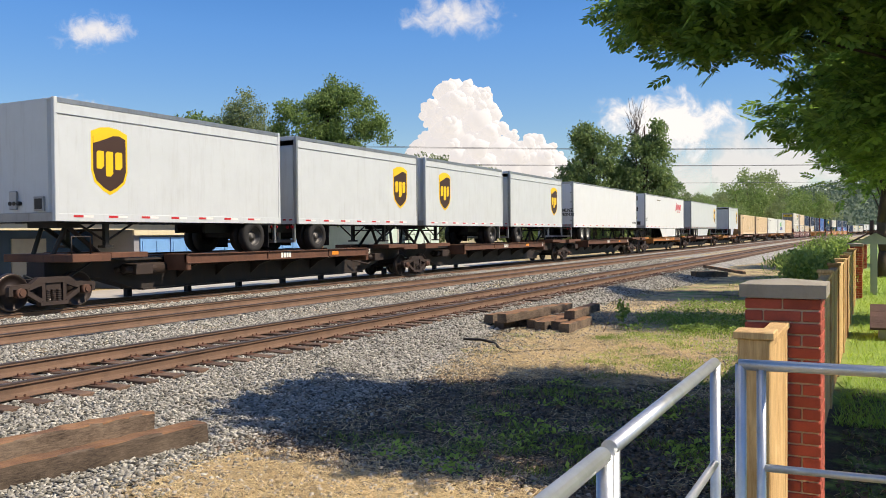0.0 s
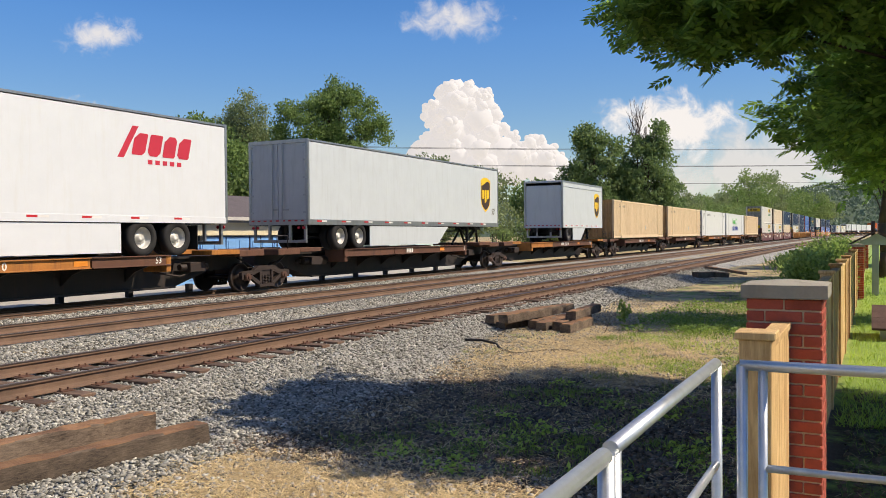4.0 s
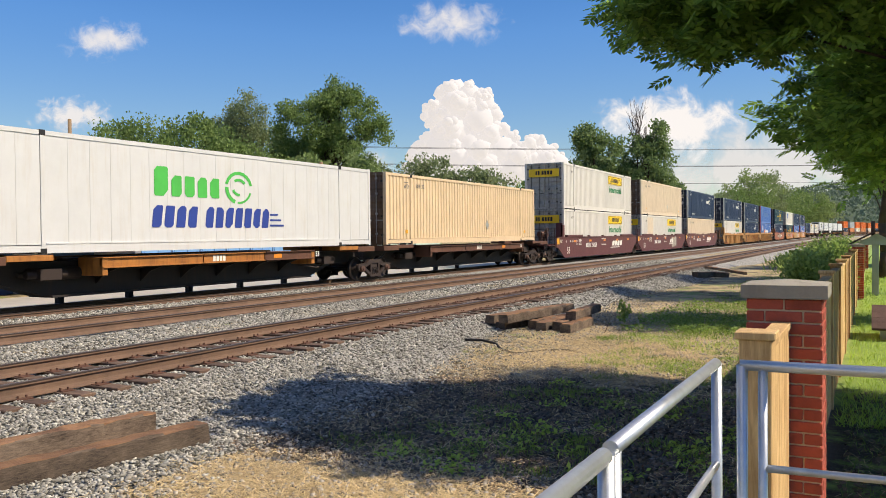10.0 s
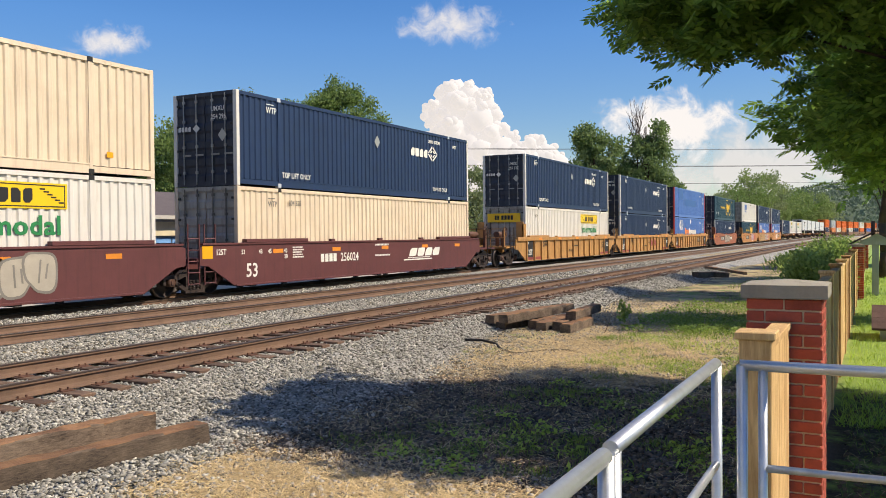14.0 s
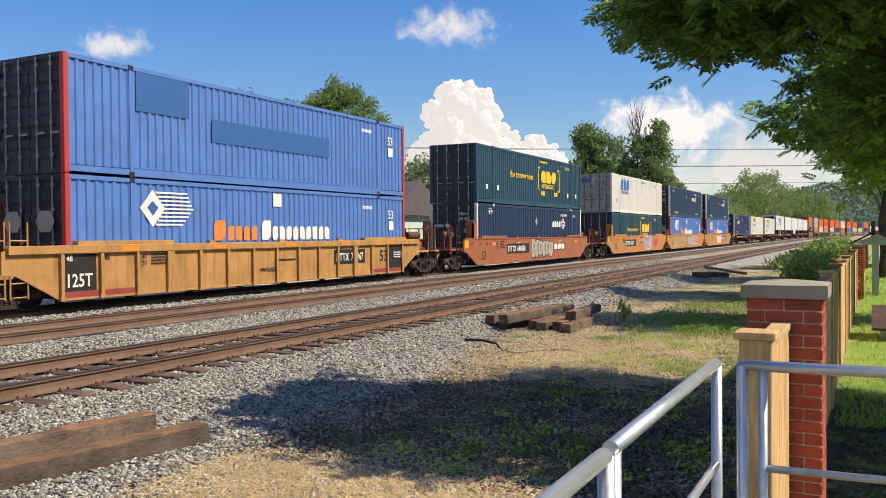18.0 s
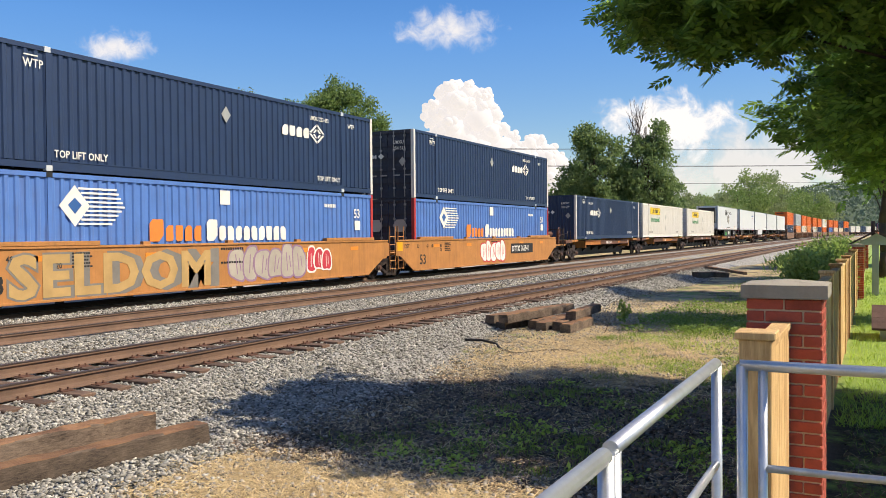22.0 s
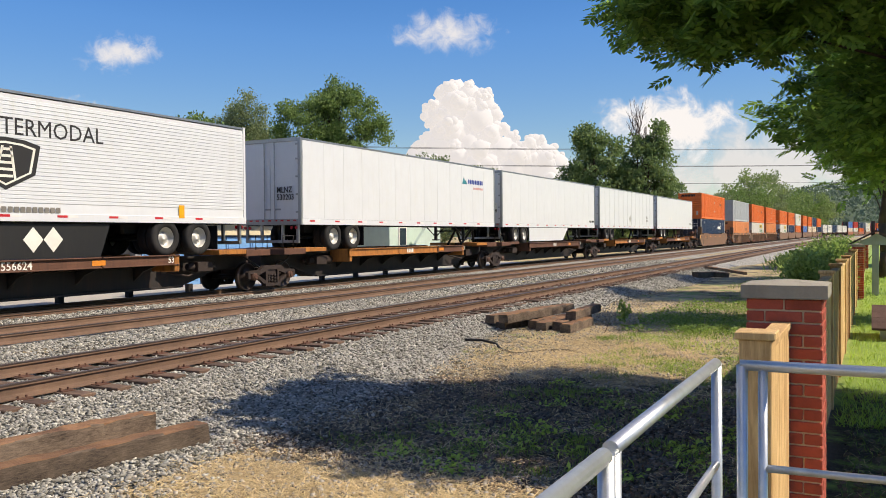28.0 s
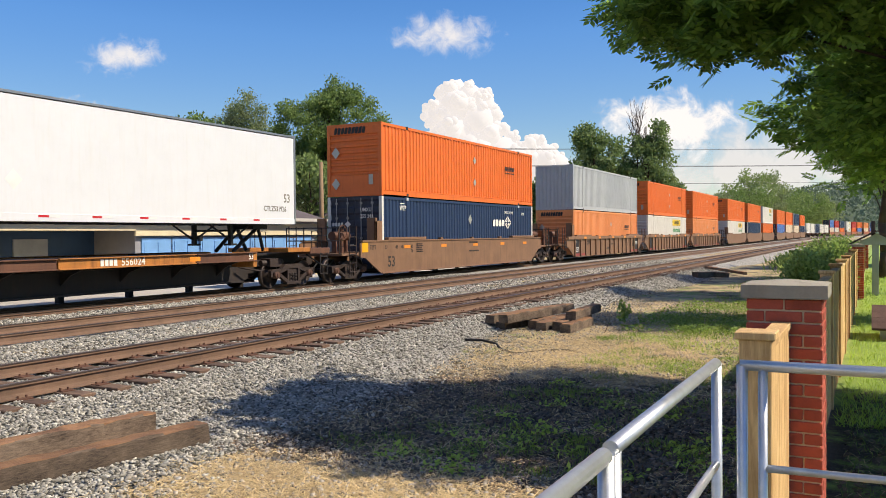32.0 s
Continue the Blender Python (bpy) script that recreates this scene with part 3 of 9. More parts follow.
M_LET_YELLOW = paint("yellow_lettering", "e2b51f", 0.6, vary=0.1)
M_LIME = paint("bright_green_lettering", "3fae49", 0.6, vary=0.1)
M_LET_RED = paint("red_lettering", "b8243a", 0.6, vary=0.1)
M_SIGN_YELLOW = paint("yellow_sign", "e8c01e", 0.5, vary=0.06)
M_SHIELD = paint("brown_shield", "3a241a", 0.5, vary=0.08)
M_GOLD = paint("gold_shield_edge", "e6b91f", 0.45, vary=0.06)
M_REF_YELLOW = paint("yellow_reflector", "dca01c", 0.4, vary=0.1)
M_REF_ORANGE = paint("orange_reflector", "d8842a", 0.5, vary=0.15)
M_REF_RED = paint("red_reflector", "b8222a", 0.4, vary=0.1)
M_REF_WHITE = paint("white_reflector", "dcdad6", 0.4, vary=0.1)
M_PATCH = paint("blue_overpaint_patch", "2c5a94", 0.5, vary=0.06)
M_GRAF_SILVER = paint("silver_spray", "a79f90", 0.6, vary=0.15)
M_GRAF_TAN = paint("tan_spray", "b1915c", 0.6, vary=0.15)
M_GRAF_PURPLE = paint("mauve_spray", "8d6f86", 0.6, vary=0.15)
M_GRAF_RED = paint("red_spray", "b5343f", 0.6, vary=0.15)
M_PINK = paint("pale_red_lettering", "d09a94", 0.6, vary=0.1)
M_TEAL = paint("teal_emblem", "2b7f8c", 0.6, vary=0.1)
M_DIAMOND = paint("placard_metal", "a8a8a2", 0.4, metal=0.3, vary=0.1)

HALF, LONG, TALL = 1.295, 16.154, 2.896


def corrugated(bm, y0, y1, z0, z1, x, sign_x, pitch=0.275, depth=0.036):
    """A trapezoid-corrugated panel in the plane x, its ribs upright."""
    n = max(2, round((y1 - y0) / pitch))
    p = (y1 - y0) / n
    ys, xs = [], []
    for k in range(n):
        for f, d in ((0.0, 0), (0.30, 0), (0.42, 1), (0.84, 1), (0.96, 0)):
            ys.append(y0 + (k + f) * p)
            xs.append(x - sign_x * depth * d)
    ys.append(y1)
    xs.append(x)
    lo = [bm.verts.new((a, b, z0)) for a, b in zip(xs, ys)]
    hi = [bm.verts.new((a, b, z1)) for a, b in zip(xs, ys)]
    for k in range(len(ys) - 1):
        bm.faces.new((lo[k], lo[k + 1], hi[k + 1], hi[k]) if sign_x > 0 else (lo[k + 1], lo[k], hi[k], hi[k + 1]))


def corrugated_end(bm, x0, x1, z0, z1, y, pitch=0.26, depth=0.045):
    n = round((x1 - x0) / pitch)
    p = (x1 - x0) / n
    xs, ys = [], []
    for k in range(n):
        for f, d in ((0.0, 0), (0.30, 0), (0.45, 1), (0.8, 1), (0.95, 0)):
            xs.append(x0 + (k + f) * p)
            ys.append(y + depth * d)
    xs.append(x1)
    ys.append(y)
    lo = [bm.verts.new((a, b, z0)) for a, b in zip(xs, ys)]
    hi = [bm.verts.new((a, b, z1)) for a, b in zip(xs, ys)]
    for k in range(len(xs) - 1):
        bm.faces.new((lo[k], lo[k + 1], hi[k + 1], hi[k]))


def ribbed_end(bm, x0, x1, z0, z1, y, n=8, depth=0.05):
    """An end wall with ribs that lie flat."""
    p = (z1 - z0) / n
    zs, ys = [], []
    for k in range(n):
        for f, d in ((0.0, 0), (0.35, 0), (0.5, 1), (0.85, 1)):
            zs.append(z0 + (k + f) * p)
            ys.append(y + depth * d)
    zs.append(z1)
    ys.append(y)
    a = [bm.verts.new((x0, b, c)) for b, c in zip(ys, zs)]
    b = [bm.verts.new((x1, b, c)) for b, c in zip(ys, zs)]
    for k in range(len(zs) - 1):
        bm.faces.new((a[k], b[k], b[k + 1], a[k + 1]))


PROTO = {}
POST_Y = (2.03, LONG - 2.03)


def container(key, label, body, end, end_mat, post_mat=None, ribs="corrugated", far=False):
    """A 53-foot box. end: doors, ribs or corrugation on the wall that faces -y."""
    if key in PROTO:
        first, pieces = PROTO[key]
        c = thing("shipping_container", first["label"], "container", "containers on the train")
        made = {first: c}
        for o in pieces:
            made[o] = new(o.name.split(".")[0], o.data)
            made[o].parent = made[o.parent]
            made[o].matrix_local = o.matrix_local
        return c
    c = thing("shipping_container", label, "container", "containers on the train")
    post_mat = post_mat or body
    for sx, nm in ((1, "side_panel"), (-1, "side_panel")):
        bm = bmesh.new()
        if ribs == "corrugated":
            for a, b in ((0.12, POST_Y[0] - 0.06), (POST_Y[0] + 0.06, POST_Y[1] - 0.06), (POST_Y[1] + 0.06, LONG - 0.12)):
                corrugated(bm, a, b, 0.22, TALL - 0.10, sx * (HALF - 0.02), sx)
        else:
            for a, b in ((0.12, POST_Y[0] - 0.06), (POST_Y[0] + 0.06, POST_Y[1] - 0.06), (POST_Y[1] + 0.06, LONG - 0.12)):
                n = max(3, round((b - a) / 0.62))
                for k in range(n):
                    pb = bmesh.new()
                    block(pb, sx * (HALF - 0.05), sx * (HALF - 0.022), a + (b - a) * k / n + 0.003, a + (b - a) * (k + 1) / n - 0.003, 0.22, TALL - 0.1)
                    part("panel", pb, body, c)
                block(bm, sx * (HALF - 0.06), sx * (HALF - 0.035), a, b, 0.22, TALL - 0.1)
        part(nm, bm, body, c)
    for sx in (1, -1):
        bm = bmesh.new()
        block(bm, sx * (HALF - 0.07), sx * (HALF - 0.004), 0.12, POST_Y[0] - 0.06, 0.05, 0.2)
        block(bm, sx * (HALF - 0.07), sx * (HALF - 0.004), POST_Y[1] + 0.06, LONG - 0.12, 0.05, 0.2)
        block(bm, sx * (HALF - 0.07), sx * (HALF - 0.001), POST_Y[0] + 0.06, POST_Y[1] - 0.06, 0.02, 0.25)
        block(bm, sx * (HALF - 0.03), sx * (HALF + 0.012), POST_Y[0] + 0.06, POST_Y[1] - 0.06, 0.235, 0.265)
        part("bottom_rail", bm, body, c)
        bm = bmesh.new()
        block(bm, sx * (HALF - 0.08), sx * (HALF - 0.003), 0.12, LONG - 0.12, TALL - 0.12, TALL - 0.012)
        part("top_rail", bm, body, c)
        for y in POST_Y:
            bm = bmesh.new()
            block(bm, sx * (HALF - 0.07), sx * HALF, y - 0.055, y + 0.055, 0.0, TALL - 0.01)
            part("lift_post", bm, body, c)
            for z in (0.0, TALL - 0.13):
                bm = bmesh.new()
                block(bm, sx * (HALF - 0.12), sx * (HALF + 0.006), y - 0.085, y + 0.085, z, z + 0.135)
                part("lift_casting", bm, M_BLACK if body is not M_NAVY else M_SILVER, c, bevel=0.008)
        for y in (0.0, LONG - 0.14):
            bm = bmesh.new()
            block(bm, sx * (HALF - 0.15), sx * HALF, y, y + 0.14, 0.0, TALL)
            part("corner_post", bm, post_mat, c, bevel=0.01)
    bm = bmesh.new()
    low_v, high_v = [], []
    for k in range(41):
        for f, d in ((0.0, 0), (0.3, 0), (0.45, 1), (0.85, 1)):
            y = 0.1 + (LONG - 0.2) * min(1.0, (k + f) / 41)
            low_v.append(bm.verts.new((-HALF + 0.03, y, TALL - 0.03 + 0.018 * d)))
            high_v.append(bm.verts.new((HALF - 0.03, y, TALL - 0.03 + 0.018 * d)))
    for k in range(len(low_v) - 1):
        bm.faces.new((low_v[k], high_v[k], high_v[k + 1], low_v[k + 1]))
    part("roof", bm, body, c)
    bm = bmesh.new()
    block(bm, -HALF + 0.06, HALF - 0.06, 0.1, LONG - 0.1, 0.12, 0.17)
    for k in range(24):
        y = 0.5 + k * (LONG - 1.0) / 23
        block(bm, -HALF + 0.08, HALF - 0.08, y - 0.03, y + 0.03, 0.02, 0.12)
    tagged(part("underframe", bm, M_BLACK, c), kind="stuff")
    bm = bmesh.new()
    block(bm, -HALF + 0.1, HALF - 0.1, LONG - 0.1, LONG - 0.02, 0.1, TALL - 0.06)
    part("rear_wall", bm, end_mat, c)
    # the wall towards -y
    if end == "doors":
        for x0, x1 in ((-HALF + 0.14, -0.012), (0.012, HALF - 0.14)):
            bm = bmesh.new()
            ribbed_end(bm, x0, x1, 0.14, TALL - 0.12, 0.022, 5, 0.03)
            d = part("door", bm, end_mat, c)
            w = x1 - x0
            for fx in (0.27, 0.73):
                bm = bmesh.new()
                rod(bm, (x0 + w * fx, -0.012, 0.06), (x0 + w * fx, -0.012, TALL - 0.06), 0.02, 6)
                for z in (0.4, 1.2, 2.0, 2.6):
                    block(bm, x0 + w * fx - 0.05, x0 + w * fx + 0.05, -0.02, 0.016, z, z + 0.08)
                block(bm, x0 + w * fx - 0.02, x0 + w * fx + 0.3, -0.035, -0.012, 0.95, 1.0)
                part("lock_rod", bm, M_DOOR_GREY if end_mat in (M_DOOR_NAVY, M_DOOR_DARK) else M_ROD_DARK, d)
            bm = bmesh.new()
            hx = x0 + 0.01 if x0 < -0.5 else x1 - 0.11
            for z in (0.35, 1.1, 1.85, 2.5):
                block(bm, hx, hx + 0.1, 0.0, 0.03, z, z + 0.07)
            part("hinge", bm, M_BLACK, d)
    else:
        bm = bmesh.new()
        if end == "ribs":
            ribbed_end(bm, -HALF + 0.14, HALF - 0.14, 0.75, TALL - 0.42, 0.02, 7)
            block(bm, -HALF + 0.14, HALF - 0.14, 0.02, 0.08, 0.12, 0.75)
            block(bm, -HALF + 0.14, HALF - 0.14, 0.02, 0.08, TALL - 0.42, TALL - 0.1)
        else:
            corrugated_end(bm, -HALF + 0.14, HALF - 0.14, 0.14, TALL - 0.1, 0.02)
        part("front_wall", bm, end_mat, c)
    for z0, z1 in ((0.0, 0.14), (TALL - 0.12, TALL - 0.003)):
        bm = bmesh.new()
        block(bm, -HALF + 0.14, HALF - 0.14, 0.0, 0.1, z0, z1)
        part("end_rail", bm, end_mat, c)
    PROTO[key] = (c, list(c.children_recursive))
    return c


def ride(ob, s, z, label=""):
    """Set a thing on the train: s metres along it, z above the rails."""
    ob.matrix_basis = Matrix.Translation((TRAIN_X, s, z))
    TRAIN.append((ob, s, z))
    if label:
        ob["label"] = label
    return ob


FACE = HALF - 0.016


def diamond(parent, y, z, r=0.14, x=FACE):
    sign(parent, "placard", shape([(0, -r * 1.25), (r, 0), (0, r * 1.25), (-r, 0)]), M_DIAMOND, y, z, x)


def end_diamond(parent, x, z, r=0.14):
    end_sign(parent, "placard", shape([(0, -r * 1.2), (r, 0), (0, r * 1.2), (-r, 0)]), M_DIAMOND, x, z, -0.03)


def emblem_diamonds(parent, y, z, wide, high, mat):
    """A diamond ring of four bars with a smaller broken ring inside it."""
    bm = bmesh.new()
    corners = [(0, 1), (1, 0), (0, -1), (-1, 0)]
    for r0, r1, gap in ((1.0, 0.74, 0.06), (0.58, 0.34, 0.16)):
        for k in range(4):
            (ax, ay), (bx, by) = corners[k], corners[(k + 1) % 4]
            ends = [(ax + (bx - ax) * u, ay + (by - ay) * u) for u in (gap, 1 - gap)]
            q = [(ends[0][0] * r0, ends[0][1] * r0), (ends[1][0] * r0, ends[1][1] * r0), (ends[1][0] * r1, ends[1][1] * r1), (ends[0][0] * r1, ends[0][1] * r1)]
            bm.faces.new([bm.verts.new((px * wide / 2, py * high / 2, 0.004)) for px, py in q[::-1]])
    sign(parent, "emblem", bm, mat, y, z, FACE)


def navy_marks(c, number, mirror=False):
    """Marks of the navy boxes: plain bars for the maker's name, a diamond ring, numbers."""
    ly, z_logo = (3.1, 1.62) if mirror else (10.7, 1.76)
    bm = bmesh.new()
    glyphs(bm, 0, 0, 1.5, 0.34, 4, 0.2)
    sign(c, "marking", bm, M_LET_WHITE, ly, z_logo, FACE, "white bars of a painted name")
    emblem_diamonds(c, ly + 1.9, z_logo + 0.2, 0.94, 0.72, M_LET_WHITE)
    word(c, "WTP", 0.2, 1.4, 2.36, FACE, M_LET_WHITE)
    bm = bmesh.new()
    bars(bm, 0, 0, 0.36, 0.03, 1, 0)
    sign(c, "marking", bm, M_LET_WHITE, 1.42, 2.62, FACE)
    word(c, "WTP", 0.16, 14.5, 2.36, FACE, M_LET_WHITE)
    word(c, number, 0.14, 2.7 if mirror else 12.2, 2.36 if mirror else 2.42, FACE, M_LET_WHITE)
    word(c, "TOP LIFT ONLY", 0.18, 2.18, 0.34, FACE, M_LET_WHITE)
    word(c, "TOP LIFT ONLY", 0.16, 12.6, 0.36, FACE, M_LET_WHITE)
    diamond(c, 8.05, 2.07, 0.2)
    bm = bmesh.new()
    glyphs(bm, 0, 0, 0.55, 0.15, 4, 0.2)
    end_sign(c, "marking", bm, M_LET_WHITE, -1.05, 1.72, -0.03)
    end_sign(c, "emblem", shape([(0, -0.13), (0.15, 0), (0, 0.13), (-0.15, 0)]), M_LET_WHITE, -0.3, 1.8, -0.03)
    end_word(c, number.split(" ")[0], 0.15, 0.3, 2.3, -0.03, M_LET_WHITE)
    end_word(c, " ".join(number.split(" ")[1:]), 0.15, 0.3, 2.05, -0.03, M_LET_WHITE)
    end_diamond(c, 0.75, 1.55, 0.17)


def hunt_marks(c, y, z, z_word):
    """A yellow board with plain bars, a green word beneath it."""
    b = sign(c, "sign_board", shape([(0, 0), (3.66, 0), (3.66, 0.6), (0, 0.6)]), M_SIGN_YELLOW, y, z, FACE, "yellow sign board")
    bm = bmesh.new()
    for x, w, n in ((0.86, 0.62, 2), (1.6, 1.2, 4)):
        glyphs(bm, x, 0.13, w, 0.33, n, 0.22, seed=n)
    for x0, x1, yy, h in ((0.08, 3.58, 0.04, 0.025), (0.08, 3.58, 0.535, 0.025), (0.06, 0.085, 0.04, 0.52), (3.575, 3.6, 0.04, 0.52)):
        bars(bm, x0, yy, x1 - x0, h, 1, 0)
    for k in range(6):
        bars(bm, 0.16 + k * 0.1, 0.44 - k * 0.062, 0.14, 0.035, 1, 0)
        bars(bm, 2.92 + k * 0.1, 0.44 - k * 0.062, 0.14, 0.035, 1, 0)
    part("emblem", bm, M_LET_BLACK, b, "black bars of a painted name", at=Matrix.Translation((0, 0, 0.005)))
    word(c, "Intermodal", 0.45, y + 0.2, z_word, FACE, M_LET_GREEN, 1.12, "lettering", "green painted word", 0.035)


def hunt_end(c):
    e = end_sign(c, "sign_board", shape([(0, 0), (2.0, 0), (2.0, 0.5), (0, 0.5)]), M_SIGN_YELLOW, -1.0, 2.02, -0.04, "yellow sign board")
    bm = bmesh.new()
    bars(bm, 0.45, 0.14, 0.3, 0.24, 2, 0.25)
    bars(bm, 0.85, 0.14, 0.75, 0.24, 4, 0.25)
    part("emblem", bm, M_LET_BLACK, e, at=Matrix.Translation((0, 0, 0.005)))


def stack_marks(c, upper):
    """Marks of the royal-blue boxes."""
    if upper:
        sign(c, "marking", shape([(0, 0), (1.9, 0), (1.9, 1.05), (0, 1.05)]), M_PATCH, 2.2, 1.75, FACE, "darker blue overpainted patch")
        sign(c, "marking", shape([(0, 0), (5.87, 0), (5.87, 0.67), (0, 0.67)]), M_PATCH, 5.0, 1.19, FACE, "darker blue overpainted patch")
    else:
        e = sign(c, "emblem", shape([(-0.44, 0), (0, -0.5), (0.44, 0), (0, 0.5)]), M_LET_WHITE, 2.72, 2.12, FACE, "white diamond emblem")
        sign(c, "emblem", shape([(-0.2, 0.02), (0.0, -0.2), (0.2, 0.02), (0.0, 0.2)], 0.003), M_PATCH, 2.72, 2.12, FACE + 0.005, "blue core of the emblem")
        bm = bmesh.new()
        for k in range(9):
            bars(bm, 0.42 - abs(k - 4) * 0.08, -0.46 + k * 0.108, 1.0 + 0.02 * k, 0.05, 1, 0)
        sign(c, "marking", bm, M_LET_WHITE, 2.72, 2.12, FACE + 0.001, "white speed stripes")
        bm = bmesh.new()
        glyphs(bm, 0.0, 0.0, 0.56, 0.6, 1, 0.12)
        glyphs(bm, 0.58, 0.0, 1.42, 0.44, 4, 0.24)
        sign(c, "marking", bm, M_LET_ORANGE, 5.04, 1.23, FACE, "orange bars of a painted name")
        bm = bmesh.new()
        glyphs(bm, 0.0, 0.0, 0.5, 0.62, 1, 0.12)
        glyphs(bm, 0.52, 0.0, 3.2, 0.44, 9, 0.24)
        sign(c, "marking", bm, M_LET_WHITE, 7.18, 1.23, FACE, "white bars of a painted name")
        sign(c, "marking", shape([(0, 0), (0.42, 0), (0.42, 0.42), (0, 0.42)]), M_LET_WHITE, 7.75, 2.3, FACE)
        end_sign(c, "emblem", shape([(-0.34, 0), (-0.17, -0.26), (0.2, -0.26), (0.36, 0), (0.2, 0.26), (-0.17, 0.26)]), M_DIAMOND, 0.6, 1.75, -0.04)
        end_sign(c, "emblem", shape([(-0.34, 0), (-0.17, -0.26), (0.2, -0.26), (0.36, 0), (0.2, 0.26), (-0.17, 0.26)]), M_DIAMOND, -0.62, 1.75, -0.04)
    word(c, "53", 0.34, 14.85, 2.0 if upper else 2.0, FACE, M_LET_WHITE)
    sign(c, "marking", shape([(0, 0), (0.35, 0), (0.35, 0.35), (0, 0.35)]), M_LET_WHITE, 14.9, 1.55, FACE)
    bm = bmesh.new()
    bars(bm, 0, 0, 0.7, 0.12, 7, 0.3)
    sign(c, "marking", bm, M_LET_WHITE, 13.0, 2.35, FACE)


def csx_marks(c, white):
    """Marks of the green and cream boxes: a painted block of plain bars between brackets."""
    if white:
        bm = bmesh.new()
        glyphs(bm, 0, 0, 2.5, 0.85, 3, 0.14, seed=4)
        sign(c, "marking", bm, M_LET_CSX, 2.44, 1.75, FACE, "blue bars of a painted name")
        word(c, "INTERMODAL", 0.24, 2.6, 1.45, FACE, M_LET_CSX, 0.95)
        word(c, "53", 0.3, 1.15, 0.75, FACE, M_LET_GREY)
        bm = bmesh.new()
        bars(bm, 0, 0, 0.75, 0.26, 3, 0.16)
        end_sign(c, "marking", bm, M_LET_CSX, -1.05, 2.3, -0.04)
        end_word(c, "WARNING", 0.13, -1.02, 1.35, -0.04, M_LET_GREY)
        end_word(c, "HIGH CUBE", 0.13, -1.02, 1.15, -0.04, M_LET_GREY)
    else:
        word(c, "How tomorrow moves", 0.34, 4.22, 1.5, FACE, M_LET_YELLOW, 0.72, "lettering", "yellow painted slogan")
        bm = bmesh.new()
        glyphs(bm, 0, 0, 2.6, 0.7, 3, 0.14, seed=4)
        sign(c, "marking", bm, M_LET_YELLOW, 8.86, 1.42, FACE, "yellow bars of a painted name")
        word(c, "INTERMODAL", 0.24, 8.95, 1.1, FACE, M_LET_YELLOW, 0.95)
        bm = bmesh.new()
        for x, w in ((-0.52, 0.1), (3.05, 0.1)):
            bars(bm, x, -0.35, w, 1.35, 1, 0)
        for x in (-0.52, 2.8):
            bars(bm, x, 0.92, 0.3, 0.09, 1, 0)
            bars(bm, x, -0.35, 0.3, 0.09, 1, 0)
        for x in (0.09, 0.42, 2.3, 2.62):
            r = 0.12
            bars(bm, x - r, -0.62, 2 * r, 2 * r, 1, 0)
        sign(c, "emblem", bm, M_LET_YELLOW, 8.86, 1.3, FACE, "yellow bracket and wheel marks")
        for y in (1.1, 2.5, 13.4, 15.0):
            sign(c, "marking", shape([(0, 0), (0.25, 0), (0.25, 0.25), (0, 0.25)]), M_LET_WHITE, y, 0.7, FACE)
    bm = bmesh.new()
    bars(bm, 0, 0, 1.3, 0.12, 12, 0.3)
    sign(c, "marking", bm, M_LET_YELLOW if not white else M_LET_GREY, 8.6, 2.55, FACE)
    word(c, "636 156", 0.2, 13.1, 2.4, FACE, M_LET_YELLOW if not white else M_LET_GREY)


def tan_marks(c, number):
    word(c, "WTP", 0.17, 1.45, 2.3, FACE, M_LET_GREY)
    bm = bmesh.new()
    bars(bm, 0, 0, 0.34, 0.03, 1, 0)
    sign(c, "marking", bm, M_LET_GREY, 1.45, 2.54, FACE)
    word(c, number, 0.18, 2.5, 2.35, FACE, M_LET_GREY, 0.8)
    diamond(c, 9.7, 0.85, 0.2)
    sign(c, "marking", shape([(0, 0), (0.2, 0), (0.2, 0.14), (0, 0.14)]), M_REF_YELLOW, 1.55, 0.45, FACE)
    sign(c, "marking", shape([(0, 0), (0.2, 0), (0.2, 0.14), (0, 0.14)]), M_REF_YELLOW, 14.6, 0.45, FACE)


def schneider_marks(c, faded):
    """Marks of the orange boxes: black bars of a name, placards."""
    bm = bmesh.new()
    glyphs(bm, 0, 0, 1.25, 0.22, 8, 0.2, lean=0.05)
    bars(bm, 0, -0.14, 1.25, 0.05, 1, 0)
    sign(c, "marking", bm, M_LET_BLACK, 12.3, 1.75, FACE, "black bars of a painted name")
    bm = bmesh.new()
    glyphs(bm, 0, 0, 1.5, 0.26, 9, 0.15, lean=0.05)
    end_sign(c, "marking", bm, M_LET_BLACK, -0.95, 2.5, 0.0)
    diamond(c, 8.6, 2.0, 0.16)
    diamond(c, 8.6, 0.95, 0.16)
    for z in (1.75, 0.5):
        end_diamond(c, -0.85, z, 0.2)
    end_sign(c, "placard", shape([(0, 0), (0.2, 0), (0.2, 0.4), (0, 0.4)]), M_DIAMOND, 0.7, 0.45, -0.01)


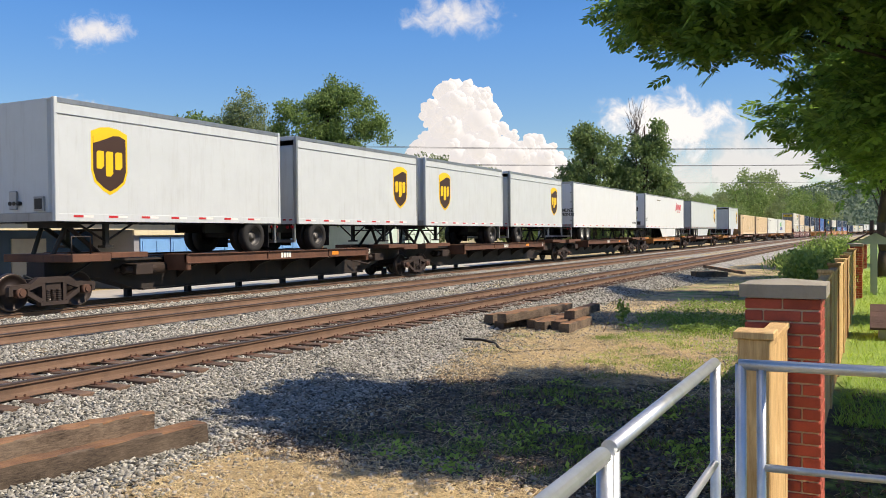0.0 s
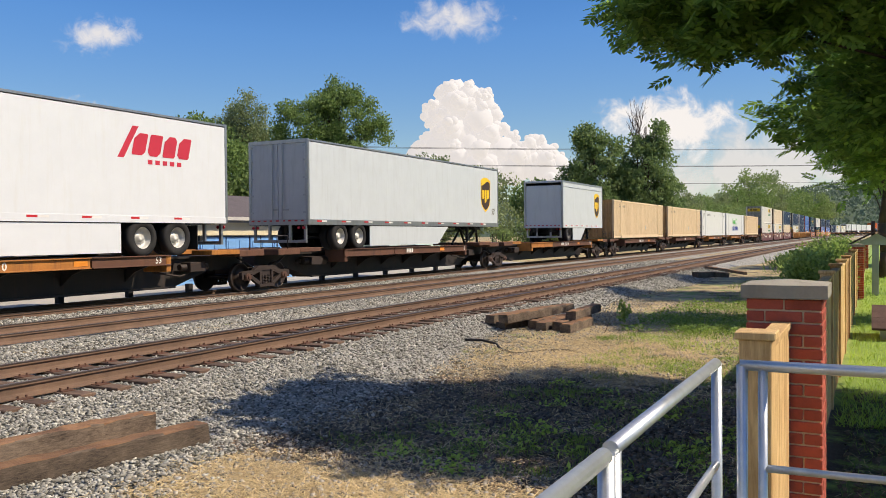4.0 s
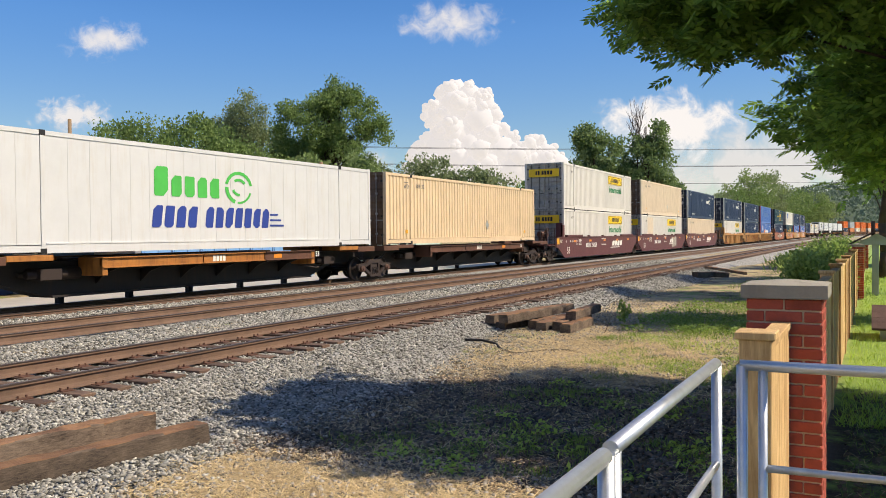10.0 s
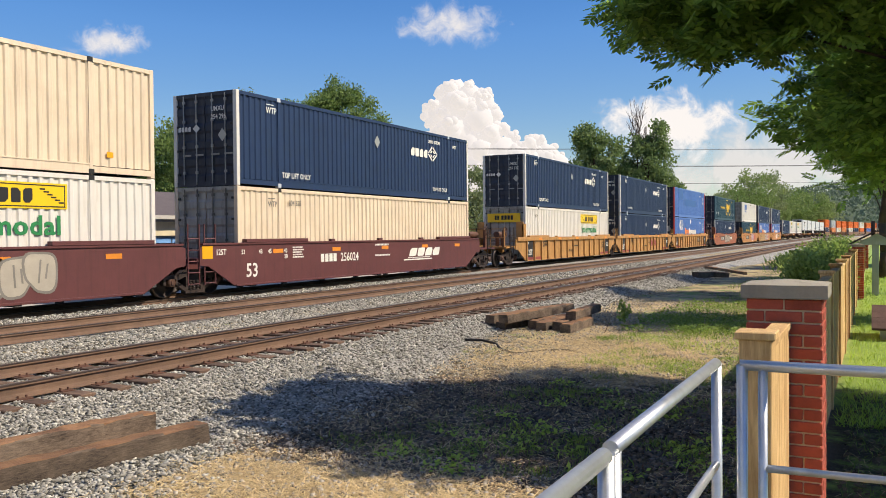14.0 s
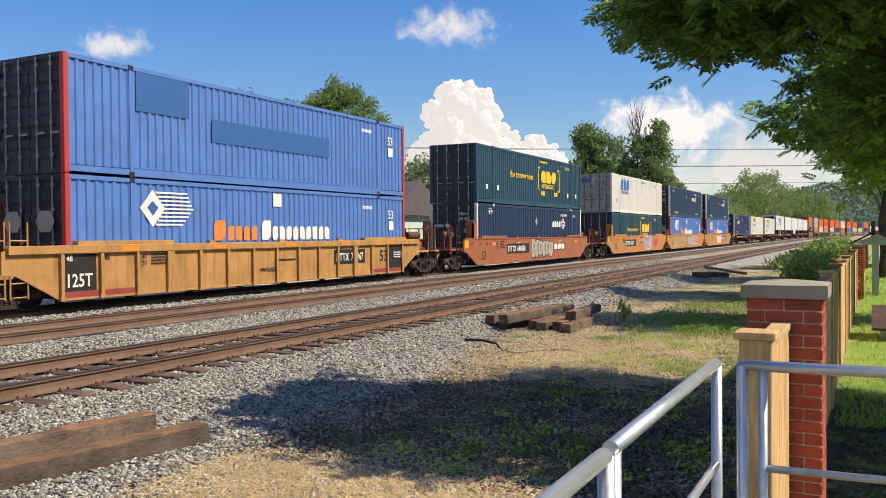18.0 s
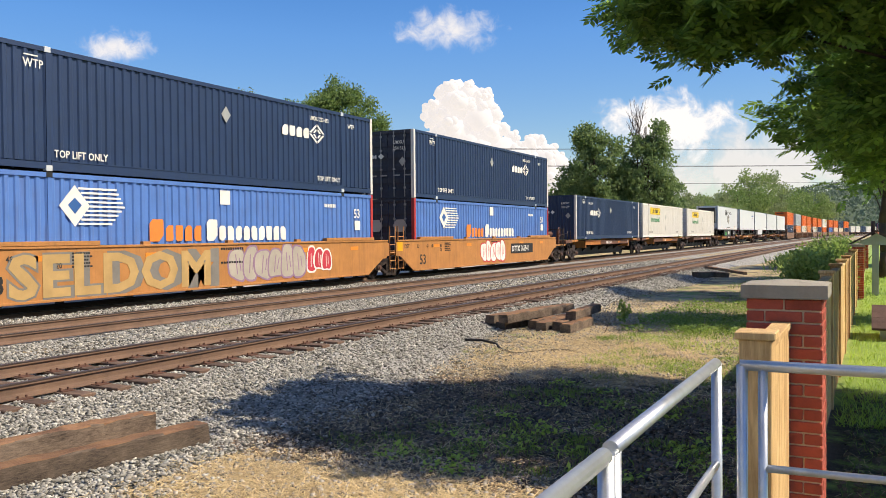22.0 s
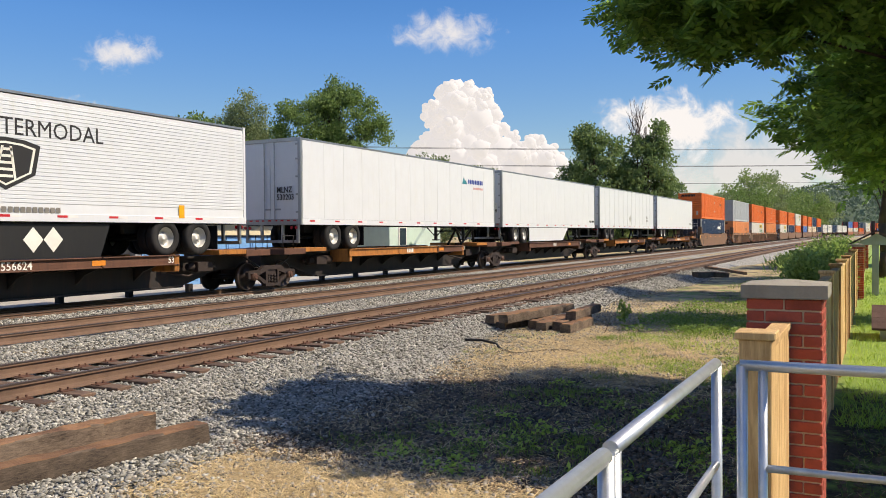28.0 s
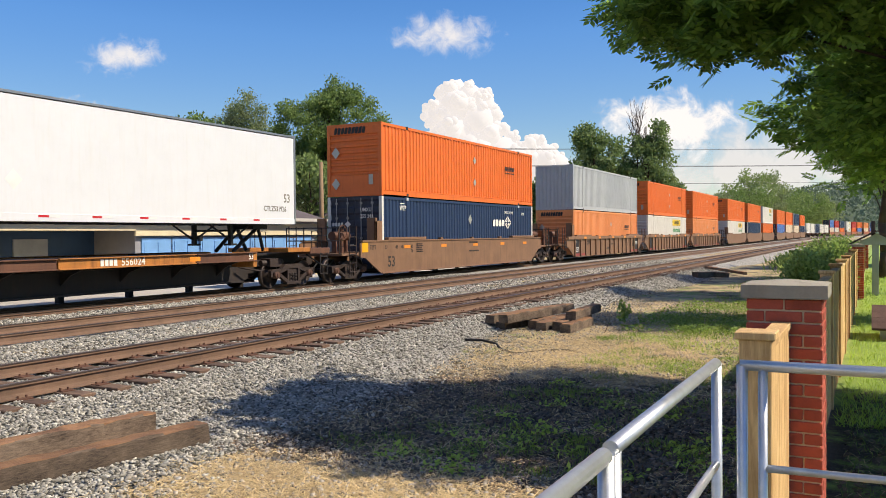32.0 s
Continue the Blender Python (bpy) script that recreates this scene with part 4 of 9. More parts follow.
# ---- trucks, couplers ----
def truck(parent, y, s_car, near=True):
    """A freight truck: side frames, bolster, springs, two turning wheelsets."""
    if "truck" not in PROTO:
        for sx in (1, -1):
            bm = bmesh.new()
            x0, x1 = sorted((sx * 0.95, sx * 1.09))
            plate(bm, [(-0.62, 0.66), (0.62, 0.66), (0.42, 0.8), (-0.42, 0.8)], x0, x1)
            for k in (1, -1):
                for pts in (((0.62, 0.66), (0.42, 0.66), (0.3, 0.72), (0.3, 0.62), (0.62, 0.52), (0.68, 0.5)),
                            ((0.68, 0.5), (0.62, 0.66), (0.74, 0.66), (1.12, 0.64), (1.17, 0.6), (1.17, 0.4), (1.07, 0.4), (1.07, 0.55), (0.71, 0.55), (0.71, 0.4)),
                            ((0.24, 0.2), (0.24, 0.66), (0.33, 0.66), (0.33, 0.24)), ((0.33, 0.3), (0.33, 0.17), (0.71, 0.4), (0.71, 0.52))):
                    p = [(k * a, b) for a, b in pts]
                    plate(bm, p, x0 + 0.004 * (k > 0), x1 - 0.004 * len(pts) / 4)
            plate(bm, [(-0.38, 0.13), (0.38, 0.13), (0.38, 0.22), (-0.38, 0.22)], x0 - 0.02, x1 + 0.02)
            PROTO["truck" if sx > 0 else "truck_far"] = mesh_of(bm, M_TRUCK, "side_frame")
        bm = bmesh.new()
        for sx in (1, -1):
            for yy in (-0.89, 0.89):
                rod(bm, (sx * 0.95, yy, 0.46), (sx * 1.14, yy, 0.46), 0.115, 12)
                rod(bm, (sx * 1.13, yy, 0.46), (sx * 1.17, yy, 0.46), 0.07, 8)
        PROTO["bearing"] = mesh_of(bm, M_BEARING, "bearing_cap")
        bm = bmesh.new()
        for sx in (1, -1):
            for yy in (-0.15, 0.0, 0.15):
                for k in range(6):
                    rod(bm, (sx * 1.03, yy, 0.225 + k * 0.048), (sx * 1.03, yy, 0.25 + k * 0.048), 0.066, 8)
                rod(bm, (sx * 1.03, yy, 0.22), (sx * 1.03, yy, 0.5), 0.045, 6)
        PROTO["spring"] = mesh_of(bm, M_TRUCK, "spring")
        bm = bmesh.new()
        block(bm, -1.05, 1.05, -0.2, 0.2, 0.5, 0.72)
        for yy in (-0.45, 0.45):
            block(bm, -0.9, 0.9, yy - 0.05, yy + 0.05, 0.34, 0.46)
        PROTO["bolster"] = mesh_of(bm, M_TRUCK, "bolster")
        bm = bmesh.new()
        for sx in (1, -1):
            prof = [(0.46, 0.67), (0.44, 0.78), (0.39, 0.8), (0.36, 0.76), (0.2, 0.75), (0.12, 0.82), (0.08, 0.82), (0.08, 0.66), (0.2, 0.69), (0.38, 0.7), (0.4, 0.66)]
            lathe(bm, [(r, sx * x) for r, x in prof], 24)
        rod(bm, (-0.9, 0, 0), (0.9, 0, 0), 0.08, 10)
        PROTO["wheelset"] = mesh_of(bm, M_WHEEL, "wheelset")
        for sx in (1, -1):
            bm = bmesh.new()
            lathe(bm, [(r, sx * x) for r, x in ((0.462, 0.69), (0.444, 0.783), (0.405, 0.803), (0.40, 0.79), (0.44, 0.69))], 28)
            PROTO["tread%d" % sx] = mesh_of(bm, M_TREAD, "tread")
    at = Matrix.Translation((0, y, 0))
    f = part("truck", PROTO["bolster"], None, parent, at=at)
    part("side_frame", PROTO["truck"], None, f)
    part("side_frame", PROTO["truck_far"], None, f)
    part("bearing_cap", PROTO["bearing"], None, f)
    if near:
        part("spring", PROTO["spring"], None, f)
    for yy in (-0.89, 0.89):
        w = part("wheelset", PROTO["wheelset"], None, f, at=Matrix.Translation((0, yy, 0.46)))
        part("tread", PROTO["tread1"], None, w)
        part("tread", PROTO["tread-1"], None, w)
        if near:
            WHEELS.append((w, s_car + y, 0.46))


def coupler(parent, y, way):
    bm = bmesh.new()
    block(bm, -0.12, 0.12, min(y, y + way * 0.9), max(y, y + way * 0.9), 0.7, 0.95)
    block(bm, -0.2, 0.2, min(y + way * 0.75, y + way * 1.05), max(y + way * 0.75, y + way * 1.05), 0.68, 0.98)
    part("coupler", bm, M_TRUCK, parent, bevel=0.02)
    bm = bmesh.new()
    tube(bm, [(0.35, y, 0.75), (0.35, y + way * 0.4, 0.45), (0.3, y + way * 0.8, 0.4), (0.2, y + way * 1.1, 0.55)], 0.03, 6)
    part("brake_hose", bm, M_BLACK, parent)


def well_car(s, mat, style, first, last, label, near=True):
    """One well of a double-stack car; s: where its boxes begin. first, last: an end with its own truck and coupler."""
    c = thing("well_car", label, "rail car", "well cars of the train")
    w = 1.42
    e0, e1 = -1.75, LONG + 0.95
    for sx in (1, -1):
        bm = bmesh.new()
        out, inn = sx * w, sx * (w - 0.05)
        pts = [(e0, 0.92), (e0, 1.42), (e0 + 0.2, 1.5), (e1 - 0.2, 1.5), (e1, 1.42), (e1, 0.92), (e1 - 0.35, 0.88), (e1 - 1.45, 0.27), (e0 + 1.45, 0.27), (e0 + 0.35, 0.88)]
        plate(bm, pts[::-1], min(out, inn), max(out, inn))
        sill = part("side_sill", bm, mat, c)
        bm = bmesh.new()
        a, b = sorted((sx * (w - 0.1), sx * (w + 0.035)))
        block(bm, a, b, e0 + 0.1, e1 - 0.1, 1.49, 1.55)
        block(bm, a, b, e0 + 1.5, e1 - 1.5, 0.24, 0.3)
        part("flange", bm, mat, sill, bevel=0.006)
        if style == "ribbed":
            bm = bmesh.new()
            a, b = sorted((sx * (w - 0.02), sx * (w + 0.095)))
            block(bm, a, b, e0 + 0.12, e1 - 0.12, 1.36, 1.56)
            part("top_chord", bm, mat, sill, bevel=0.012)
            for k in range(15):
                y = e0 + 1.5 + k * (e1 - e0 - 3.0) / 14
                bm = bmesh.new()
                t = 0.12 if k in (3, 11) else 0.045
                plate(bm, [(y - t, 0.3), (y + t, 0.3), (y + t, 1.36), (y - t, 1.36)], min(sx * (w - 0.01), sx * (w + 0.085)), max(sx * (w - 0.01), sx * (w + 0.085)))
                plate(bm, [(y - t - 0.025, 0.24), (y + t + 0.025, 0.24), (y + t + 0.025, 0.34), (y - t - 0.025, 0.34)], min(sx * (w - 0.01), sx * (w + 0.095)), max(sx * (w - 0.01), sx * (w + 0.095)))
                part("rib", bm, mat, sill)
            if near:
                for y0, y1 in ((e0 + 1.56, e0 + 2.5), (e1 - 2.5, e1 - 1.56)):
                    bm = bmesh.new()
                    a, b = sorted((sx * (w - 0.01), sx * (w + 0.008)))
                    block(bm, a, b, y0, y1, 0.42, 1.34)
                    part("stencil_panel", bm, M_LET_BLACK, sill, "black painted stencil panel")
                for y0, y1 in ((e0 + 1.5, e0 + 3.7), (e1 - 3.7, e1 - 1.5)):
                    bm = bmesh.new()
                    a, b = sorted((sx * (w - 0.01), sx * (w + 0.012)))
                    block(bm, a, b, y0, y1, 0.31, 0.45)
                    part("red_band", bm, M_BAND, sill, "dull red painted band")
        for y in ((0.2, 3.3), (LONG - 3.3, LONG - 0.2)):
            bm = bmesh.new()
            a, b = sorted((sx * (w - 0.14), sx * (w + 0.05)))
            block(bm, a, b, y[0], y[1], 1.55, 1.66)
            part("guide_rail", bm, mat, c, bevel=0.01)
        if near:
            for y in (4.8, 8.0, 11.3):
                bm = bmesh.new()
                a, b = sorted((sx * (w - 0.1), sx * (w + 0.02)))
                block(bm, a, b, y - 0.12, y + 0.12, 1.55, 1.63)
                part("guide_lug", bm, mat, c)
    bm = bmesh.new()
    block(bm, -1.36, 1.36, 0.3, LONG - 0.3, 0.29, 0.33)
    for y in (0.6, 4.2, 8.0, 12.0, 15.5):
        block(bm, -1.37, 1.37, y - 0.12, y + 0.12, 0.2, 0.37)
    part("floor", bm, M_BLACK, c)
    for y0, y1, isend, way in ((e0 - 0.35, e0 + 0.9, first, -1), (e1 - 0.9, e1 + 0.35, last, 1)):
        bm = bmesh.new()
        block(bm, -1.36, 1.36, y0 + 0.3, y1 - 0.3, 0.95, 1.12)
        block(bm, -0.35, 0.35, y0 - 0.15, y1 + 0.15, 0.72, 0.95)
        part("end_platform", bm, mat, c, bevel=0.015)
        out_y = -1.3 if way < 0 else LONG + 1.3
        ty = out_y + way * (0.35 if not isend else 0.8)
        if isend:
            truck(c, ty - way * 0.15, s, near)
            coupler(c, ty + way * 0.9, way)
            bm = bmesh.new()
            a, b = sorted((out_y + way * 1.6, out_y - way * 0.3))
            block(bm, -1.35, 1.35, a, b, 1.0, 1.08)
            part("end_deck", bm, mat, c)
            bm = bmesh.new()
            for x in (-1.2, -0.4, 0.4, 1.2):
                rod(bm, (x, out_y + way * 1.5, 1.08), (x, out_y + way * 1.5, 2.05), 0.025, 6)
            for z in (1.55, 2.02):
                rod(bm, (-1.2, out_y + way * 1.5, z), (1.2, out_y + way * 1.5, z), 0.022, 6)
            part("railing", bm, mat if mat is M_YELLOW_CAR else M_SPINE, c)
            if way < 0:
                for sx in (1, -1):
                    bm = bmesh.new()
                    a, b = sorted((sx * 0.98, sx * 1.38))
                    block(bm, a, b, -0.62, -0.5, 1.5, 2.42)
                    block(bm, *sorted((sx * 1.3, sx * 1.38)), -0.62, -0.12, 1.5, 2.3)
                    part("end_post", bm, mat, c, bevel=0.01)
            if near:
                yb = out_y + way * 0.55
                bm = bmesh.new()
                rod(bm, (0.55, yb - 0.5, 1.72), (0.55, yb + 0.5, 1.72), 0.17, 14)
                for dy in (-0.35, 0.35):
                    block(bm, 0.45, 0.65, yb + dy - 0.04, yb + dy + 0.04, 1.08, 1.62)
                part("air_reservoir", bm, M_DECK, c, "rusty brown air reservoir")
                bm = bmesh.new()
                yw = out_y + way * 1.15
                n = 18
                for i in range(n):
                    a0, a1 = i * math.tau / n, (i + 1) * math.tau / n
                    rod(bm, (1.1, yw + 0.27 * math.cos(a0), 1.85 + 0.27 * math.sin(a0)), (1.1, yw + 0.27 * math.cos(a1), 1.85 + 0.27 * math.sin(a1)), 0.02, 5)
                for i in range(6):
                    a0 = i * math.tau / 6
                    rod(bm, (1.1, yw, 1.85), (1.1, yw + 0.26 * math.cos(a0), 1.85 + 0.26 * math.sin(a0)), 0.014, 5)
                block(bm, 0.95, 1.08, yw - 0.08, yw + 0.08, 1.08, 1.95)
                part("brake_wheel", bm, M_DECK, c, "rusty brake wheel on its stand")
        elif way > 0:
            truck(c, LONG + 1.62, s, near)
        for sx in (1, -1):
            bm = bmesh.new()
            x = sx * 1.38
            yl = out_y + way * (0.0 if not isend else 0.9)
            for dy in (-0.22, 0.22):
                rod(bm, (x, yl + dy, 0.35), (x, yl + dy, 2.1 if isend or near else 1.6), 0.022, 6)
            for k in range(5):
                rod(bm, (x, yl - 0.22, 0.4 + k * 0.32), (x, yl + 0.22, 0.4 + k * 0.32), 0.018, 6)
            part("ladder", bm, mat if not isend else M_TRUCK, c)
    # stencils and reflectors on the side towards +x
    if near:
        x = w + 0.002
        for y in (1.5, 4.76, 8.07, 11.33, 14.4):
            sign(c, "reflector", shape([(0, 0), (0.5, 0), (0.5, 0.13), (0, 0.13)]), M_REF_ORANGE, y, 1.2 if style != "ribbed" else 1.395, x if style != "ribbed" else w + 0.096)
        if style != "ribbed":
            sign(c, "reflector", shape([(0, 0), (0.42, 0), (0.42, 0.36), (0, 0.36)]), M_REF_YELLOW, -1.65, 1.1, x)
    return c


def stencils(c, style, number, big53, mat=None, num_y=7.2):
    x = 1.424 if style != "ribbed" else 1.434
    m = mat or M_LET_WHITE
    if big53:
        word(c, "53", 0.42 if style != "ribbed" else 0.42, 0.2 if style != "ribbed" else 13.95, 0.5 if style != "ribbed" else 0.75, x, m, 0.95, "lettering", "painted number")
    if number:
        if m is M_LET_BLACK:
            sign(c, "number_board", shape([(-1.4, -0.1), (1.75, -0.1), (1.75, 0.42), (-1.4, 0.42)] if style != "ribbed" else [(-1.2, -0.1), (0.8, -0.1), (0.8, 0.42), (-1.2, 0.42)], 0.003), M_LET_BLACK, num_y, 0.82, x, "black number board")
        if style == "ribbed":
            word(c, "DTTX", 0.28, 10.98, 0.83, x + 0.004, M_LET_WHITE, 0.78)
        elif m is M_LET_BLACK:
            word(c, "DTTX", 0.3, num_y - 1.25, 0.83, x + 0.004, M_LET_WHITE, 0.95)
        else:
            bm = bmesh.new()
            bars(bm, -1.2, 0.0, 1.0, 0.28, 4, 0.25)
            sign(c, "marking", bm, M_LET_WHITE, num_y, 0.83, x + 0.004)
        word(c, number, 0.3 if style != "ribbed" else 0.28, num_y if style != "ribbed" else 11.96, 0.83, x + 0.004, M_LET_WHITE, 0.9 if style != "ribbed" else 0.66)
    if style == "ribbed":
        word(c, "125T", 0.32, -0.14, 0.56, x, M_LET_WHITE, 0.8, "lettering", "white painted load limit")
        bm = bmesh.new()
        for k in range(3):
            bars(bm, 0, 0.09 * k, 0.55, 0.05, 5, 0.2)
        sign(c, "marking", bm, M_LET_WHITE, 15.0, 0.85, x)
        for y, t in ((-0.1, "48"), (1.0, "45"), (2.1, "40"), (2.1, "20")):
            word(c, t, 0.14, y, 1.0 if t == "20" else 1.18, x + (0.08 if t in ("40", "20") else 0), M_LET_WHITE if y < 1 else m, 0.85)
        word(c, "NWG33G", 0.13, 6.9, 0.62, x, m, 0.9)
    else:
        for y, t in ((0.0, "53"), (0.8, "48"), (1.25, "45"), (2.04, "40"), (2.06, "20")):
            word(c, t, 0.14, y, 1.2 if t != "20" else 1.02, x, m, 0.85)
    bm = bmesh.new()
    for k in range(5):
        bars(bm, 0, 0.08 * k, 0.6 - 0.06 * (k % 3), 0.045, 7, 0.2)
    sign(c, "marking", bm, m, 2.5, 1.02, x)
    bm = bmesh.new()
    bars(bm, 0, 0, 1.0, 0.07, 10, 0.25)
    bars(bm, 0, -0.4, 1.1, 0.06, 10, 0.25)
    sign(c, "marking", bm, m, 7.6, 1.34, x)
    if style != "ribbed":
        word(c, "125T", 0.17, -1.1, 1.2, x, m)


def graffiti(c, y, width, mat, seed, z=0.42, h=0.8, line_mat=None):
    """Sprayed bubble shapes on the side of a car: overlapping rounded blobs, each with its rim and inner strokes."""
    r = random.Random(seed)
    n = max(2, round(width / (h * 0.62)))
    w = width / n

    def blob(bm, cx, cy, rx, ry, ph, depth):
        pts = []
        for i in range(26):
            a = i * math.tau / 26
            k = 1 + 0.10 * math.sin(2 * a + ph) + 0.08 * math.sin(3 * a + 2 * ph)
            ca, sa = math.cos(a), math.sin(a)
            pts.append((cx + rx * k * math.copysign(abs(ca) ** 0.7, ca), cy + ry * k * math.copysign(abs(sa) ** 0.7, sa)))
        bm.faces.new([bm.verts.new((px, py, depth)) for px, py in pts])

    for k in range(n):
        cx, cy, ph, d = (k + 0.5) * w, h * 0.5 + h * r.uniform(-0.05, 0.05), r.uniform(0, 6), 0.002 + 0.0024 * k
        rx, ry = w * r.uniform(0.52, 0.62), h * r.uniform(0.42, 0.5)
        fill, rim = bmesh.new(), bmesh.new()
        blob(rim, cx, cy, rx + 0.06, ry + 0.06, ph, d)
        blob(fill, cx, cy, rx, ry, ph, d + 0.0008)
        lean = r.uniform(-0.15, 0.15) * rx
        for dx, hh in ((-0.22, 0.62), (0.26, 0.4)):
            q = [(cx + rx * dx - lean, cy - ry * hh), (cx + rx * (dx + 0.13) - lean, cy - ry * hh), (cx + rx * (dx + 0.2) + lean, cy + ry * hh), (cx + rx * (dx + 0.07) + lean, cy + ry * hh)]
            rim.faces.new([rim.verts.new((px, py, d + 0.0016)) for px, py in q])
        g = sign(c, "graffiti", fill, mat, y, z, 1.424, "sprayed bubble graffiti")
        part("outline", rim, line_mat or M_LET_WHITE, g)


def spine_unit(s0, s1, first, last, label, edge, seed=0, number="", head=False):
    """One unit of a spine car from s0 to s1 (its ends): a deep centre beam, wheel decks on brackets, a hitch."""
    n = s1 - s0
    r = random.Random(seed)
    c = thing("spine_car", label, "rail car", "spine cars of the train")
    a, b = (0.9 if first else 0.3), n - (0.9 if last else 0.3)
    bm = bmesh.new()
    plate(bm, [(a, 0.75), (a + 1.6, 0.68), (a + 2.9, 0.3), (b - 2.9, 0.3), (b - 1.6, 0.68), (b, 0.75), (b, 1.12), (a, 1.12)], -0.33, 0.33)
    block(bm, -0.45, 0.45, a + 0.2, b - 0.2, 1.1, 1.16)
    block(bm, -0.45, 0.45, a + 3.0, b - 3.0, 0.26, 0.31)
    part("centre_beam", bm, M_SPINE, c)
    # wheel deck along both sides
    d0, d1 = 4.3, n - 4.6
    for sx in (1, -1):
        bm = bmesh.new()
        p, q = sorted((sx * 0.45, sx * 1.34))
        block(bm, p, q, d0, d1, 1.14, 1.2)
        deck = part("wheel_deck", bm, M_DECK, c)
        for k, (y0, y1) in enumerate(((d0 - 0.3, d0 + 3.2), (d0 + 3.25, d1 - 2.4), (d1 - 2.35, d1 + 0.2))):
            bm = bmesh.new()
            p, q = sorted((sx * 1.3, sx * 1.38))
            block(bm, p, q, y0, y1, 0.98, 1.25)
            p, q = sorted((sx * 1.3, sx * 1.44))
            block(bm, p, q, y0, y1, 0.97, 1.0)
            block(bm, p, q, y0, y1, 1.22, 1.25)
            part("side_channel", bm, edge if k == (seed + 1) % 3 or k == 0 and seed % 2 else M_DECK, deck, bevel=0.006)
        for k in range(6):
            y = d0 + 0.4 + k * (d1 - d0 - 0.8) / 5
            bm = bmesh.new()
            p, q = sorted((sx * 0.3, sx * 1.32))
            pts = [(0.3, 0.5), (0.3, 1.12), (1.32, 1.12), (1.32, 1.0), (0.7, 0.8)]
            va = [bm.verts.new((sx * px, y - 0.03, pz)) for px, pz in pts]
            vb = [bm.verts.new((sx * px, y + 0.03, pz)) for px, pz in pts]
            bm.faces.new(va)
            bm.faces.new(vb[::-1])
            for i in range(5):
                bm.faces.new((va[i], va[(i + 1) % 5], vb[(i + 1) % 5], vb[i]))
            part("bracket", bm, M_SPINE, c)
        for y in (d0 - 0.3, d1 + 0.05):
            bm = bmesh.new()
            p, q = sorted((sx * 0.5, sx * 1.4))
            block(bm, p, q, y, y + 0.18, 0.78, 1.25)
            part("end_bracket", bm, edge, c, bevel=0.02)
    # end sills, container pads, coupling gear
    for y, isend, way in ((0.0, first, -1), (n, last, 1)):
        bm = bmesh.new()
        p, q = sorted((y - way * 0.35, y - way * 1.5))
        block(bm, -1.3, 1.3, p, q, 1.12, 1.32)
        part("end_pad", bm, M_DECK, c, bevel=0.015)
        bm = bmesh.new()
        p, q = sorted((y - way * 1.5, y - way * 2.7))
        block(bm, 0.5, 1.3, p, q, 1.2, 1.34)
        part("side_step", bm, edge, c, bevel=0.01)
        bm = bmesh.new()
        block(bm, -1.3, -0.5, p, q, 1.2, 1.34)
        part("side_step", bm, edge, c, bevel=0.01)
        if isend:
            truck(c, y - way * 2.15, s0)
            coupler(c, y - way * 1.0, way)
            bm = bmesh.new()
            for x in (-1.25, 1.25):
                tube(bm, [(x, y - way * 0.75, 1.3), (x, y - way * 0.75, 1.9), (x, y - way * 1.35, 1.9), (x, y - way * 1.35, 1.3)], 0.022, 6)
            part("grab_iron", bm, M_SPINE, c)
            for x in (-1.32, 1.32):
                bm = bmesh.new()
                for dy in (-0.2, 0.2):
                    rod(bm, (x, y - way * 0.75 + dy, 0.4), (x, y - way * 0.75 + dy, 1.15), 0.02, 6)
                for k in range(3):
                    rod(bm, (x, y - way * 0.75 - 0.2, 0.42 + k * 0.3), (x, y - way * 0.75 + 0.2, 0.42 + k * 0.3), 0.018, 6)
                part("step_ladder", bm, M_SPINE, c)
        elif way > 0:
            truck(c, n, s0)
        elif head:
            truck(c, 0.0, s0)
        # brake gear, hoses and steps round the truck
        bm = bmesh.new()
        yy = y - way * 2.9
        block(bm, 0.55, 0.95, yy - 0.3, yy + 0.3, 0.72, 1.0)
        rod(bm, (0.75, yy - 0.55, 0.86), (0.75, yy + 0.55, 0.86), 0.1, 8)
        part("brake_valve", bm, M_TRUCK, c, bevel=0.01)
        bm = bmesh.new()
        tube(bm, [(1.2, y - way * 0.4, 1.32), (1.2, y - way * 0.4, 1.75), (1.2, y - way * 0.95, 1.75), (1.2, y - way * 0.95, 1.32)], 0.02, 6)
        part("grab_iron", bm, M_SPINE, c)
        bm = bmesh.new()
        tube(bm, [(0.9, y - way * 1.2, 1.1), (0.95, y - way * 0.5, 0.75), (0.9, y + way * 0.1, 0.62), (0.8, y + way * 0.6, 0.85)], 0.028, 6)
        part("air_hose", bm, M_BLACK, c)
    bm = bmesh.new()
    rod(bm, (0.5, 2.6, 0.86), (0.5, 4.0, 0.86), 0.16, 12)
    rod(bm, (0.5, 2.3, 0.86), (0.5, 2.62, 0.86), 0.06, 8)
    part("brake_cylinder", bm, M_TRUCK, c)
    bm = bmesh.new()
    tube(bm, [(0.5, n - 4.2, 0.75), (0.75, n - 3.4, 0.6), (0.7, n - 2.6, 0.8), (0.5, n - 2.0, 0.8)], 0.03, 6)
    tube(bm, [(0.42, 4.0, 0.9), (0.42, n - 4, 0.9)], 0.025, 6)
    part("brake_pipe", bm, M_TRUCK, c)
    bm = bmesh.new()
    bars(bm, 0, 0, 0.55, 0.18, 4, 0.25)
    sign(c, "marking", bm, M_LET_WHITE, n * 0.46, 1.02, 1.384)
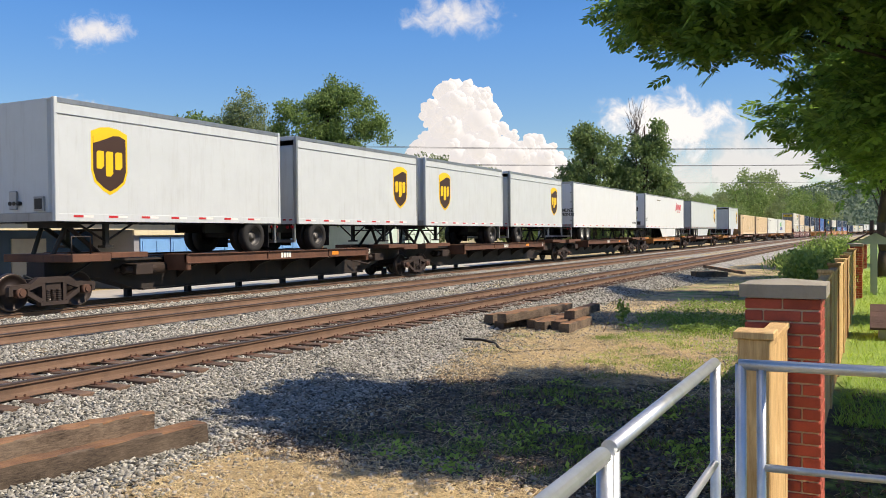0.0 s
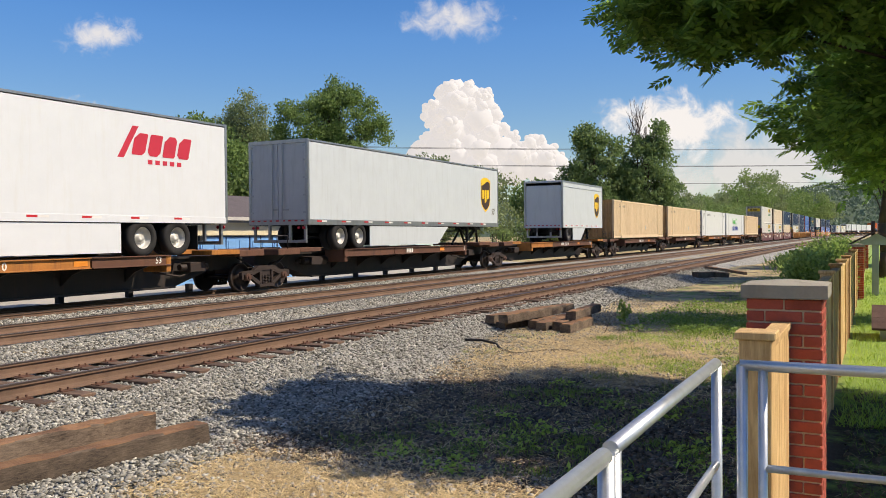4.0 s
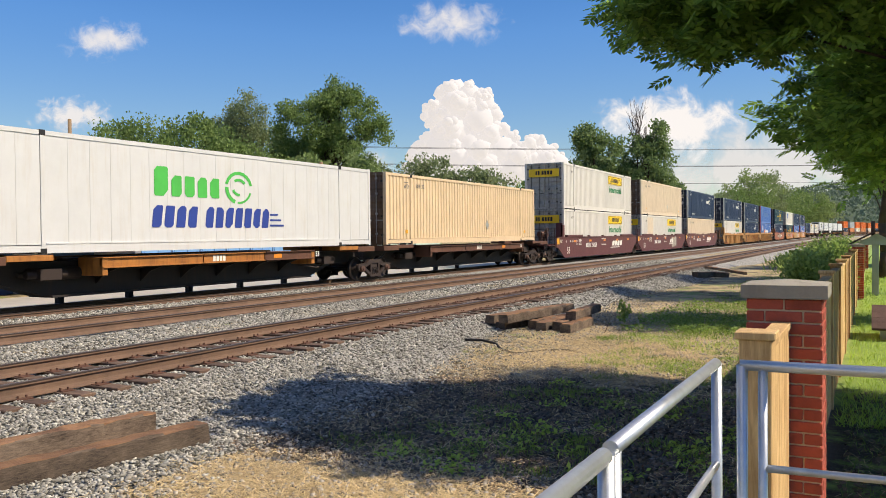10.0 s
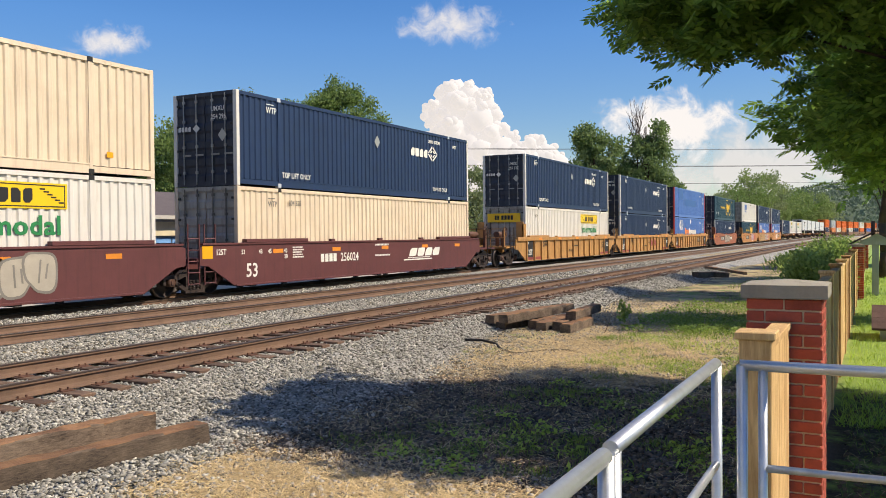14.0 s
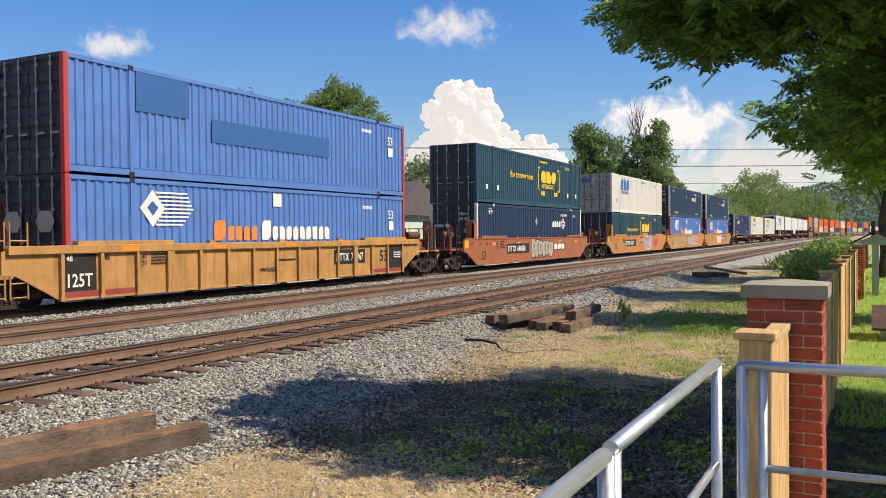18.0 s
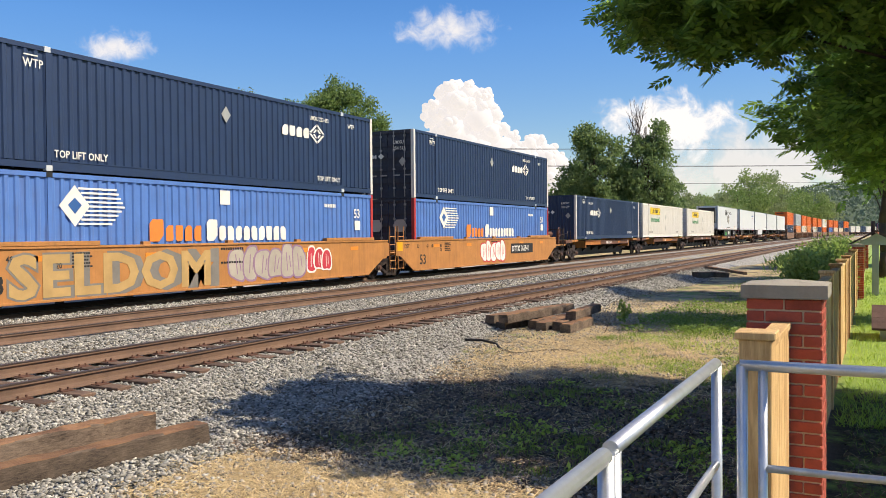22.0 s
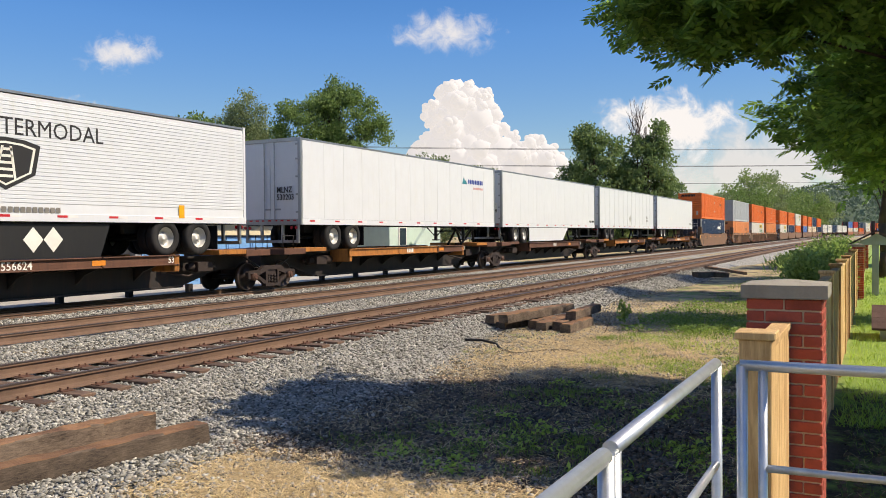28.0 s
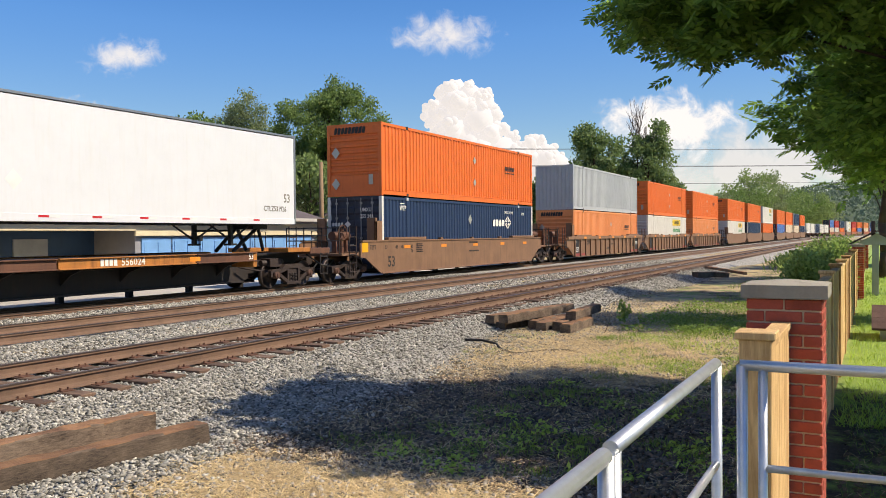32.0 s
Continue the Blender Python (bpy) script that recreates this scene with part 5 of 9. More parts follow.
    if number:
        word(c, number, 0.19, n * 0.46 + 0.65, 1.02, 1.384, M_LET_WHITE, 0.95)
    word(c, "53", 0.18, n * 0.75, 1.03, 1.384, M_LET_WHITE)
    sign(c, "reflector", shape([(0, 0), (0.4, 0), (0.4, 0.13), (0, 0.13)]), M_REF_ORANGE, n * 0.62, 1.04, 1.385)
    return ride(c, s0, 0)


# ---- highway trailers ----
def tandem(parent, y, rim, single=False):
    """Axles with twin tyres, standing on the car's deck."""
    axles = (0.0,) if single else (-0.62, 0.62)
    if "tyre" not in PROTO:
        bm = bmesh.new()
        lathe(bm, [(0.29, 0.0), (0.44, 0.0), (0.49, 0.03), (0.5, 0.08), (0.5, 0.2), (0.49, 0.25), (0.44, 0.28), (0.29, 0.28)], 28)
        PROTO["tyre"] = mesh_of(bm, M_TYRE, "tyre")
        for nm, mt in (("rim_w", M_RIM), ("rim_d", M_RIM_DARK)):
            bm = bmesh.new()
            lathe(bm, [(0.3, 0.27), (0.28, 0.23), (0.24, 0.12), (0.12, 0.1), (0.1, 0.2), (0.0, 0.21), (0.0, 0.05), (0.3, 0.05)], 24)
            for k in range(10):
                a = k * math.tau / 10
                rod(bm, (0.1, 0.185 * math.cos(a), 0.185 * math.sin(a)), (0.135, 0.185 * math.cos(a), 0.185 * math.sin(a)), 0.016, 6)
            PROTO[nm] = mesh_of(bm, mt, "rim")
    for ay in axles:
        bm = bmesh.new()
        rod(bm, (-1.0, y + ay, -0.42), (1.0, y + ay, -0.42), 0.07, 8)
        ax = part("axle", bm, M_BLACK, parent)
        for sx, x in ((1, 0.98), (1, 0.64), (-1, -0.98), (-1, -0.64)):
            at = Matrix.Translation((x, y + ay, -0.4)) @ (Matrix() if sx > 0 else pose(0, 0, 0, 0, 0, 180))
            part("tyre", PROTO["tyre"], None, ax, at=at)
            if abs(x) > 0.9:
                part("rim", PROTO["rim_w" if rim == "white" else "rim_d"], None, ax, at=at)
    bm = bmesh.new()
    for x in (-0.55, 0.55):
        block(bm, x - 0.06, x + 0.06, y - 1.5, y + 1.6, -0.28, -0.02)
    block(bm, -0.6, 0.6, y - 0.2, y + 0.2, -0.4, -0.1)
    part("bogie_frame", bm, M_BLACK, parent)
    for x in (-0.85, 0.85):
        bm = bmesh.new()
        block(bm, x - 0.32, x + 0.32, y + (1.45 if not single else 0.75), y + (1.47 if not single else 0.77), -0.75, -0.05)
        part("mud_flap", bm, M_TYRE, parent)


def trailer(s, length, label, mat, tail_left, rim="white", skirt=0, seams=0.0, ribs=False, end_mat=None, rim_rail=None, single=False, round_nose=False, top=2.95, gap=0.012):
    """A van trailer; its floor is at z = 0 and it begins at y = 0. tail_left: its doors face -y."""
    t = thing("semi_trailer", label, "trailer", "trailers on the train")
    rail = rim_rail or M_ALU
    h, w = top, HALF
    for sx in (1, -1):
        bm = bmesh.new()
        a, b = sorted((sx * (w - 0.05), sx * (w - 0.012)))
        if seams:
            n = round((length - 0.3) / seams)
            for k in range(n):
                y0 = 0.15 + k * (length - 0.3) / n
                pb = bmesh.new()
                block(pb, a, b, y0 + gap, y0 + (length - 0.3) / n - gap, 0.2, h - 0.08)
                part("panel", pb, mat, t)
            block(bm, sx * (w - 0.06), sx * (w - 0.02), 0.1, length - 0.1, 0.15, h - 0.1)
            part("side_liner", bm, M_GREY, t)
            bm = bmesh.new()
            block(bm, sx * (w - 0.08), sx * (w - 0.062), 0.1, length - 0.1, 0.15, h - 0.1)
        elif ribs:
            n, prof = 26, [(sx * (w - 0.02), 0.15)]
            for k in range(n):
                z0, dz = 0.42 + k * (h - 0.6) / n, (h - 0.6) / n
                prof += [(sx * (w - 0.026), z0), (sx * (w - 0.012), z0 + 0.012), (sx * (w - 0.012), z0 + dz - 0.012), (sx * (w - 0.026), z0 + dz - 0.004)]
            prof += [(sx * (w - 0.02), h - 0.1)]
            va = [bm.verts.new((px, 0.1, pz)) for px, pz in prof]
            vb = [bm.verts.new((px, length - 0.1, pz)) for px, pz in prof]
            for k in range(len(prof) - 1):
                bm.faces.new((va[k], vb[k], vb[k + 1], va[k + 1]))
        else:
            block(bm, a, b, 0.1, length - 0.1, 0.15, h - 0.1)
        part("side_wall", bm, mat, t)
        bm = bmesh.new()
        a, b = sorted((sx * (w - 0.08), sx * w))
        block(bm, a, b, 0.05, length - 0.05, 0.0, 0.19)
        part("bottom_rail", bm, mat if single or mat is M_TWHITE else rail, t, bevel=0.006)
        bm = bmesh.new()
        block(bm, a, b, 0.05, length - 0.05, h - (0.13 if single else 0.075), h - 0.01)
        block(bm, a, sx * (w + 0.006) if sx > 0 else b, 0.05, length - 0.05, h - 0.4, h - 0.37) if single else None
        part("top_rail", bm, rail, t, bevel=0.006)
        for nm, m, o in (("red_reflector_tape", M_REF_RED, 0.0), ("white_reflector_tape", M_REF_WHITE, 0.3)):
            bm = bmesh.new()
            k = 0.5
            while k < length - 0.7:
                block(bm, min(sx * w, sx * (w + 0.004)), max(sx * w, sx * (w + 0.004)), k + o, k + o + 0.28, 0.1, 0.155)
                k += 1.05 if single else (1.5 if m is M_REF_RED else 1.5)
            tagged(part(nm, bm, m, t), kind="stuff")
        for y in (0.0, length - 0.1):
            bm = bmesh.new()
            block(bm, sx * (w - 0.12), sx * (w + 0.004), y, y + 0.1, 0.0, h)
            part("corner_post", bm, rail if not round_nose else mat, t, bevel=0.012)
    bm = bmesh.new()
    block(bm, -w + 0.02, w - 0.02, 0.05, length - 0.05, h - 0.05, h - 0.012)
    for k in range(int(length / 0.6)):
        block(bm, -w + 0.06, w - 0.06, 0.3 + k * 0.6, 0.34 + k * 0.6, h - 0.03, h - 0.004)
    part("roof", bm, M_TWHITE if not single else M_SILVER, t)
    bm = bmesh.new()
    block(bm, -w + 0.05, w - 0.05, 0.06, length - 0.06, 0.1, 0.17)
    for k in range(int(length / 0.45)):
        block(bm, -w + 0.07, w - 0.07, 0.3 + k * 0.45, 0.36 + k * 0.45, -0.02, 0.1)
    part("floor", bm, M_BLACK, t)
    ty = 0.0 if tail_left else length
    way = 1 if tail_left else -1
    e = end_mat or mat
    # door end
    yb0, yb1 = sorted((ty + way * 0.02, ty + way * 0.08))
    yo0, yo1 = sorted((ty - way * 0.012, ty + way * 0.02))
    if single:
        bm = bmesh.new()
        for k in range(7):
            z = 0.22 + k * (h - 0.55) / 7
            block(bm, -w + 0.16, w - 0.16, yb0, yb1, z + 0.006, z + (h - 0.55) / 7 - 0.006)
        block(bm, -w + 0.15, w - 0.15, yb0 + 0.01, yb1 - 0.01, 0.2, h - 0.3)
        part("roll_door", bm, e, t)
    else:
        for x0, x1 in ((-w + 0.12, -0.01), (0.01, w - 0.12)):
            bm = bmesh.new()
            block(bm, x0, x1, yb0, yb1, 0.2, h - 0.12)
            d = part("door", bm, e, t)
            bm = bmesh.new()
            xr = x0 + (0.25 if x0 > -0.5 else 0.0) if x0 > -0.5 else x1 - 0.25
            xr = 0.22 if x0 > -0.5 else -0.22
            rod(bm, (xr, ty - way * 0.03, 0.1), (xr, ty - way * 0.03, h - 0.1), 0.02, 6)
            block(bm, xr - 0.03, xr + 0.22, yo0, yo1, 0.5, 0.56)
            part("lock_rod", bm, M_ALU, d)
            bm = bmesh.new()
            hx = w - 0.2 if x0 > -0.5 else -w + 0.06
            for z in (0.4, 1.0, 1.6, 2.2, 2.7):
                block(bm, hx, hx + 0.14, yo0, yo1, z, z + 0.06)
            part("hinge", bm, M_ALU, d)
    bm = bmesh.new()
    block(bm, -w + 0.1, w - 0.1, yo0, yb1, h - 0.13, h)
    block(bm, -w + 0.1, w - 0.1, yo0, yb1, 0.0, 0.2)
    part("door_frame", bm, rail if not single else M_SILVER, t, bevel=0.008)
    bm = bmesh.new()
    for k in range(9):
        block(bm, -w + 0.12 + k * 0.27, -w + 0.25 + k * 0.27, yo0 - 0.004, yo1 + 0.004, 0.12, 0.17)
    part("red_reflector_tape", bm, M_REF_RED, t)
    bm = bmesh.new()
    by = ty + way * 0.1
    block(bm, -1.15, 1.15, by - 0.05, by + 0.05, -0.62, -0.52)
    for x in (-1.1, -0.45, 0.45, 1.1):
        block(bm, x - 0.05, x + 0.05, by - 0.04, by + 0.04, -0.55, 0.02)
    part("bumper", bm, M_ALU, t, bevel=0.008)
    bm = bmesh.new()
    for x in (-1.1, -0.9, 0.9, 1.1):
        rod(bm, (x, ty - way * 0.03, -0.1), (x, ty + way * 0.02, -0.1), 0.05, 10)
    part("tail_light", bm, M_REF_RED, t)
    # nose end
    ny = length if tail_left else 0.0
    yb0, yb1 = sorted((ny - way * 0.02, ny - way * 0.08))
    bm = bmesh.new()
    if round_nose:
        pts = [(-w + 0.02, 0.32), (-w + 0.3, 0.04), (w - 0.3, 0.04), (w - 0.02, 0.32)]
        va = [bm.verts.new((px, ny + (py if way < 0 else -py), 0.1)) for px, py in pts]
        vb = [bm.verts.new((v.co.x, v.co.y, h - 0.03)) for v in va]
        for i in range(3):
            bm.faces.new((va[i], va[i + 1], vb[i + 1], vb[i]))
        bm.faces.new(vb)
    else:
        block(bm, -w + 0.1, w - 0.1, yb0, yb1, 0.1, h - 0.05)
    part("nose_wall", bm, e if not tail_left else mat, t)
    bm = bmesh.new()
    block(bm, -w + 0.06, w - 0.06, min(yb0, yb1) - 0.004, max(yb0, yb1) + 0.004, 0.0, 0.22)
    part("nose_rail", bm, rail, t, bevel=0.008)
    if not tail_left:
        bm = bmesh.new()
        block(bm, 0.55, 0.9, -0.03, 0.03, 0.25, 0.6)
        block(bm, -0.35, -0.1, -0.03, 0.03, 0.3, 0.75)
        part("document_box", bm, M_ALU, t, bevel=0.01)
        bm = bmesh.new()
        block(bm, 0.6, 0.85, -0.04, -0.028, 0.3, 0.55)
        for x in (-0.3, -0.15, 0.0):
            rod(bm, (x, -0.06, 0.45), (x, 0.04, 0.45), 0.05, 8)
        part("air_couplings", bm, M_LET_BLACK, t)
    # running gear
    tandem(t, ty + way * (1.25 if single else 2.6), rim, single)
    ly = ny - way * (2.6 if not single else 1.9)
    for x in (-0.75, 0.75):
        bm = bmesh.new()
        block(bm, x - 0.06, x + 0.06, ly - 0.06, ly + 0.06, -0.62, 0.0)
        block(bm, x - 0.14, x + 0.14, ly - 0.14, ly + 0.14, -0.66, -0.6)
        part("landing_leg", bm, M_BLACK, t)
    bm = bmesh.new()
    rod(bm, (-0.75, ly, -0.2), (0.75, ly, -0.2), 0.035, 6)
    for x in (-0.75, 0.75):
        rod(bm, (x, ly, -0.5), (x, ly + way * 0.9, -0.02), 0.03, 6)
        rod(bm, (x, ly, -0.5), (x, ly - way * 0.9, -0.02), 0.03, 6)
    part("leg_brace", bm, M_BLACK, t)
    hy = ny - way * 0.95
    bm = bmesh.new()
    for x in (-0.45, 0.45):
        rod(bm, (x, hy, -0.08), (x * 0.8, hy - way * 1.1, -0.85), 0.06, 6)
        rod(bm, (x, hy, -0.08), (x * 0.8, hy + way * 0.35, -0.85), 0.06, 6)
    block(bm, -0.55, 0.55, hy - 0.35, hy + 0.35, -0.14, -0.02)
    part("hitch_stand", bm, M_BLACK, t)
    if skirt:
        for sx in (1, -1):
            bm = bmesh.new()
            y0, y1 = ty + way * (3.95 if not single else 2.0), ty + way * (3.95 + 6.6 if not single else 4.6)
            x0, x1 = sorted((sx * (w - 0.06), sx * (w - 0.035)))
            pts = [(y0, -0.78), (y1 - way * 1.0, -0.78), (y1, -0.02), (y0, -0.02)]
            plate(bm, pts if way > 0 else pts[::-1], x0, x1)
            part("side_skirt", bm, mat if skirt == 1 else M_TWHITE, t)
    return ride(t, s, 2.12)


def shield(t, y, z, size=1.0):
    """A brown and gold shield with plain bars for letters."""
    out = [(-0.5, 0.62), (-0.25, 0.72), (0.0, 0.75), (0.25, 0.72), (0.5, 0.62), (0.5, -0.25), (0.42, -0.5), (0.2, -0.68), (0.0, -0.78), (-0.2, -0.68), (-0.42, -0.5), (-0.5, -0.25)]
    b = sign(t, "emblem", shape([(px * size, py * size) for px, py in out]), M_GOLD, y, z, HALF - 0.01, "brown and gold shield emblem")
    part("shield_field", shape([(px * size * 0.9, (py * 0.86 - 0.03) * size) for px, py in out], 0.003), M_SHIELD, b, at=Matrix.Translation((0, 0, 0.0045)))
    for x0, y0, w, h in ((-0.36, -0.2, 0.2, 0.4), (-0.11, -0.36, 0.2, 0.56), (0.15, -0.2, 0.2, 0.4)):
        bm = bmesh.new()
        glyphs(bm, x0 * size, y0 * size, w * size, h * size, 1, 0, 0.002)
        part("bar", bm, M_GOLD, b, at=Matrix.Translation((0, 0, 0.008)))
    crest = [(-0.44, 0.36), (-0.2, 0.44), (0.1, 0.56), (0.44, 0.58), (0.2, 0.63), (0.0, 0.64), (-0.22, 0.62), (-0.44, 0.54)]
    part("crest", shape([(px * size, py * size) for px, py in crest], 0.002), M_GOLD, b, at=Matrix.Translation((0, 0, 0.008)))


def build_train():
    """The whole train in running order."""
    # spine cars
    u = "dark rusted steel spine car unit with wheel decks"
    o = "spine car unit with orange deck edges"
    A = [(13.3, 31.1, 0, 0, ""), (31.1, 50.2, 0, 0, ""), (50.2, 69.0, 0, 1, ""),
         (69.0, 88.7, 1, 0, "555710"), (88.7, 107.2, 0, 0, ""), (107.2, 126.8, 0, 1, "552195"),
         (126.8, 145.4, 1, 0, "555011"), (145.4, 163.4, 0, 0, ""), (163.4, 180.7, 0, 0, ""), (180.7, 197.9, 0, 0, ""), (197.9, 217.0, 0, 1, ""),
         (425.2, 444.5, 1, 0, "555224"), (444.5, 462.5, 0, 0, ""), (462.5, 481.3, 0, 1, ""),
         (481.3, 500.4, 1, 0, "556624"), (500.4, 518.3, 0, 0, ""), (518.3, 535.5, 0, 0, ""), (535.5, 552.8, 0, 0, ""), (552.8, 571.8, 0, 1, "556024")]
    for k, (a, b, f, l, num) in enumerate(A):
        bright = a > 60 and (k % 3 != 1) and not 120 < a < 160
        spine_unit(a, b, f, l, o if bright else u, M_DECK_YELLOW if bright else M_DECK, k, number=num, head=k == 0)
    # parcel trailers
    sil = "grey parcel trailer with a brown and gold shield"
    for s, ln, tail, sy in ((13.2, 8.4, False, 1.6), (22.45, 8.35, True, 6.9), (31.5, 8.4, False, 1.83), (40.9, 8.35, True, 6.9), (116.8, 8.45, True, 7.1)):
        t = trailer(s, ln, sil, M_SILVER, tail, "dark", 1 if s > 100 else 0, single=True, round_nose=not tail, end_mat=M_SILVER)
        shield(t, sy, 1.55, 1.12)
    t = trailer(90.67, 16.15, "long grey parcel trailer with brown shield and side skirts", M_SILVER, True, "white", 1, end_mat=M_GREY)
    shield(t, 14.6, 1.6, 1.12)
    word(t, "53'", 0.3, 15.3, 0.62, HALF + 0.001, M_LET_GREY)
    # white trailers
    t = trailer(51.41, 16.15, "plain white dry van trailer, its grey doors shut", M_TWHITE, True, "white", 0, end_mat=M_TWHITE)
    end_word(t, "MLNZ", 0.22, 0.55, 1.0, -0.02, M_LET_BLACK)
    end_word(t, "900420", 0.22, 0.55, 0.72, -0.02, M_LET_BLACK)
    word(t, "MLNZ 900420", 0.14, 14.9, 0.34, HALF - 0.008, M_LET_BLACK)
    t = trailer(70.55, 16.15, "white trailer with red painted marks and side skirts", M_TWHITE, False, "white", 1)
    bm = bmesh.new()
    glyphs(bm, 0.35, 0, 2.1, 0.58, 4, 0.16, lean=0.14)
    bars(bm, -0.1, -0.1, 0.2, 0.85, 1, 0, lean=0.5)
    sign(t, "emblem", bm, M_LET_RED, 12.2, 1.78, HALF - 0.008, "red bars of a painted name")
    bm = bmesh.new()
    bars(bm, 0, 0, 1.3, 0.12, 5, 0.4)
    sign(t, "marking", bm, M_LET_RED, 13.1, 1.56, HALF - 0.008)
    word(t, "53'", 0.28, 0.35, 0.62, HALF + 0.001, M_LET_BLACK)
    bm = bmesh.new()
    bars(bm, 0, 0, 1.4, 0.1, 1, 0)
    sign(t, "marking", bm, M_LET_GREY, 4.3, 2.45, HALF - 0.008)
    for x, z, w, h, m in ((-0.85, 1.0, 0.3, 0.42, M_LET_RED), (0.2, 1.45, 0.45, 0.35, M_LET_BLACK), (0.45, 2.35, 0.2, 0.4, M_LET_GREY), (-0.8, 2.45, 0.14, 0.3, M_LET_GREY), (0.45, 0.8, 0.12, 0.16, M_LET_BLACK)):
        end_sign(t, "marking", shape([(0, 0), (w, 0), (w, h), (0, h)]), m, x, z, 0.01)
    t = trailer(482.76, 16.15, "white ribbed refrigerated trailer with black lettering and shield", M_TWHITE, False, "white", 0, ribs=True, round_nose=True)
    bm = bmesh.new()
    glyphs(bm, 0, 0, 1.8, 0.46, 5, 0.12)
    bars(bm, 0.0, 0.5, 1.75, 0.14, 5, 0.1, lean=-0.08)
    sign(t, "emblem", bm, M_LET_BLACK, 5.55, 1.84, HALF - 0.008, "black bars of a painted name")
    word(t, "INTERMODAL", 0.4, 7.54, 1.95, HALF - 0.008, M_LET_BLACK, 0.95, weight=0.0)
    sh = [(-0.88, 0.44), (-0.5, 0.54), (0, 0.58), (0.5, 0.54), (0.88, 0.44), (0.74, -0.24), (0.0, -0.6), (-0.74, -0.24)]
    b = sign(t, "emblem", shape(sh), M_LET_BLACK, 8.2, 1.3, HALF - 0.008, "black shield emblem")
    part("shield_field", shape([(px * 0.86, py * 0.84) for px, py in sh], 0.002), M_LET_WHITE, b, at=Matrix.Translation((0, 0, 0.005)))
    part("shield_core", shape([(px * 0.78, py * 0.76) for px, py in sh], 0.002), M_LET_BLACK, b, at=Matrix.Translation((0, 0, 0.008)))
    bm = bmesh.new()
    for k in range(5):
        bars(bm, -0.28 + k * 0.05, -0.32 + k * 0.15, 0.45 - 0.05 * k, 0.06, 1, 0)
    bars(bm, -0.3, -0.38, 0.06, 0.76, 1, 0, lean=0.2)
    bars(bm, 0.2, -0.38, 0.06, 0.76, 1, 0, lean=-0.1)
    part("ladder_mark", bm, M_LET_WHITE, b, at=Matrix.Translation((0, 0, 0.011)))
    bm = bmesh.new()
    bars(bm, 0, 0, 2.77, 0.13, 18, 0.25)
    sign(t, "marking", bm, M_LET_GREY, 6.85, 0.2, HALF + 0.002)
    for y in (2.84, 13.37):
        sign(t, "placard", shape([(0, 0), (0.2, 0), (0.2, 0.36), (0, 0.36)]), M_REF_YELLOW, y, 0.14, HALF + 0.004)
    bm = bmesh.new()
    plate(bm, [(5.5, -0.86), (10.8, -0.86), (11.1, -0.05), (5.2, -0.05)], 1.1, 1.2)
    part("tank_box", bm, M_BLACK, t)
    for y in (8.92, 9.45):
        sign(t, "placard", shape([(-0.26, 0), (0, -0.3), (0.26, 0), (0, 0.3)]), M_LET_WHITE, y, -0.42, 1.205)
    sign(t, "placard", shape([(-0.5, -0.2), (0.5, -0.2), (0.6, 0.0), (0.3, 0.22), (-0.5, 0.16)]), M_LIME, 6.8, -0.55, 1.205)
    bm = bmesh.new()
    block(bm, -1.0, 1.0, -0.45, 0.0, 0.75, 2.7)
    part("cooling_unit", bm, M_LET_BLACK, t, "black refrigeration unit", bevel=0.06)
    t = trailer(501.65, 16.15, "white trailer with a small blue and grey mark, doors shut", M_TWHITE, True, "white", 0, seams=1.24, gap=0.004, end_mat=M_TWHITE)
    bm = bmesh.new()
    glyphs(bm, 0.62, 0, 1.7, 0.22, 9, 0.25)
    sign(t, "marking", bm, M_LET_NAVY, 12.4, 2.02, HALF - 0.008, "dark blue bars of a painted name")
    bm = bmesh.new()
    bars(bm, 1.2, -0.24, 1.1, 0.1, 8, 0.25)
    sign(t, "marking", bm, M_PINK, 12.4, 2.02, HALF - 0.008)
    sign(t, "emblem", shape([(0, 0), (0.52, 0), (0.38, 0.2), (0.3, 0.12), (0.17, 0.34)]), M_TEAL, 12.4, 2.0, HALF - 0.008, "teal peaks emblem")
    end_word(t, "MLNZ", 0.2, 0.3, 1.1, -0.02, M_LET_BLACK)
    end_word(t, "530203", 0.2, 0.3, 0.85, -0.02, M_LET_BLACK)
    t = trailer(518.68, 16.15, "plain white trailer with side skirts and red reflectors", M_TWHITE, True, "white", 1, seams=1.24, gap=0.003, end_mat=M_TWHITE)
    end_sign(t, "placard", shape([(0, 0), (0.75, 0), (0.75, 0.55), (0, 0.55)]), M_LET_WHITE, 0.3, 0.7, -0.02)
    end_word(t, "MLNZ", 0.18, 0.36, 1.02, -0.03, M_LET_BLACK)
    end_word(t, "638958", 0.18, 0.36, 0.76, -0.03, M_LET_BLACK)
    word(t, "MLNZ 638958", 0.14, 14.9, 0.36, HALF - 0.008, M_LET_BLACK)
    t = trailer(535.95, 16.15, "white trailer with grey upright seams and a placard", M_TWHITE, True, "dark", 0, seams=1.24, gap=0.03, end_mat=M_TWHITE)
    word(t, "MECZ", 0.2, 13.4, 0.82, HALF - 0.008, M_LET_GREY)
    word(t, "467539", 0.2, 13.4, 0.55, HALF - 0.008, M_LET_GREY)
    sign(t, "placard", shape([(-0.3, 0), (0, -0.34), (0.3, 0), (0, 0.34)]), M_DIAMOND, 8.3, 0.75, HALF - 0.008)
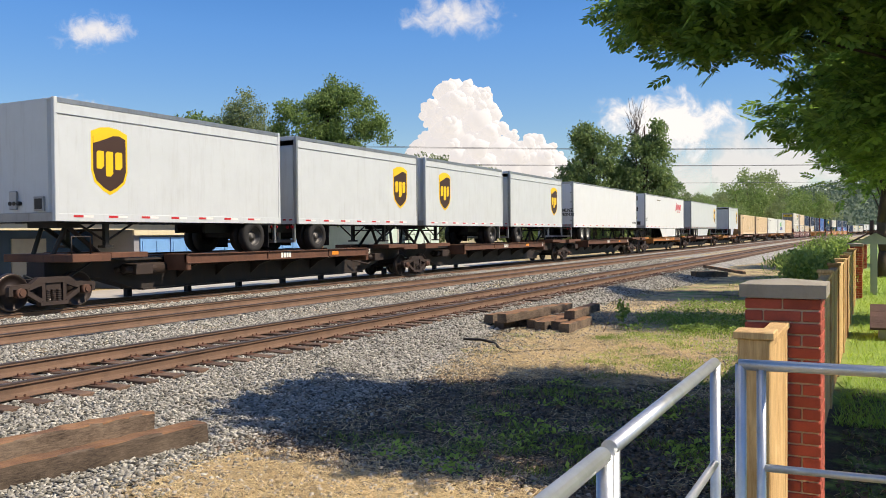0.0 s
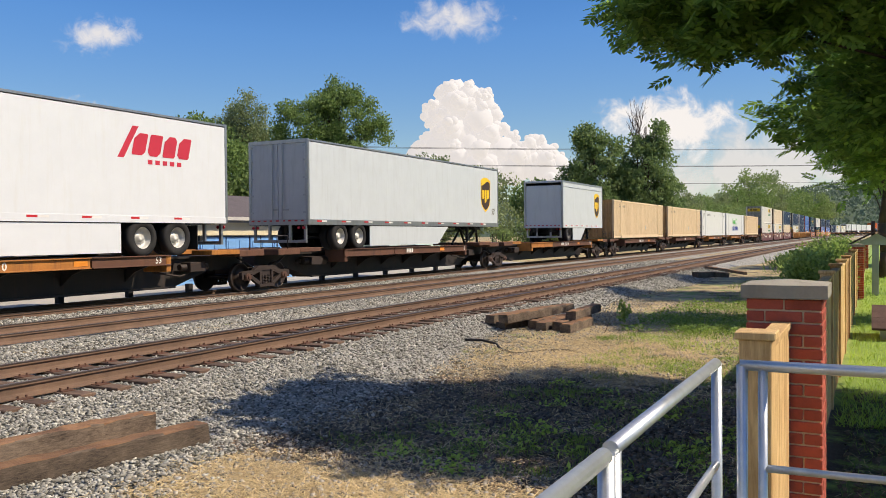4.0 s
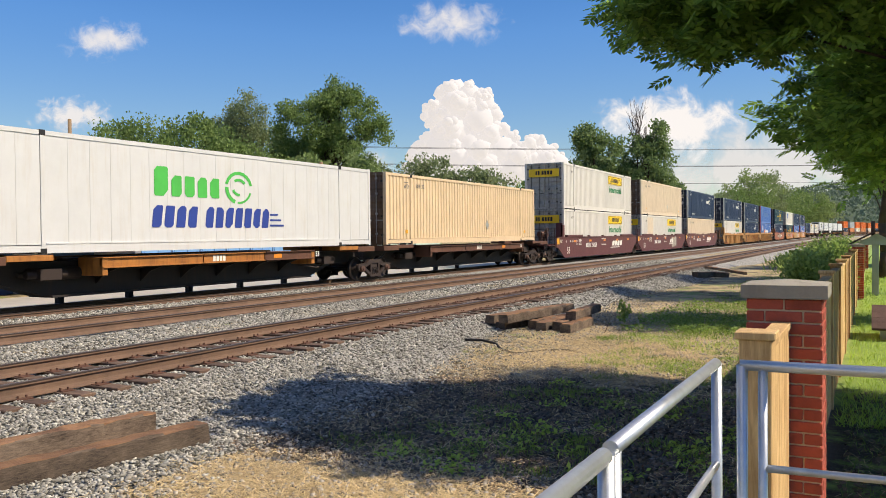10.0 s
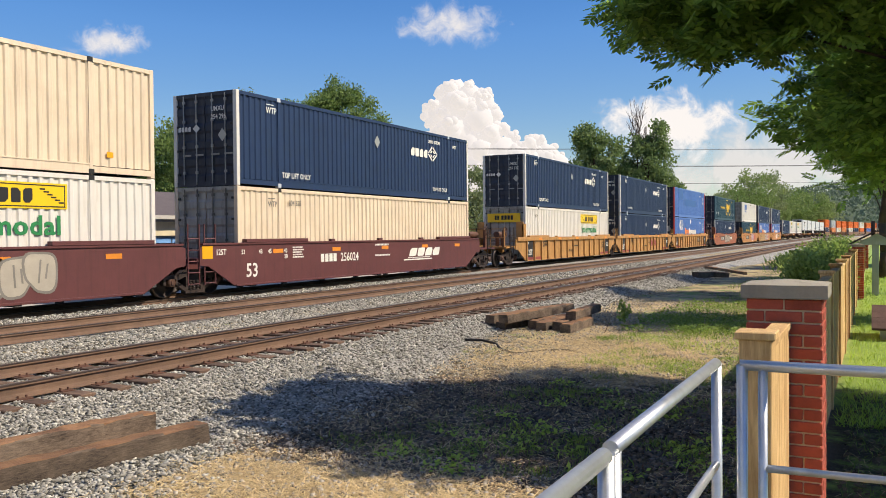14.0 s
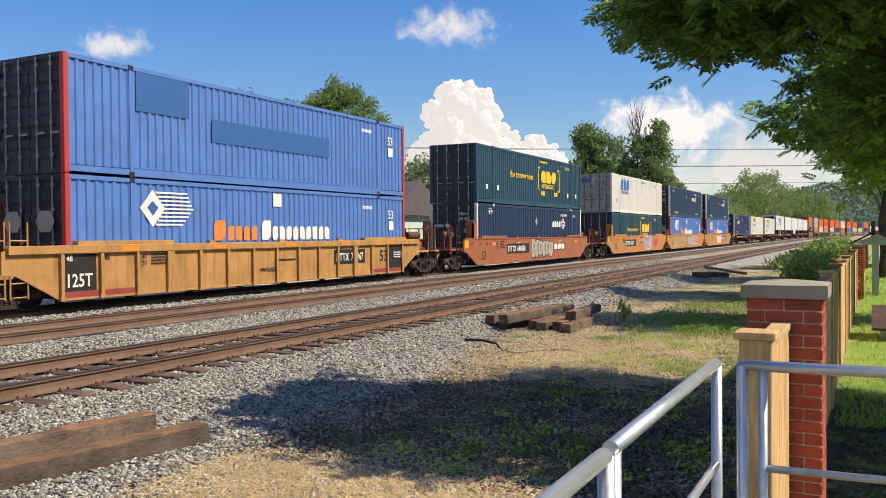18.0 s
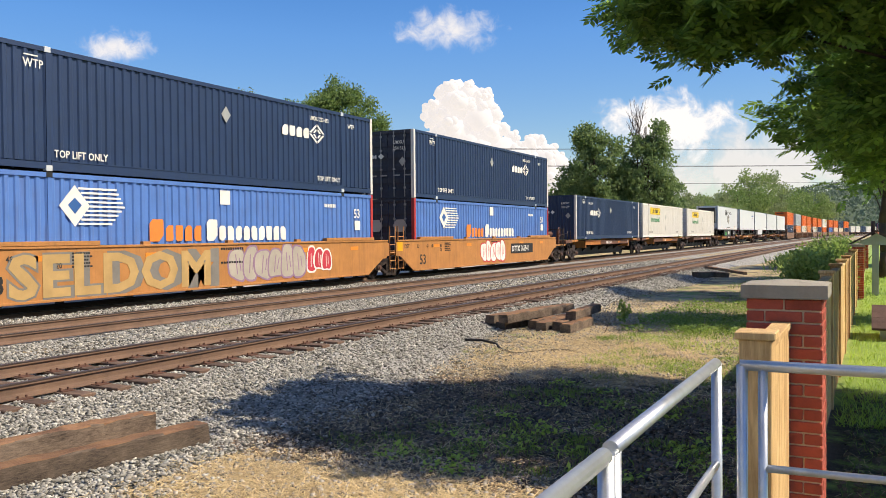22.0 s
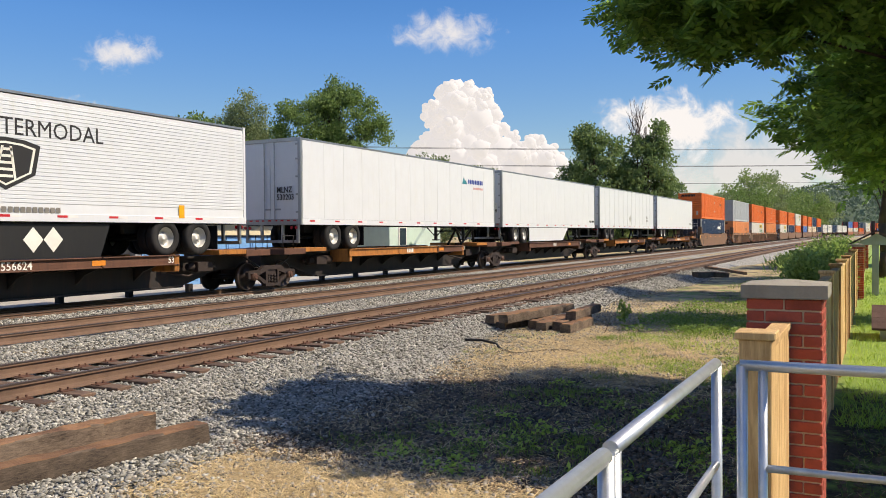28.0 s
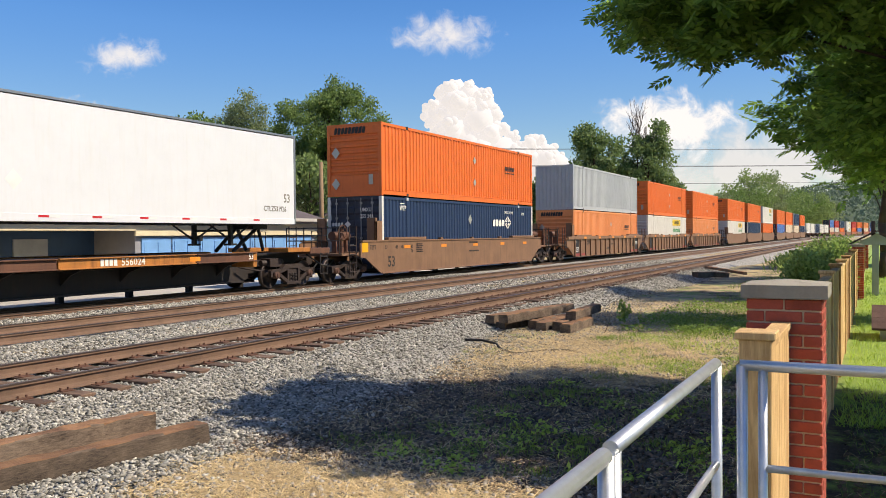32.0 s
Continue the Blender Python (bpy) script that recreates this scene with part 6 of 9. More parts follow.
    t = trailer(553.4, 16.15, "plain white trailer with faint marks, doors shut", M_TWHITE, True, "white", 0, end_mat=M_TWHITE)
    end_word(t, "CTLZ531926", 0.18, -0.1, 2.5, -0.02, M_LET_BLACK)
    word(t, "53", 0.28, 15.5, 0.72, HALF - 0.008, M_LET_GREY)
    word(t, "CTLZ531926", 0.17, 14.5, 0.42, HALF - 0.008, M_LET_GREY)
    for y in (4.9, 5.9):
        sign(t, "placard", shape([(-0.22, 0), (0, -0.24), (0.22, 0), (0, 0.24)], 0.002), M_REF_WHITE, y, 0.95, HALF - 0.009)

    # boxes on the spine cars
    low = 1.36
    tanl = "tan corrugated container with dark stained end"
    for s, num in ((128.2, "UPSU 804 391"), (146.5, "UPSU 804 386")):
        c = container("tan_c", tanl, M_TAN, "corrugated", M_TAN_END)
        tan_marks(c, num[5:])
        ride(c, s, low)
    c = container("reefer", "white panelled refrigerated container", M_REEFER, "doors", M_REEFER, ribs="panel")
    word(c, "WTP", 0.3, 0.75, 2.3, FACE, M_LET_GREY)
    word(c, "MEQU   237 824", 0.22, 3.3, 2.35, FACE, M_LET_BLACK)
    word(c, "53", 0.34, 0.55, 0.75, FACE, M_LET_GREY)
    word(c, "WTP", 0.16, 14.6, 2.3, FACE, M_LET_GREY)
    word(c, "53", 0.2, 8.0, 2.25, FACE, M_LET_GREY)
    bm = bmesh.new()
    for k in range(3):
        bars(bm, 0, -0.12 * k, 0.55, 0.06, 5, 0.2)
    sign(c, "marking", bm, M_LET_GREY, 0.8, 2.15, FACE)
    ride(c, 163.96, low)
    c = container("reefer", "", M_REEFER, "doors", M_REEFER, ribs="panel")
    bm = bmesh.new()
    glyphs(bm, 0, 0.12, 0.62, 0.8, 1, 0.2)
    glyphs(bm, 0.62, 0.12, 2.0, 0.58, 4, 0.24)
    sign(c, "marking", bm, M_LIME, 5.4, 1.38, FACE, "bright green bars of a painted name")
    head = bmesh.new()
    for a0, a1, r0, r1 in ((0.2, 2.9, 0.5, 0.62), (3.1, 4.4, 0.46, 0.6), (4.6, 6.0, 0.5, 0.58), (0.6, 2.2, 0.26, 0.36), (3.4, 4.9, 0.2, 0.3)):
        for i in range(8):
            u0, u1 = a0 + (a1 - a0) * i / 8, a0 + (a1 - a0) * (i + 1) / 8
            head.faces.new([head.verts.new((r * math.cos(u), r * 0.82 * math.sin(u), 0.004)) for r, u in ((r0, u0), (r1, u0), (r1, u1), (r0, u1))])
    sign(c, "emblem", head, M_LIME, 8.75, 1.84, FACE, "bright green round line emblem")
    bm = bmesh.new()
    glyphs(bm, 0, 0, 1.75, 0.6, 4, 0.24, lean=0.08)
    glyphs(bm, 2.0, 0, 2.9, 0.6, 7, 0.24, lean=0.08)
    for k in range(3):
        bars(bm, 4.9, 0.05 + 0.17 * k, 0.7 - 0.15 * k, 0.06, 1, 0)
    sign(c, "marking", bm, M_LET_NAVY, 5.3, 0.64, FACE, "dark blue bars of a painted name")
    ride(c, 181.12, low, "white refrigerated container with green and blue painted name")
    c = container("tan_d", "tan corrugated container with stained doors", M_TAN, "doors", M_DOOR_DARK)
    tan_marks(c, "804 112")
    ride(c, 198.42, low, "tan corrugated container on a spine car")
    c = container("navy_c", "navy blue corrugated container with pale corner posts and white marks", M_NAVY, "corrugated", M_NAVY, M_WHITE)
    navy_marks(c, "UMXU 254339", mirror=True)
    ride(c, 427.59, low)
    for s in (445.1, 463.7):
        c = container("white_r", "cream corrugated container with a yellow board and green word", M_WHITE, "ribs", M_GREY)
        hunt_marks(c, 2.65, 2.0, 1.36)
        word(c, "TOP LIFT ONLY", 0.16, 2.3, 0.4, FACE, M_LET_GREY)
        word(c, "TOP LIFT ONLY", 0.14, 13.0, 0.4, FACE, M_LET_GREY)
        diamond(c, 8.6, 1.85, 0.22)
        diamond(c, 8.6, 0.8, 0.22)
        ride(c, s, low)

    # double stacks: place, car paint, style, first, last, lower box, upper box, car number
    W = [(219.65, M_MAROON, "smooth", 1, 0, "hunt_d", "hunt_d", "256024"), (239.1, M_MAROON, "smooth", 0, 0, "hunt_d", "tan", "256024"), (258.5, M_MAROON, "smooth", 0, 1, "tan_grey", "navy", "256024"),
         (281.95, M_YELLOW_CAR, "ribbed", 1, 0, "hunt_d", "navy", ""), (301.35, M_YELLOW_CAR, "ribbed", 0, 0, "navy", "navy", ""), (320.67, M_YELLOW_CAR, "ribbed", 0, 1, "royal", "royal_up", "789767"),
         (343.81, M_RUST_CAR, "smooth", 1, 1, "navy", "green", "646860"), (367.35, M_OCHRE_CAR, "smooth", 1, 0, "green", "cream", "765541"),
         (386.85, M_OCHRE_CAR, "smooth", 0, 0, "royal", "navy", ""), (406.25, M_OCHRE_CAR, "smooth", 0, 1, "royal", "navy", "765541"),
         (575.0, M_BROWN_CAR, "smooth", 1, 1, "navy", "orange", ""), (598.4, M_BROWN_CAR, "ribbed", 1, 0, "peach", "grey", ""), (618.2, M_BROWN_CAR, "ribbed", 0, 0, "hunt", "orange", ""), (638.0, M_BROWN_CAR, "ribbed", 0, 1, "peach", "orange", ""),
         (661.8, M_BROWN_CAR, "smooth", 1, 0, "hunt", "orange", ""), (681.5, M_BROWN_CAR, "smooth", 0, 0, "navy", "orange", ""), (701.0, M_BROWN_CAR, "smooth", 0, 1, "orange", "hunt", ""),
         (724.5, M_BROWN_CAR, "smooth", 1, 0, "royal", "orange", ""), (744.0, M_BROWN_CAR, "smooth", 0, 0, "tan", "orange", ""), (763.5, M_BROWN_CAR, "smooth", 0, 0, "tan", "navy", ""), (783.0, M_BROWN_CAR, "smooth", 0, 1, "navy", "orange", "")]
    carlabel = {M_MAROON: "maroon smooth-sided well car with white stencils", M_YELLOW_CAR: "weathered yellow well car with upright ribs", M_OCHRE_CAR: "faded ochre smooth-sided well car with graffiti", M_RUST_CAR: "rusty orange smooth-sided well car with graffiti", M_BROWN_CAR: "weathered brown well car"}
    for i, (s, m, style, f, l, low_box, up_box, num) in enumerate(W):
        near = s < 600
        c = well_car(s, m, style, f, l, carlabel[m], s < 645)
        if near:
            stencils(c, style, num, True, M_LET_WHITE if m is M_MAROON else M_LET_BLACK, {343.81: 4.8, 367.35: 4.57, 406.25: 11.5, 320.67: 12.1}.get(s, 5.26))
        if s == 301.35:
            bm = bmesh.new()
            glyphs(bm, 0, 0, 2.0, 0.52, 3, 0.12)
            sign(c, "emblem", bm, M_BAND, 8.99, 0.66, 1.425, "dull red bars of a painted name")
        if m is M_MAROON:
            bm = bmesh.new()
            glyphs(bm, 0.2, 0, 2.7, 0.34, 4, 0.14, lean=0.14)
            bars(bm, -0.2, -0.16, 2.4, 0.05, 1, 0)
            bars(bm, 0.1, -0.07, 1.9, 0.03, 1, 0)
            sign(c, "emblem", bm, M_LET_WHITE, 10.0, 0.86, 1.424, "cream bars of a painted name")
        ride(c, s, 0)
        if s == 239.1:
            graffiti(c, 11.0, 1.9, M_GRAF_SILVER, 3, 0.45, 0.95, M_LET_GREY)
        if s == 343.81:
            graffiti(c, 6.9, 3.4, M_GRAF_SILVER, 5, 0.42, 0.98, M_LET_BLACK)
            b = sign(c, "number_board", shape([(0, 0), (2.2, 0), (2.2, 0.48), (0, 0.48)], 0.003), M_DOOR_DARK, 10.45, 0.74, 1.424, "dark painted board")
            bm = bmesh.new()
            glyphs(bm, 0.15, 0.08, 1.9, 0.32, 3, 0.12)
            part("marking", bm, M_LET_WHITE, b, at=Matrix.Translation((0, 0, 0.004)))
        if s == 367.35:
            graffiti(c, 9.1, 2.4, M_GRAF_PURPLE, 6, 0.4, 1.1, M_LET_WHITE)
            graffiti(c, 12.4, 1.2, M_GRAF_RED, 7, 0.7, 0.5, M_GRAF_RED)
        if s == 386.85:
            word(c, "SELDOM", 0.95, 0.85, 0.4, 1.424, M_LET_GREY, 1.2, "graffiti", "grey sprayed outline", 0.1)
            word(c, "SELDOM", 0.95, 0.85, 0.4, 1.429, M_GRAF_TAN, 1.2, "graffiti", "big tan sprayed bubble letters", 0.05)
            graffiti(c, 8.0, 3.6, M_GRAF_SILVER, 9, 0.4, 1.0, M_GRAF_PURPLE)
            graffiti(c, 11.8, 1.3, M_GRAF_RED, 19, 0.5, 0.8, M_LET_WHITE)
        if s == 406.25:
            graffiti(c, 6.4, 2.9, M_LET_WHITE, 10, 0.38, 1.0, M_GRAF_RED)
        for box, z in ((low_box, 0.39), (up_box, 0.39 + TALL + 0.02)):
            put_box(box, s, z, near, i)
    # far tail of the train
    tail = random.Random(4)
    s = 806.0
    for k in range(5):
        c = container("white_r" if k != 2 else "navy", "plain container on a low car", M_WHITE if k != 2 else M_NAVY, "ribs" if k != 2 else "doors", M_GREY)
        ride(c, s + 0.5, low, "pale container on a far spine car")
        spine_unit(s - 0.3, s + 18.0, k == 0, k == 4, u, M_DECK, k)
        s += 18.3
    s += 3.0
    for k in range(8):
        c = well_car(s, M_BROWN_CAR if k % 2 else M_RUST_CAR, "smooth", k % 3 == 0, k % 3 == 2, "weathered brown well car far down the line", False)
        ride(c, s, 0)
        for z in (0.39, 0.39 + TALL + 0.02):
            put_box(tail.choice(("orange", "hunt", "navy", "tan", "royal", "peach", "red", "orange")), s, z, False, k)
        s += 19.4 if k % 3 != 2 else 23.0


def put_box(box, s, z, near, i):
    """A box of the named kind on a well car."""
    if box in ("hunt", "hunt_d"):
        c = container("white_" + ("d" if box == "hunt_d" else "r"), "cream corrugated container with a yellow board and green word", M_WHITE, "doors" if box == "hunt_d" else "ribs", M_DOOR_GREY if box == "hunt_d" else M_GREY)
        hunt_marks(c, 9.76, 2.03, 1.43)
        if box == "hunt_d":
            hunt_end(c)
        if near:
            word(c, "WTP", 0.17, 1.45, 2.3, FACE, M_LET_GREY)
        if s == 239.1:
            for k in range(8):
                y0 = 1.95 + k * 0.275
                sign(c, "repair_panel", shape([(0, 0), (0.24, 0), (0.24, 2.4), (0, 2.4)], 0.003), M_TAN_PALE, y0, 0.3, FACE + 0.012, "tan replacement panel")
    elif box in ("tan", "tan_grey"):
        c = container("tan_p" if box == "tan" else "tan_g", "pale tan corrugated container with stained doors", M_TAN_PALE, "doors", M_DOOR_DARK if box == "tan" else M_DOOR_GREY)
        tan_marks(c, "804 %d" % (311 + 7 * i))
    elif box == "navy":
        c = container("navy", "navy blue corrugated container with pale corner posts and white marks", M_NAVY, "doors", M_DOOR_NAVY, M_WHITE)
        if near:
            navy_marks(c, "UMXU 25%d %d" % (2 + i % 7, 234 + 31 * i))
    elif box in ("royal", "royal_up"):
        c = container("royal", "royal blue corrugated container with red corner posts", M_BLUE, "doors", M_DOOR_NAVY, M_RED)
        if near:
            stack_marks(c, box == "royal_up")
    elif box == "green":
        c = container("green", "dark green corrugated container with yellow painted marks", M_GREEN, "doors", M_DOOR_NAVY)
        csx_marks(c, False)
    elif box == "cream":
        c = container("cream", "cream corrugated container with blue painted marks", M_WHITE, "doors", M_DOOR_GREY)
        csx_marks(c, True)
    elif box == "orange":
        c = container("orange", "bright orange corrugated container with ribbed end", M_ORANGE, "ribs", M_ORANGE)
        if near or s < 700:
            schneider_marks(c, False)
    elif box == "peach":
        c = container("peach", "faded orange container with ribbed end", M_PEACH, "ribs", M_PEACH, ribs="corrugated")
        if s < 700:
            schneider_marks(c, True)
    elif box == "red":
        c = container("red", "dull red corrugated container", M_RED, "doors", M_RED)
    else:
        c = container("grey", "grey container with corrugated end wall", M_GREY, "corrugated", M_GREY, ribs="corrugated")
    return ride(c, s, z)


def motions():
    """The train rolls by; its wheels turn while they are near; two clouds drift."""
    cloud_motions()
    for ob, s, z in TRAIN:
        rows = []
        for k in range(17):
            t = k * 2.0
            x, y, a = line(s - gone(t))
            rows.append((t, Matrix.Translation((x, y, z)) @ Matrix.Rotation(a, 4, "Z")))
        walk(ob, rows)
    for w, s, r in WHEELS:
        base = w.matrix_basis.translation.copy()
        near = [k for k in range(0, 961) if -2 < s - gone(k / 30) < 60]
        if not near:
            continue
        keys = sorted({0, 960, *near})
        g0 = gone(near[0] / 30)
        rows = []
        for k in keys:
            d = gone(min(max(k, near[0]), near[-1]) / 30) - g0
            rows.append((k / 30, Matrix.Translation(base) @ Matrix.Rotation(d / r, 4, "X")))
        walk(w, rows)

# ---- fence, pillars, handrails ----
M_BRICK = paint("red_brick", "a54d3b", 0.85, vary=0.2, dirt="5c2a20", dirt_amount=0.5, streak=False, bump=0.4, bump_scale=90, spread=0.16, scale=6)
M_MORTAR = paint("pale_mortar", "c8b79f", 0.95, vary=0.15, bump=0.4, bump_scale=120)
M_CAP = paint("cast_stone_cap", "9a9384", 0.9, vary=0.14, dirt="5f5a50", dirt_amount=0.4, bump=0.3, bump_scale=70)
M_FENCE = wood("treated_pine", "dfbb84", "a9814f", "Z", 0.75, 0.1)
M_FENCE_OLD = wood("weathered_pine", "b58d5a", "7b5a38", "Z", 0.8, 0.14)
M_GALV = paint("galvanised_steel", "c8cbcc", 0.36, metal=0.75, vary=0.14, dirt="8a8f92", dirt_amount=0.5, scale=9, bump=0.05, bump_scale=200)
GROUND_FENCE = -0.29


def pillar(x0, y0, size, top, near):
    """A brick pillar with a stone cap; bricks in turn as two stretchers or header, stretcher, header."""
    p = thing("brick_pillar", "red brick fence pillar with a stone cap", "pillar", "brick pillars of the fence")
    bm = bmesh.new()
    block(bm, x0 + 0.012, x0 + size - 0.012, y0 + 0.012, y0 + size - 0.012, GROUND_FENCE - 0.1, top - 0.09)
    part("mortar_core", bm, M_MORTAR, p)
    bm = bmesh.new()
    o = 0.028
    block(bm, x0 - o, x0 + size + o, y0 - o, y0 + size + o, top - 0.09, top - 0.015)
    v = [bm.verts.new((x, y, top - 0.015)) for x, y in ((x0 - o, y0 - o), (x0 + size + o, y0 - o), (x0 + size + o, y0 + size + o), (x0 - o, y0 + size + o))]
    w = bm.verts.new((x0 + size / 2, y0 + size / 2, top + 0.012))
    for k in range(4):
        bm.faces.new((v[k], v[(k + 1) % 4], w))
    part("cap_stone", bm, M_CAP, p)
    course, h, j = 0.0695, 0.0585, 0.010
    meshes = {}

    def brick(a, b, c, d, z):
        key = (round(b - a, 3), round(d - c, 3))
        if key not in meshes:
            bm = bmesh.new()
            block(bm, 0, b - a, 0, d - c, 0, h)
            meshes[key] = mesh_of(bm, M_BRICK, "brick", 0.004)
        part("brick", meshes[key], None, p, at=Matrix.Translation((a + random.uniform(-0.0015, 0.0015), c + random.uniform(-0.0015, 0.0015), z)))

    n = int((top - 0.09 - GROUND_FENCE) / course)
    full, head = (size - j) / 2, 0.095
    for k in range(n):
        z = top - 0.09 - (k + 1) * course + 0.004
        x1, y1 = x0 + size, y0 + size
        even = k % 2 == 0
        rows = ((x0, x0 + full), (x0 + full + j, x1)) if even else ((x0, x0 + head), (x0 + head + j, x1 - head - j), (x1 - head, x1))
        for a, b in rows:
            brick(a, b, y0, y0 + 0.09, z)
            if near:
                brick(a, b, y1 - 0.09, y1, z)
        inner = ((y0 + 0.1, y1 - 0.1),) if not even else ((y0 + 0.1, y0 + size / 2 - j / 2), (y0 + size / 2 + j / 2, y1 - 0.1))
        for a, b in inner:
            brick(x1 - 0.09, x1, a, b, z)
            if near:
                brick(x0, x0 + 0.09, a, b, z)
    return p


pillar(-0.662, 5.11, 0.406, 1.44, True)
pillar(-0.67, 27.4, 0.406, 1.36, False)
pillar(-0.67, 49.7, 0.406, 1.30, False)


def fence_post(f, x, y, top, mat):
    bm = bmesh.new()
    block(bm, x, x + 0.14, y, y + 0.14, GROUND_FENCE - 0.05, top - 0.036)
    p = part("post", bm, mat, f, bevel=0.005)
    bm = bmesh.new()
    block(bm, x - 0.018, x + 0.158, y - 0.018, y + 0.158, top - 0.036, top)
    part("cap", bm, mat, p, bevel=0.005)


def fence_panel(f, x, y0, y1, top, mat):
    """Upright boards on rails between posts."""
    bm = bmesh.new()
    block(bm, x + 0.03, x + 0.13, y0, y1, top - 0.07, top - 0.035)
    p = part("top_rail", bm, mat, f, bevel=0.004)
    n = max(2, round((y1 - y0) / 0.142))
    w = (y1 - y0) / n
    bm = bmesh.new()
    block(bm, 0, 0.02, 0.003, w - 0.003, 0, top - 0.05 - GROUND_FENCE)
    board = mesh_of(bm, mat, "board", 0.003)
    for k in range(n):
        part("board", board, None, p, at=Matrix.Translation((x + 0.098 + random.uniform(-0.002, 0.002), y0 + k * w, GROUND_FENCE + random.uniform(0.0, 0.02))))
    for z in (GROUND_FENCE + 0.3, GROUND_FENCE + 1.0, top - 0.16):
        bm = bmesh.new()
        block(bm, x + 0.055, x + 0.096, y0, y1, z, z + 0.09)
        part("rail", bm, mat, p)


FX = -0.547
fence = thing("wooden_fence", "new treated-pine board fence joining a brick pillar", "fence", "wooden fences")
fence_post(fence, FX, 3.976, 1.278, M_FENCE)
fence_panel(fence, FX, 4.12, 5.10, 1.25, M_FENCE)
fence = thing("wooden_fence", "treated-pine board fence with capped posts between pillars", "fence", "wooden fences")
posts = [5.56, 7.95, 10.35, 12.75, 15.15, 17.6, 20.0, 22.4, 24.8]
for k, y in enumerate(posts):
    top = 1.30 - 0.006 * k
    if k:
        fence_post(fence, FX, y, top, M_FENCE_OLD if k % 2 else M_FENCE)
    y1 = posts[k + 1] if k + 1 < len(posts) else 27.38
    fence_panel(fence, FX, y + 0.145, y1 - 0.005, top - 0.03, M_FENCE if k % 2 else M_FENCE_OLD)
fence = thing("wooden_fence", "weathered board fence far along the park", "fence", "wooden fences")
for k in range(9):
    y = 30.2 + k * 2.4 if k else 28.0
    if k:
        fence_post(fence, FX, y, 1.2, M_FENCE_OLD)
    fence_panel(fence, FX, y + 0.145, min(y + 2.395, 49.6) if k else 30.19, 1.17, M_FENCE_OLD)


def pipe(name, pts, r, parent):
    bm = bmesh.new()
    tube(bm, pts, r, 14)
    return part(name, bm, M_GALV, parent)


RT = 1.206
hr = thing("handrail", "galvanised steel pipe handrail running beside the fence", "handrail")
pipe("top_pipe", [(-0.568, 1.965, RT), (-0.566, 2.7, RT), (-0.562, 3.44, RT)], 0.0215, hr)
pipe("post_pipe", [(-0.562, 3.46, -0.3), (-0.562, 3.46, RT)], 0.0215, hr)
pipe("post_pipe", [(-0.568, 1.985, -0.3), (-0.568, 1.985, RT - 0.005)], 0.0215, hr)
pipe("mid_pipe", [(-0.568, 2.0, 0.80), (-0.562, 3.45, 0.80)], 0.016, hr)
h2 = copy_thing(hr, Matrix.Translation((-0.006, -1.53, -0.004)))
h2["label"] = "galvanised steel pipe handrail, next length of it"
g = thing("handrail", "galvanised steel pipe guard rail across the fence line", "handrail")
pipe("top_pipe", [(-0.47, 3.44, RT), (0.3, 3.485, RT), (1.6, 3.56, RT)], 0.0215, g)
pipe("post_pipe", [(-0.462, 3.44, -0.3), (-0.462, 3.44, RT)], 0.0215, g)
pipe("post_pipe", [(-0.386, 3.447, -0.3), (-0.386, 3.447, RT - 0.01)], 0.018, g)
pipe("post_pipe", [(1.58, 3.558, -0.3), (1.58, 3.558, RT - 0.01)], 0.0215, g)
pipe("mid_pipe", [(-0.38, 3.447, 0.805), (1.58, 3.556, 0.805)], 0.015, g)

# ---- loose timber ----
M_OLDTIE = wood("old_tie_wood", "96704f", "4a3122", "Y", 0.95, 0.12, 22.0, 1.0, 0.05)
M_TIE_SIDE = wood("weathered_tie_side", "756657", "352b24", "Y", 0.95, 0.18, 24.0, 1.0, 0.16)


def old_tie(a, b, width, height, label="weathered brown railway tie lying on the ballast"):
    """A worn timber from a to b (middle of its underside)."""
    a, b = Vector(a), Vector(b)
    d = b - a
    ln = d.length
    bm = bmesh.new()
    n = 16
    rings = []
    for k in range(n + 1):
        u = k / n
        j = [random.uniform(-0.013, 0.013) for _ in range(6)]
        ring = [(-width / 2 + j[0], 0 + j[1]), (width / 2 + j[2], 0), (width / 2 + j[3], height - 0.012 + j[4]), (width / 2 - 0.02, height + j[5]), (-width / 2 + 0.02, height + j[1]), (-width / 2 + j[2], height - 0.015)]
        rings.append([bm.verts.new((px, u * ln + (random.uniform(-0.012, 0.012) if k in (0, n) else 0), pz)) for px, pz in ring])
    for p, q in zip(rings, rings[1:]):
        for i in range(6):
            bm.faces.new((p[i], p[(i + 1) % 6], q[(i + 1) % 6], q[i]))
    bm.faces.new(rings[0][::-1])
    bm.faces.new(rings[-1])
    q = d.to_track_quat("Y", "Z").to_matrix().to_4x4()
    me = mesh_of(bm, M_OLDTIE, "railway_tie")
    me.materials.append(M_TIE_SIDE)
    # brown on upward faces, darker grey-brown on sides and ends
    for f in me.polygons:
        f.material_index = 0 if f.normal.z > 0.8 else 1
    ob = tagged(new("railway_tie", me), label, "timber", "loose railway ties")
    ob.matrix_world = Matrix.Translation(a) @ q
    return ob


